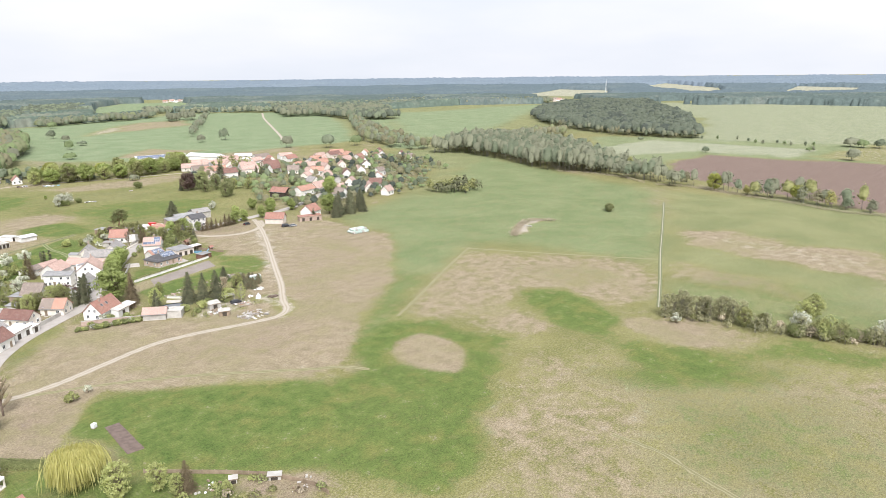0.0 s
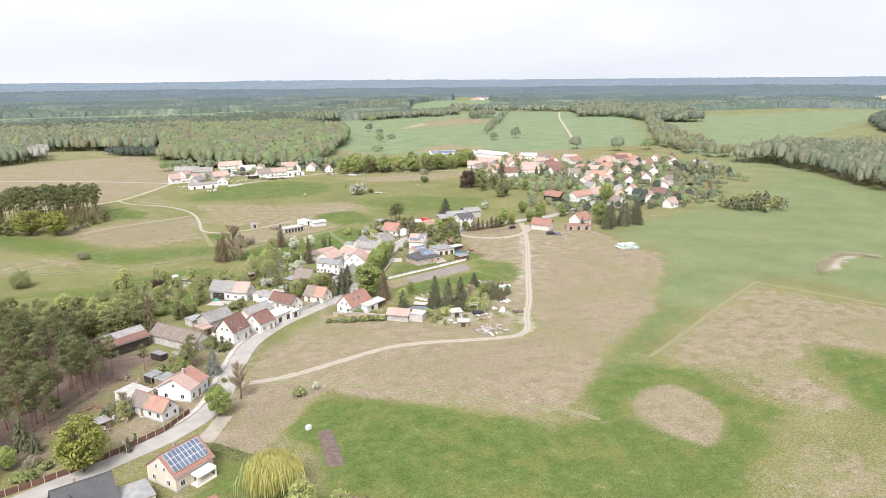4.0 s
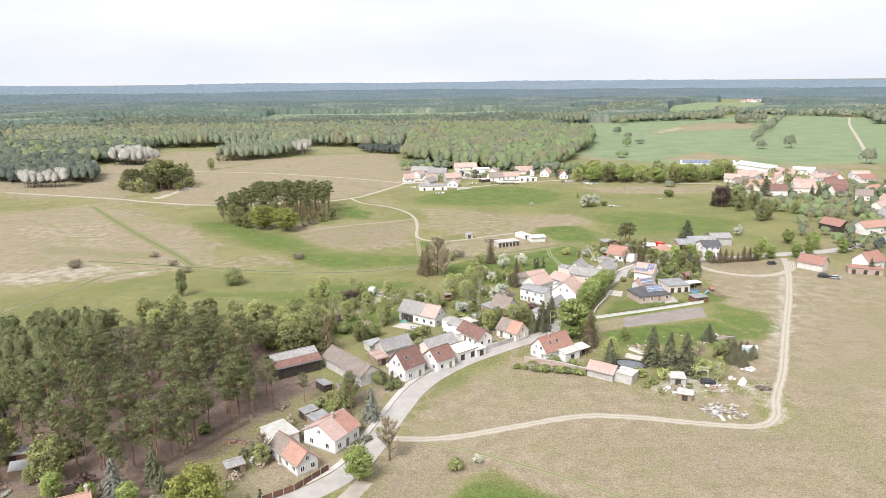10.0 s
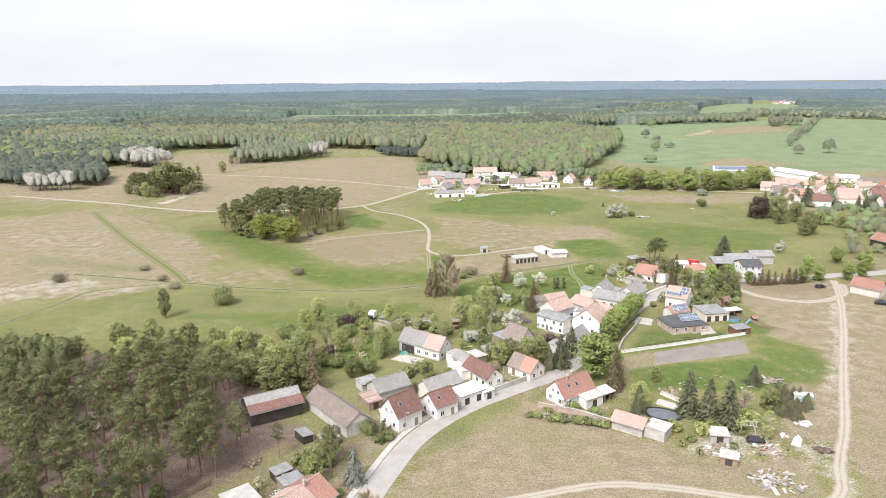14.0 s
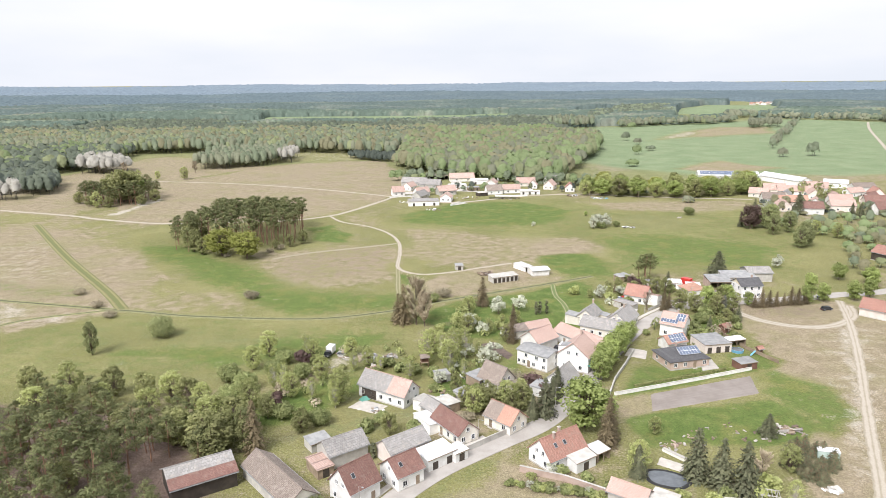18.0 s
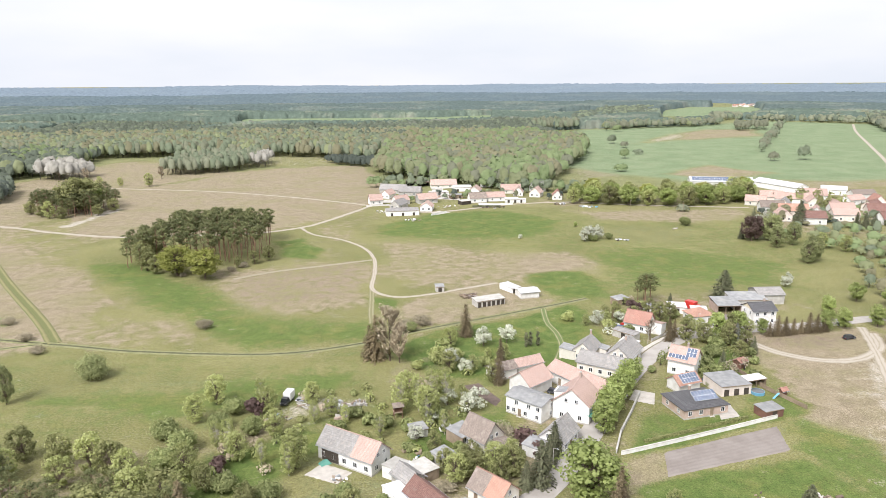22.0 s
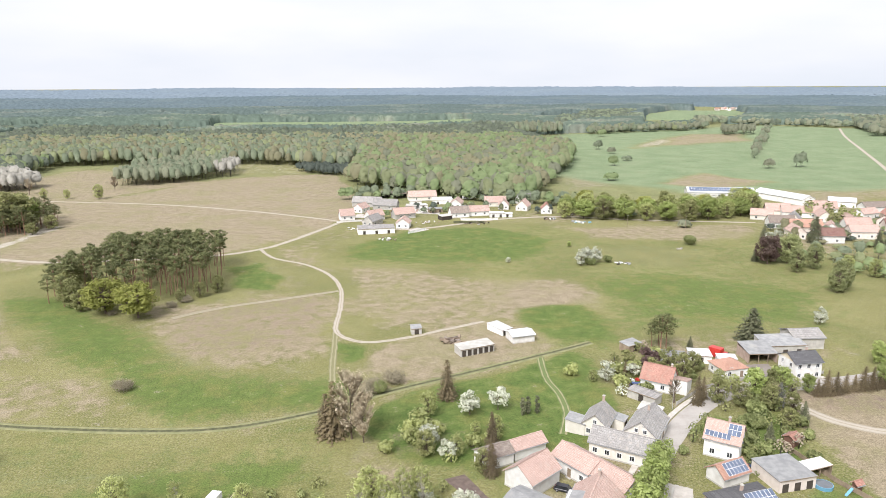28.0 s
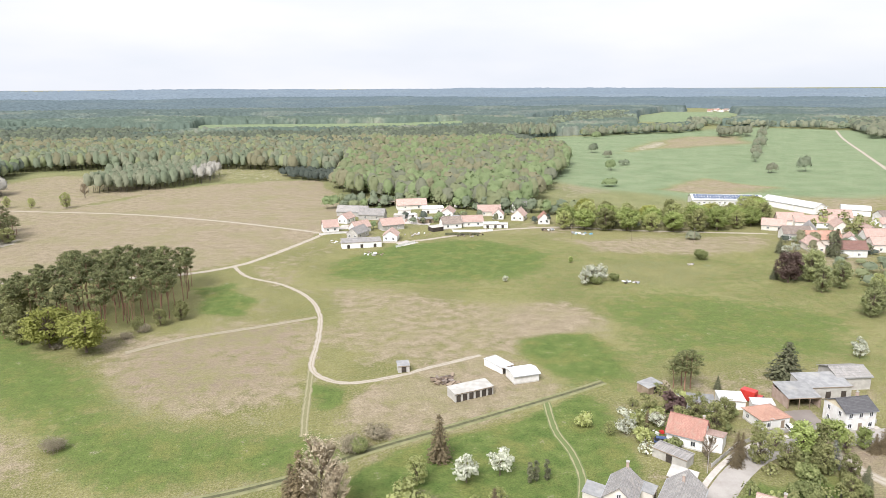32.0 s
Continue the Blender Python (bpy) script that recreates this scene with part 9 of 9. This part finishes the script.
slide = empty("slide", pose(112.8, 238.4, 0, 0, 0, 200), "blue plastic garden slide", "slide")
part("chute", slab((0, -0.3, 1.4), (0, 0.3, 1.4), (2.0, 0.3, 0.1), (2.0, -0.3, 0.1), 0.08), BLUEP, slide)
net = empty("covered_heap", pose(-9.5, 213.6, 0, 0, 0, 30), "heap under a green net", "covered heap")
part("net", solid([(-1.3, -1, 0), (1.3, -1, 0), (1.3, 1, 0), (-1.3, 1, 0), (-0.5, 0, 1.1), (0.6, 0.1, 1.0)], [(0, 1, 5, 4), (2, 3, 4, 5), (1, 2, 5), (3, 0, 4), (0, 3, 2, 1)]), TEAL, net)
car("trailer", -18.5, 246.5, -10, SILVER, "low flat trailer beside the truck", (4.6, 1.8, 0.9), category="trailer")


def lamp_post(x, y, turn, high=5.5):
    ob = empty("street_lamp", pose(x, y, 0, 0, 0, turn), "grey street lamp beside the village road", "street lamp", "street lamps")
    bm = bmesh.new()
    limb(bm, (0, 0, -0.3), (0, 0, high), 0.09, 0.05, 8)
    part("pole", bm, GREYW, ob)
    bm = bmesh.new()
    limb(bm, (0, 0, high - 0.1), (0.9, 0, high + 0.12), 0.04, 0.035, 6)
    part("arm", bm, GREYW, ob)
    part("lamp_head", boxes((1.05, 0, high + 0.05, 0.6, 0.24, 0.14, 0, 0.03)), SILVER, ob)


for x, y, a in ((-40, 97, 120), (-14.2, 127, 170), (-7, 163, -40), (20, 190, -40), (42.4, 207, -40), (52.6, 229, -40), (74.4, 262, -35), (91, 280.4, -45), (114, 294, -80), (140, 296.4, -90)):
    lamp_post(x, y, a)


def pole_line(places, high):
    for x, y in places:
        ob = empty("utility_pole", pose(x, y, 0, 0, 0, 40), "wooden utility pole in the meadow", "utility pole", "utility poles")
        bm = bmesh.new()
        limb(bm, (0, 0, -0.4), (0, 0, high), 0.13, 0.09, 7)
        part("pole", bm, WOOD, ob)
        part("cross_arm", boxes((0, 0, high - 0.5, 1.5, 0.1, 0.1)), WOOD, ob)
        for u in (-0.65, 0, 0.65):
            part("insulator", boxes((u, 0, high - 0.4, 0.09, 0.09, 0.2)), PAINT, ob)


pole_line([(163, 513), (196, 505), (130, 520)], 8.5)

# single plants along hedges, yards and meadows
rnd_p = random.Random(8)
for px, py in wood_places(rnd_p, [(88, 174), (91, 164), (95, 168), (102, 175), (99.5, 184), (93, 182)], 2.3, keep=0.9):
    plant("youngpine", px, py, rnd_p.uniform(2.0, 3.8), wide=1.25)
for k in range(16):
    px, py = 25 + k * 1.4, 170.2 - k * 0.46
    plant(("bush", "paleb", "bush", "blossom")[k % 4], px + rnd_p.uniform(-0.5, 0.5), py + rnd_p.uniform(-0.6, 0.6), rnd_p.uniform(1.0, 2.4))
plant_rows("alder", [(170 + k * 0.95 + (k % 3) * 1.3, 25 - k * 2.3, 9 + (k * 5) % 5) for k in range(11)], label="slender budding alder by the drain")
plant_rows("alder", [(173, 20, 11), (178, 8, 10), (176, 14, 9)], label="slender budding alder by the drain")
plant_rows("olive", [(178, 0, 7), (179, -5, 6), (186, -22, 6), (194, -44, 7)])
plant_rows("willowbush", [(331, 136, 6), (335, 139, 5)], wide=0.9, label="grey-green willow bush alone in the meadow")
plant_rows("blossom", [(166, 19, 4), (183, -16, 8), (194, -38, 7), (76, 440, 3), (114, 434, 9), (119, 437, 8), (110, 431, 7)])
plant_rows("spring", [(196, -14, 8), (203, -15, 9)], wide=1.2, label="rounded tree in yellow-green young leaf")
plant_rows("maple", [(452, 117, 13), (443, 57, 12)], wide=1.1, label="broad tree in yellow bud by the stream")
plant_rows("bush", [(180, -16, 5), (184, -24, 4.5), (187, -30, 4.5), (190, -34, 4), (192, -40, 4), (195, -48, 5), (198, -56, 5), (200, -64, 5), (125, 436, 4)])
plant_rows("drybush", [(183 + i * 2.2, -19 - i * 4.5, 3.6) for i in range(9)])
plant_rows("bigbush", [(182, 468, 6)])
plant_rows("maroon", [(201, 424, 15), (205, 428, 13)], wide=1.1)
plant_rows("spruce", [(252, 465, 15), (229, 476, 9), (198, 430, 7)], wide=1.1)
plant_rows("bigspring", [(211, 424, 16), (216, 428, 14), (206, 408, 12), (218, 413, 13), (209, 380, 14), (204, 376, 12)])
plant_rows("blossom", [(229, 470, 6), (236, 474, 6)])
plant_rows("spring", [(228, 404, 9), (236, 396, 9), (-204, 669, 12), (-229, 672, 8), (-247, 674, 9)])
plant_rows("twig", [(-209, 717, 11), (-270, 700, 12), (-309, 728, 11), (-300, 716, 11), (-316, 736, 10)])
plant_rows("oak", [(259, 324, 14), (253, 316, 11), (189, 318, 8), (198, 311, 8), (-205, 560, 20)])
plant_rows("lime", [(165, 289, 8), (158, 288, 8), (186, 293, 8), (205, 297, 8)])
plant_rows("spruce", [(279, 451, 10), (283, 449, 10), (287, 447, 10), (215, 261, 14), (225, 263, 15), (232, 258, 13), (238, 268, 12), (245, 275, 12), (251, 282, 10), (196, 262, 7), (-59, 846, 9)])
plant_rows("brown", [(3, 53.5, 7.5)], wide=1.25, label="bushy red-brown cypress in the fenced garden")
plant_rows("spring", [(-1, 58, 7), (1, 54, 5), (8, 46, 3.5)])
plant_rows("brown", [(135 + 3.1 * i, 284.2 + 0.45 * i, 5.2 + (i * 7 % 4) * 0.8) for i in range(8)], wide=1.35)
plant_rows("birch", [(8, 237, 12), (15, 230, 10), (-14, 233, 7), (-17, 211, 11), (-33, 221, 9), (-30, 246, 8), (19, 225, 7)])
plant_rows("bush", [(-29, 229, 5), (-36, 240, 5), (-8, 228, 3.5), (0, 232, 3), (4, 230, 3.5), (10, 228, 3), (-44, 222, 6), (-38, 232, 5), (-50, 228, 6), (-46, 214, 6), (18, 232, 4), (-20, 200, 5), (-30, 204, 5)])
plant_rows("spring", [(-40, 210, 9), (-52, 208, 9), (-46, 202, 8), (-62, 214, 10), (-92, 220, 11), (-23, 227, 8), (-27, 240, 8)])
plant_rows("olive", [(-36, 188, 8), (-70, 216, 9), (-80, 220, 9), (-104, 222, 9), (-57, 212, 9)])
plant_rows("thuja", [(1.5, 178, 3), (-14.5, 160.5, 4.5), (-12.4, 162, 4), (-12.6, 157, 3), (36.4, 176.8, 3), (34.2, 176.2, 2.6)])

# yards along the road: stacked timber, tubs, shrubs
heap("log_pile", -41.5, 149.0, 16, 2.4, 0.7, (BARK, WOOD), "pile of logs at the wood's edge", "log pile", 41, 0.5, 3.0)
heap("log_pile", -49.5, 131.5, 14, 2.6, 0.6, (BARK, PINEBARK), "loose felled branches on bare soil", "log pile", 42, 0.4, 3.4)
heap("yard_clutter", -33.0, 137.0, 18, 3.0, 0.6, (PAINT, WOOD, SILVER, TARP), "tubs, boards and garden chairs in the yard", "clutter", 43, 0.8)
heap("yard_clutter", -27.5, 151.5, 16, 3.6, 0.6, (WOOD, RUBBLE, STONE, BRICK), "boards and bricks in the farmyard", "clutter", 44, 0.7)
heap("garden_clutter", 20.5, 38.0, 22, 3.6, 0.5, (WOOD, STONE, WOOD, RUBBLE), "boards, beds and old wood in the fenced garden", "clutter", 61, 0.8)
heap("garden_clutter", 6.5, 51.5, 14, 3.0, 0.5, (WOOD, STONE, PAINT, WOOD), "garden things between the beds", "clutter", 62, 0.7)
heap("yard_clutter", -95.0, 114.0, 16, 5.0, 0.7, (WOOD, PAINT, TARP, RUBBLE), "garden things between the huts", "clutter", 45, 0.7)
plant_rows("bush", [(-28, 146, 3), (-31, 149, 2.5), (-24, 148, 2.6), (-13.4, 158.6, 2.2), (-11, 159.6, 2.4), (-16, 162.5, 4), (-15, 134, 1.4), (-20, 136, 1.6), (-57, 103, 2), (-62, 100, 2.2), (-54, 107, 3)])
plant_rows("spring", [(-27.7, 146.2, 6), (-41, 121, 5.5), (-90, 116, 4.5)])
plant_rows("thuja", [(-5.3, 182.6, 4.5), (-15.4, 161.7, 4.5), (-38.5, 107, 3)])
plant_rows("purple", [(-72, 112, 2.6)])
plant_rows("drybush", [(-60, 106, 2.4), (-80, 106, 2.4), (18, 200, 2.5), (33, 222, 4)])

# gardens round the road bend: shrubs, young trees and conifers between the houses
plant_rows("bush", [(99, 256, 2.6), (103, 262, 3), (108, 270, 3.4), (112, 276, 3.6), (97, 247, 1.6), (84, 258, 2), (118, 262, 2.6), (120, 268, 3), (113, 252, 2.4), (88, 292, 3), (96, 302, 3.2), (104, 298, 3), (110, 306, 3), (34, 226, 2.6), (38, 223, 2.4), (22, 216, 3), (14, 212, 2.6), (30, 212, 3), (10, 218, 2.4), (-4, 200, 3), (4, 196, 2.6), (-8, 196, 3.4)])
plant_rows("olive", [(117, 277, 8), (110, 280, 7), (121, 283, 9), (105, 283, 8), (24, 211, 6), (33, 205, 8), (25, 206, 7), (16, 217, 5.5), (-2, 194, 6), (-24, 196, 7), (-34, 204, 7)])
plant_rows("spruce", [(108, 262, 5), (122, 270, 6), (106, 246, 3), (44, 213, 9), (42, 209, 8), (35, 200, 7)])
plant_rows("paleb", [(90, 306, 4), (100, 314, 4.5), (82, 296, 4), (40, 268, 3.4), (34, 266, 3.8), (20, 270, 4), (14, 266, 3.6), (26, 273, 4)])
plant_rows("paleb", [(22, 277, 5), (20, 274, 4.5)])
plant_rows("spring", [(25, 283, 7.5)])
plant_rows("blossom", [(29, 238, 6.5), (21, 241, 5.5), (12, 222, 4.5)])
plant_rows("brown", [(39, 265, 10), (86, 303, 5)], label="narrow olive-brown conifer in a garden")
plant_rows("thuja", [(54, 281.6, 5.5), (42, 274, 3.5)])
plant_rows("spring", [(-42, 246, 9), (-16, 244, 7), (-10, 237, 6), (10, 245, 9), (15, 233, 10), (-45, 236, 8)])
plant_rows("purple", [(-30, 240, 5), (38, 219, 4.5)])


def far_village(places, seed):
    """A handful of plain houses of a village beyond the fields."""
    rnd = random.Random(seed)
    for x, y in places:
        house("house", x, y, rnd.uniform(12, 20), 10, rnd.uniform(0, 180), 4, 8, rnd.choice((WHITE, CREAM, PINKW)), rnd.choice((T_RED, T_PALE, T_ORANGE, T_BROWN)), "small far-off village house with a tiled roof", wins=0, group="far village houses", base=False)


far_village([(1815, 1150), (1830, 1175), (1850, 1160), (1870, 1200), (1895, 1190), (1910, 1230), (1935, 1225), (1950, 1260), (1885, 1160), (1920, 1200)], 91)
far_village([(1110, 2290), (1130, 2330), (1150, 2310), (1165, 2360), (1180, 2330), (1190, 2390), (1210, 2370), (1140, 2270)], 92)
mast = empty("radio_mast", pose(2510, 1360, 0), "tall slender pale radio mast beyond the woods", "radio mast")
for u in (-0.9, 0.9):
    for v in (-0.9, 0.9):
        part("leg", boxes((u, v, 0, 0.4, 0.4, 52)), PAINT, mast)
for k in range(12):
    part("brace", boxes((0, 0, 4 * k + 3, 2.2, 2.2, 0.4)), PAINT, mast)
part("antenna", boxes((0, 0, 52, 0.5, 0.5, 8)), PAINT, mast)
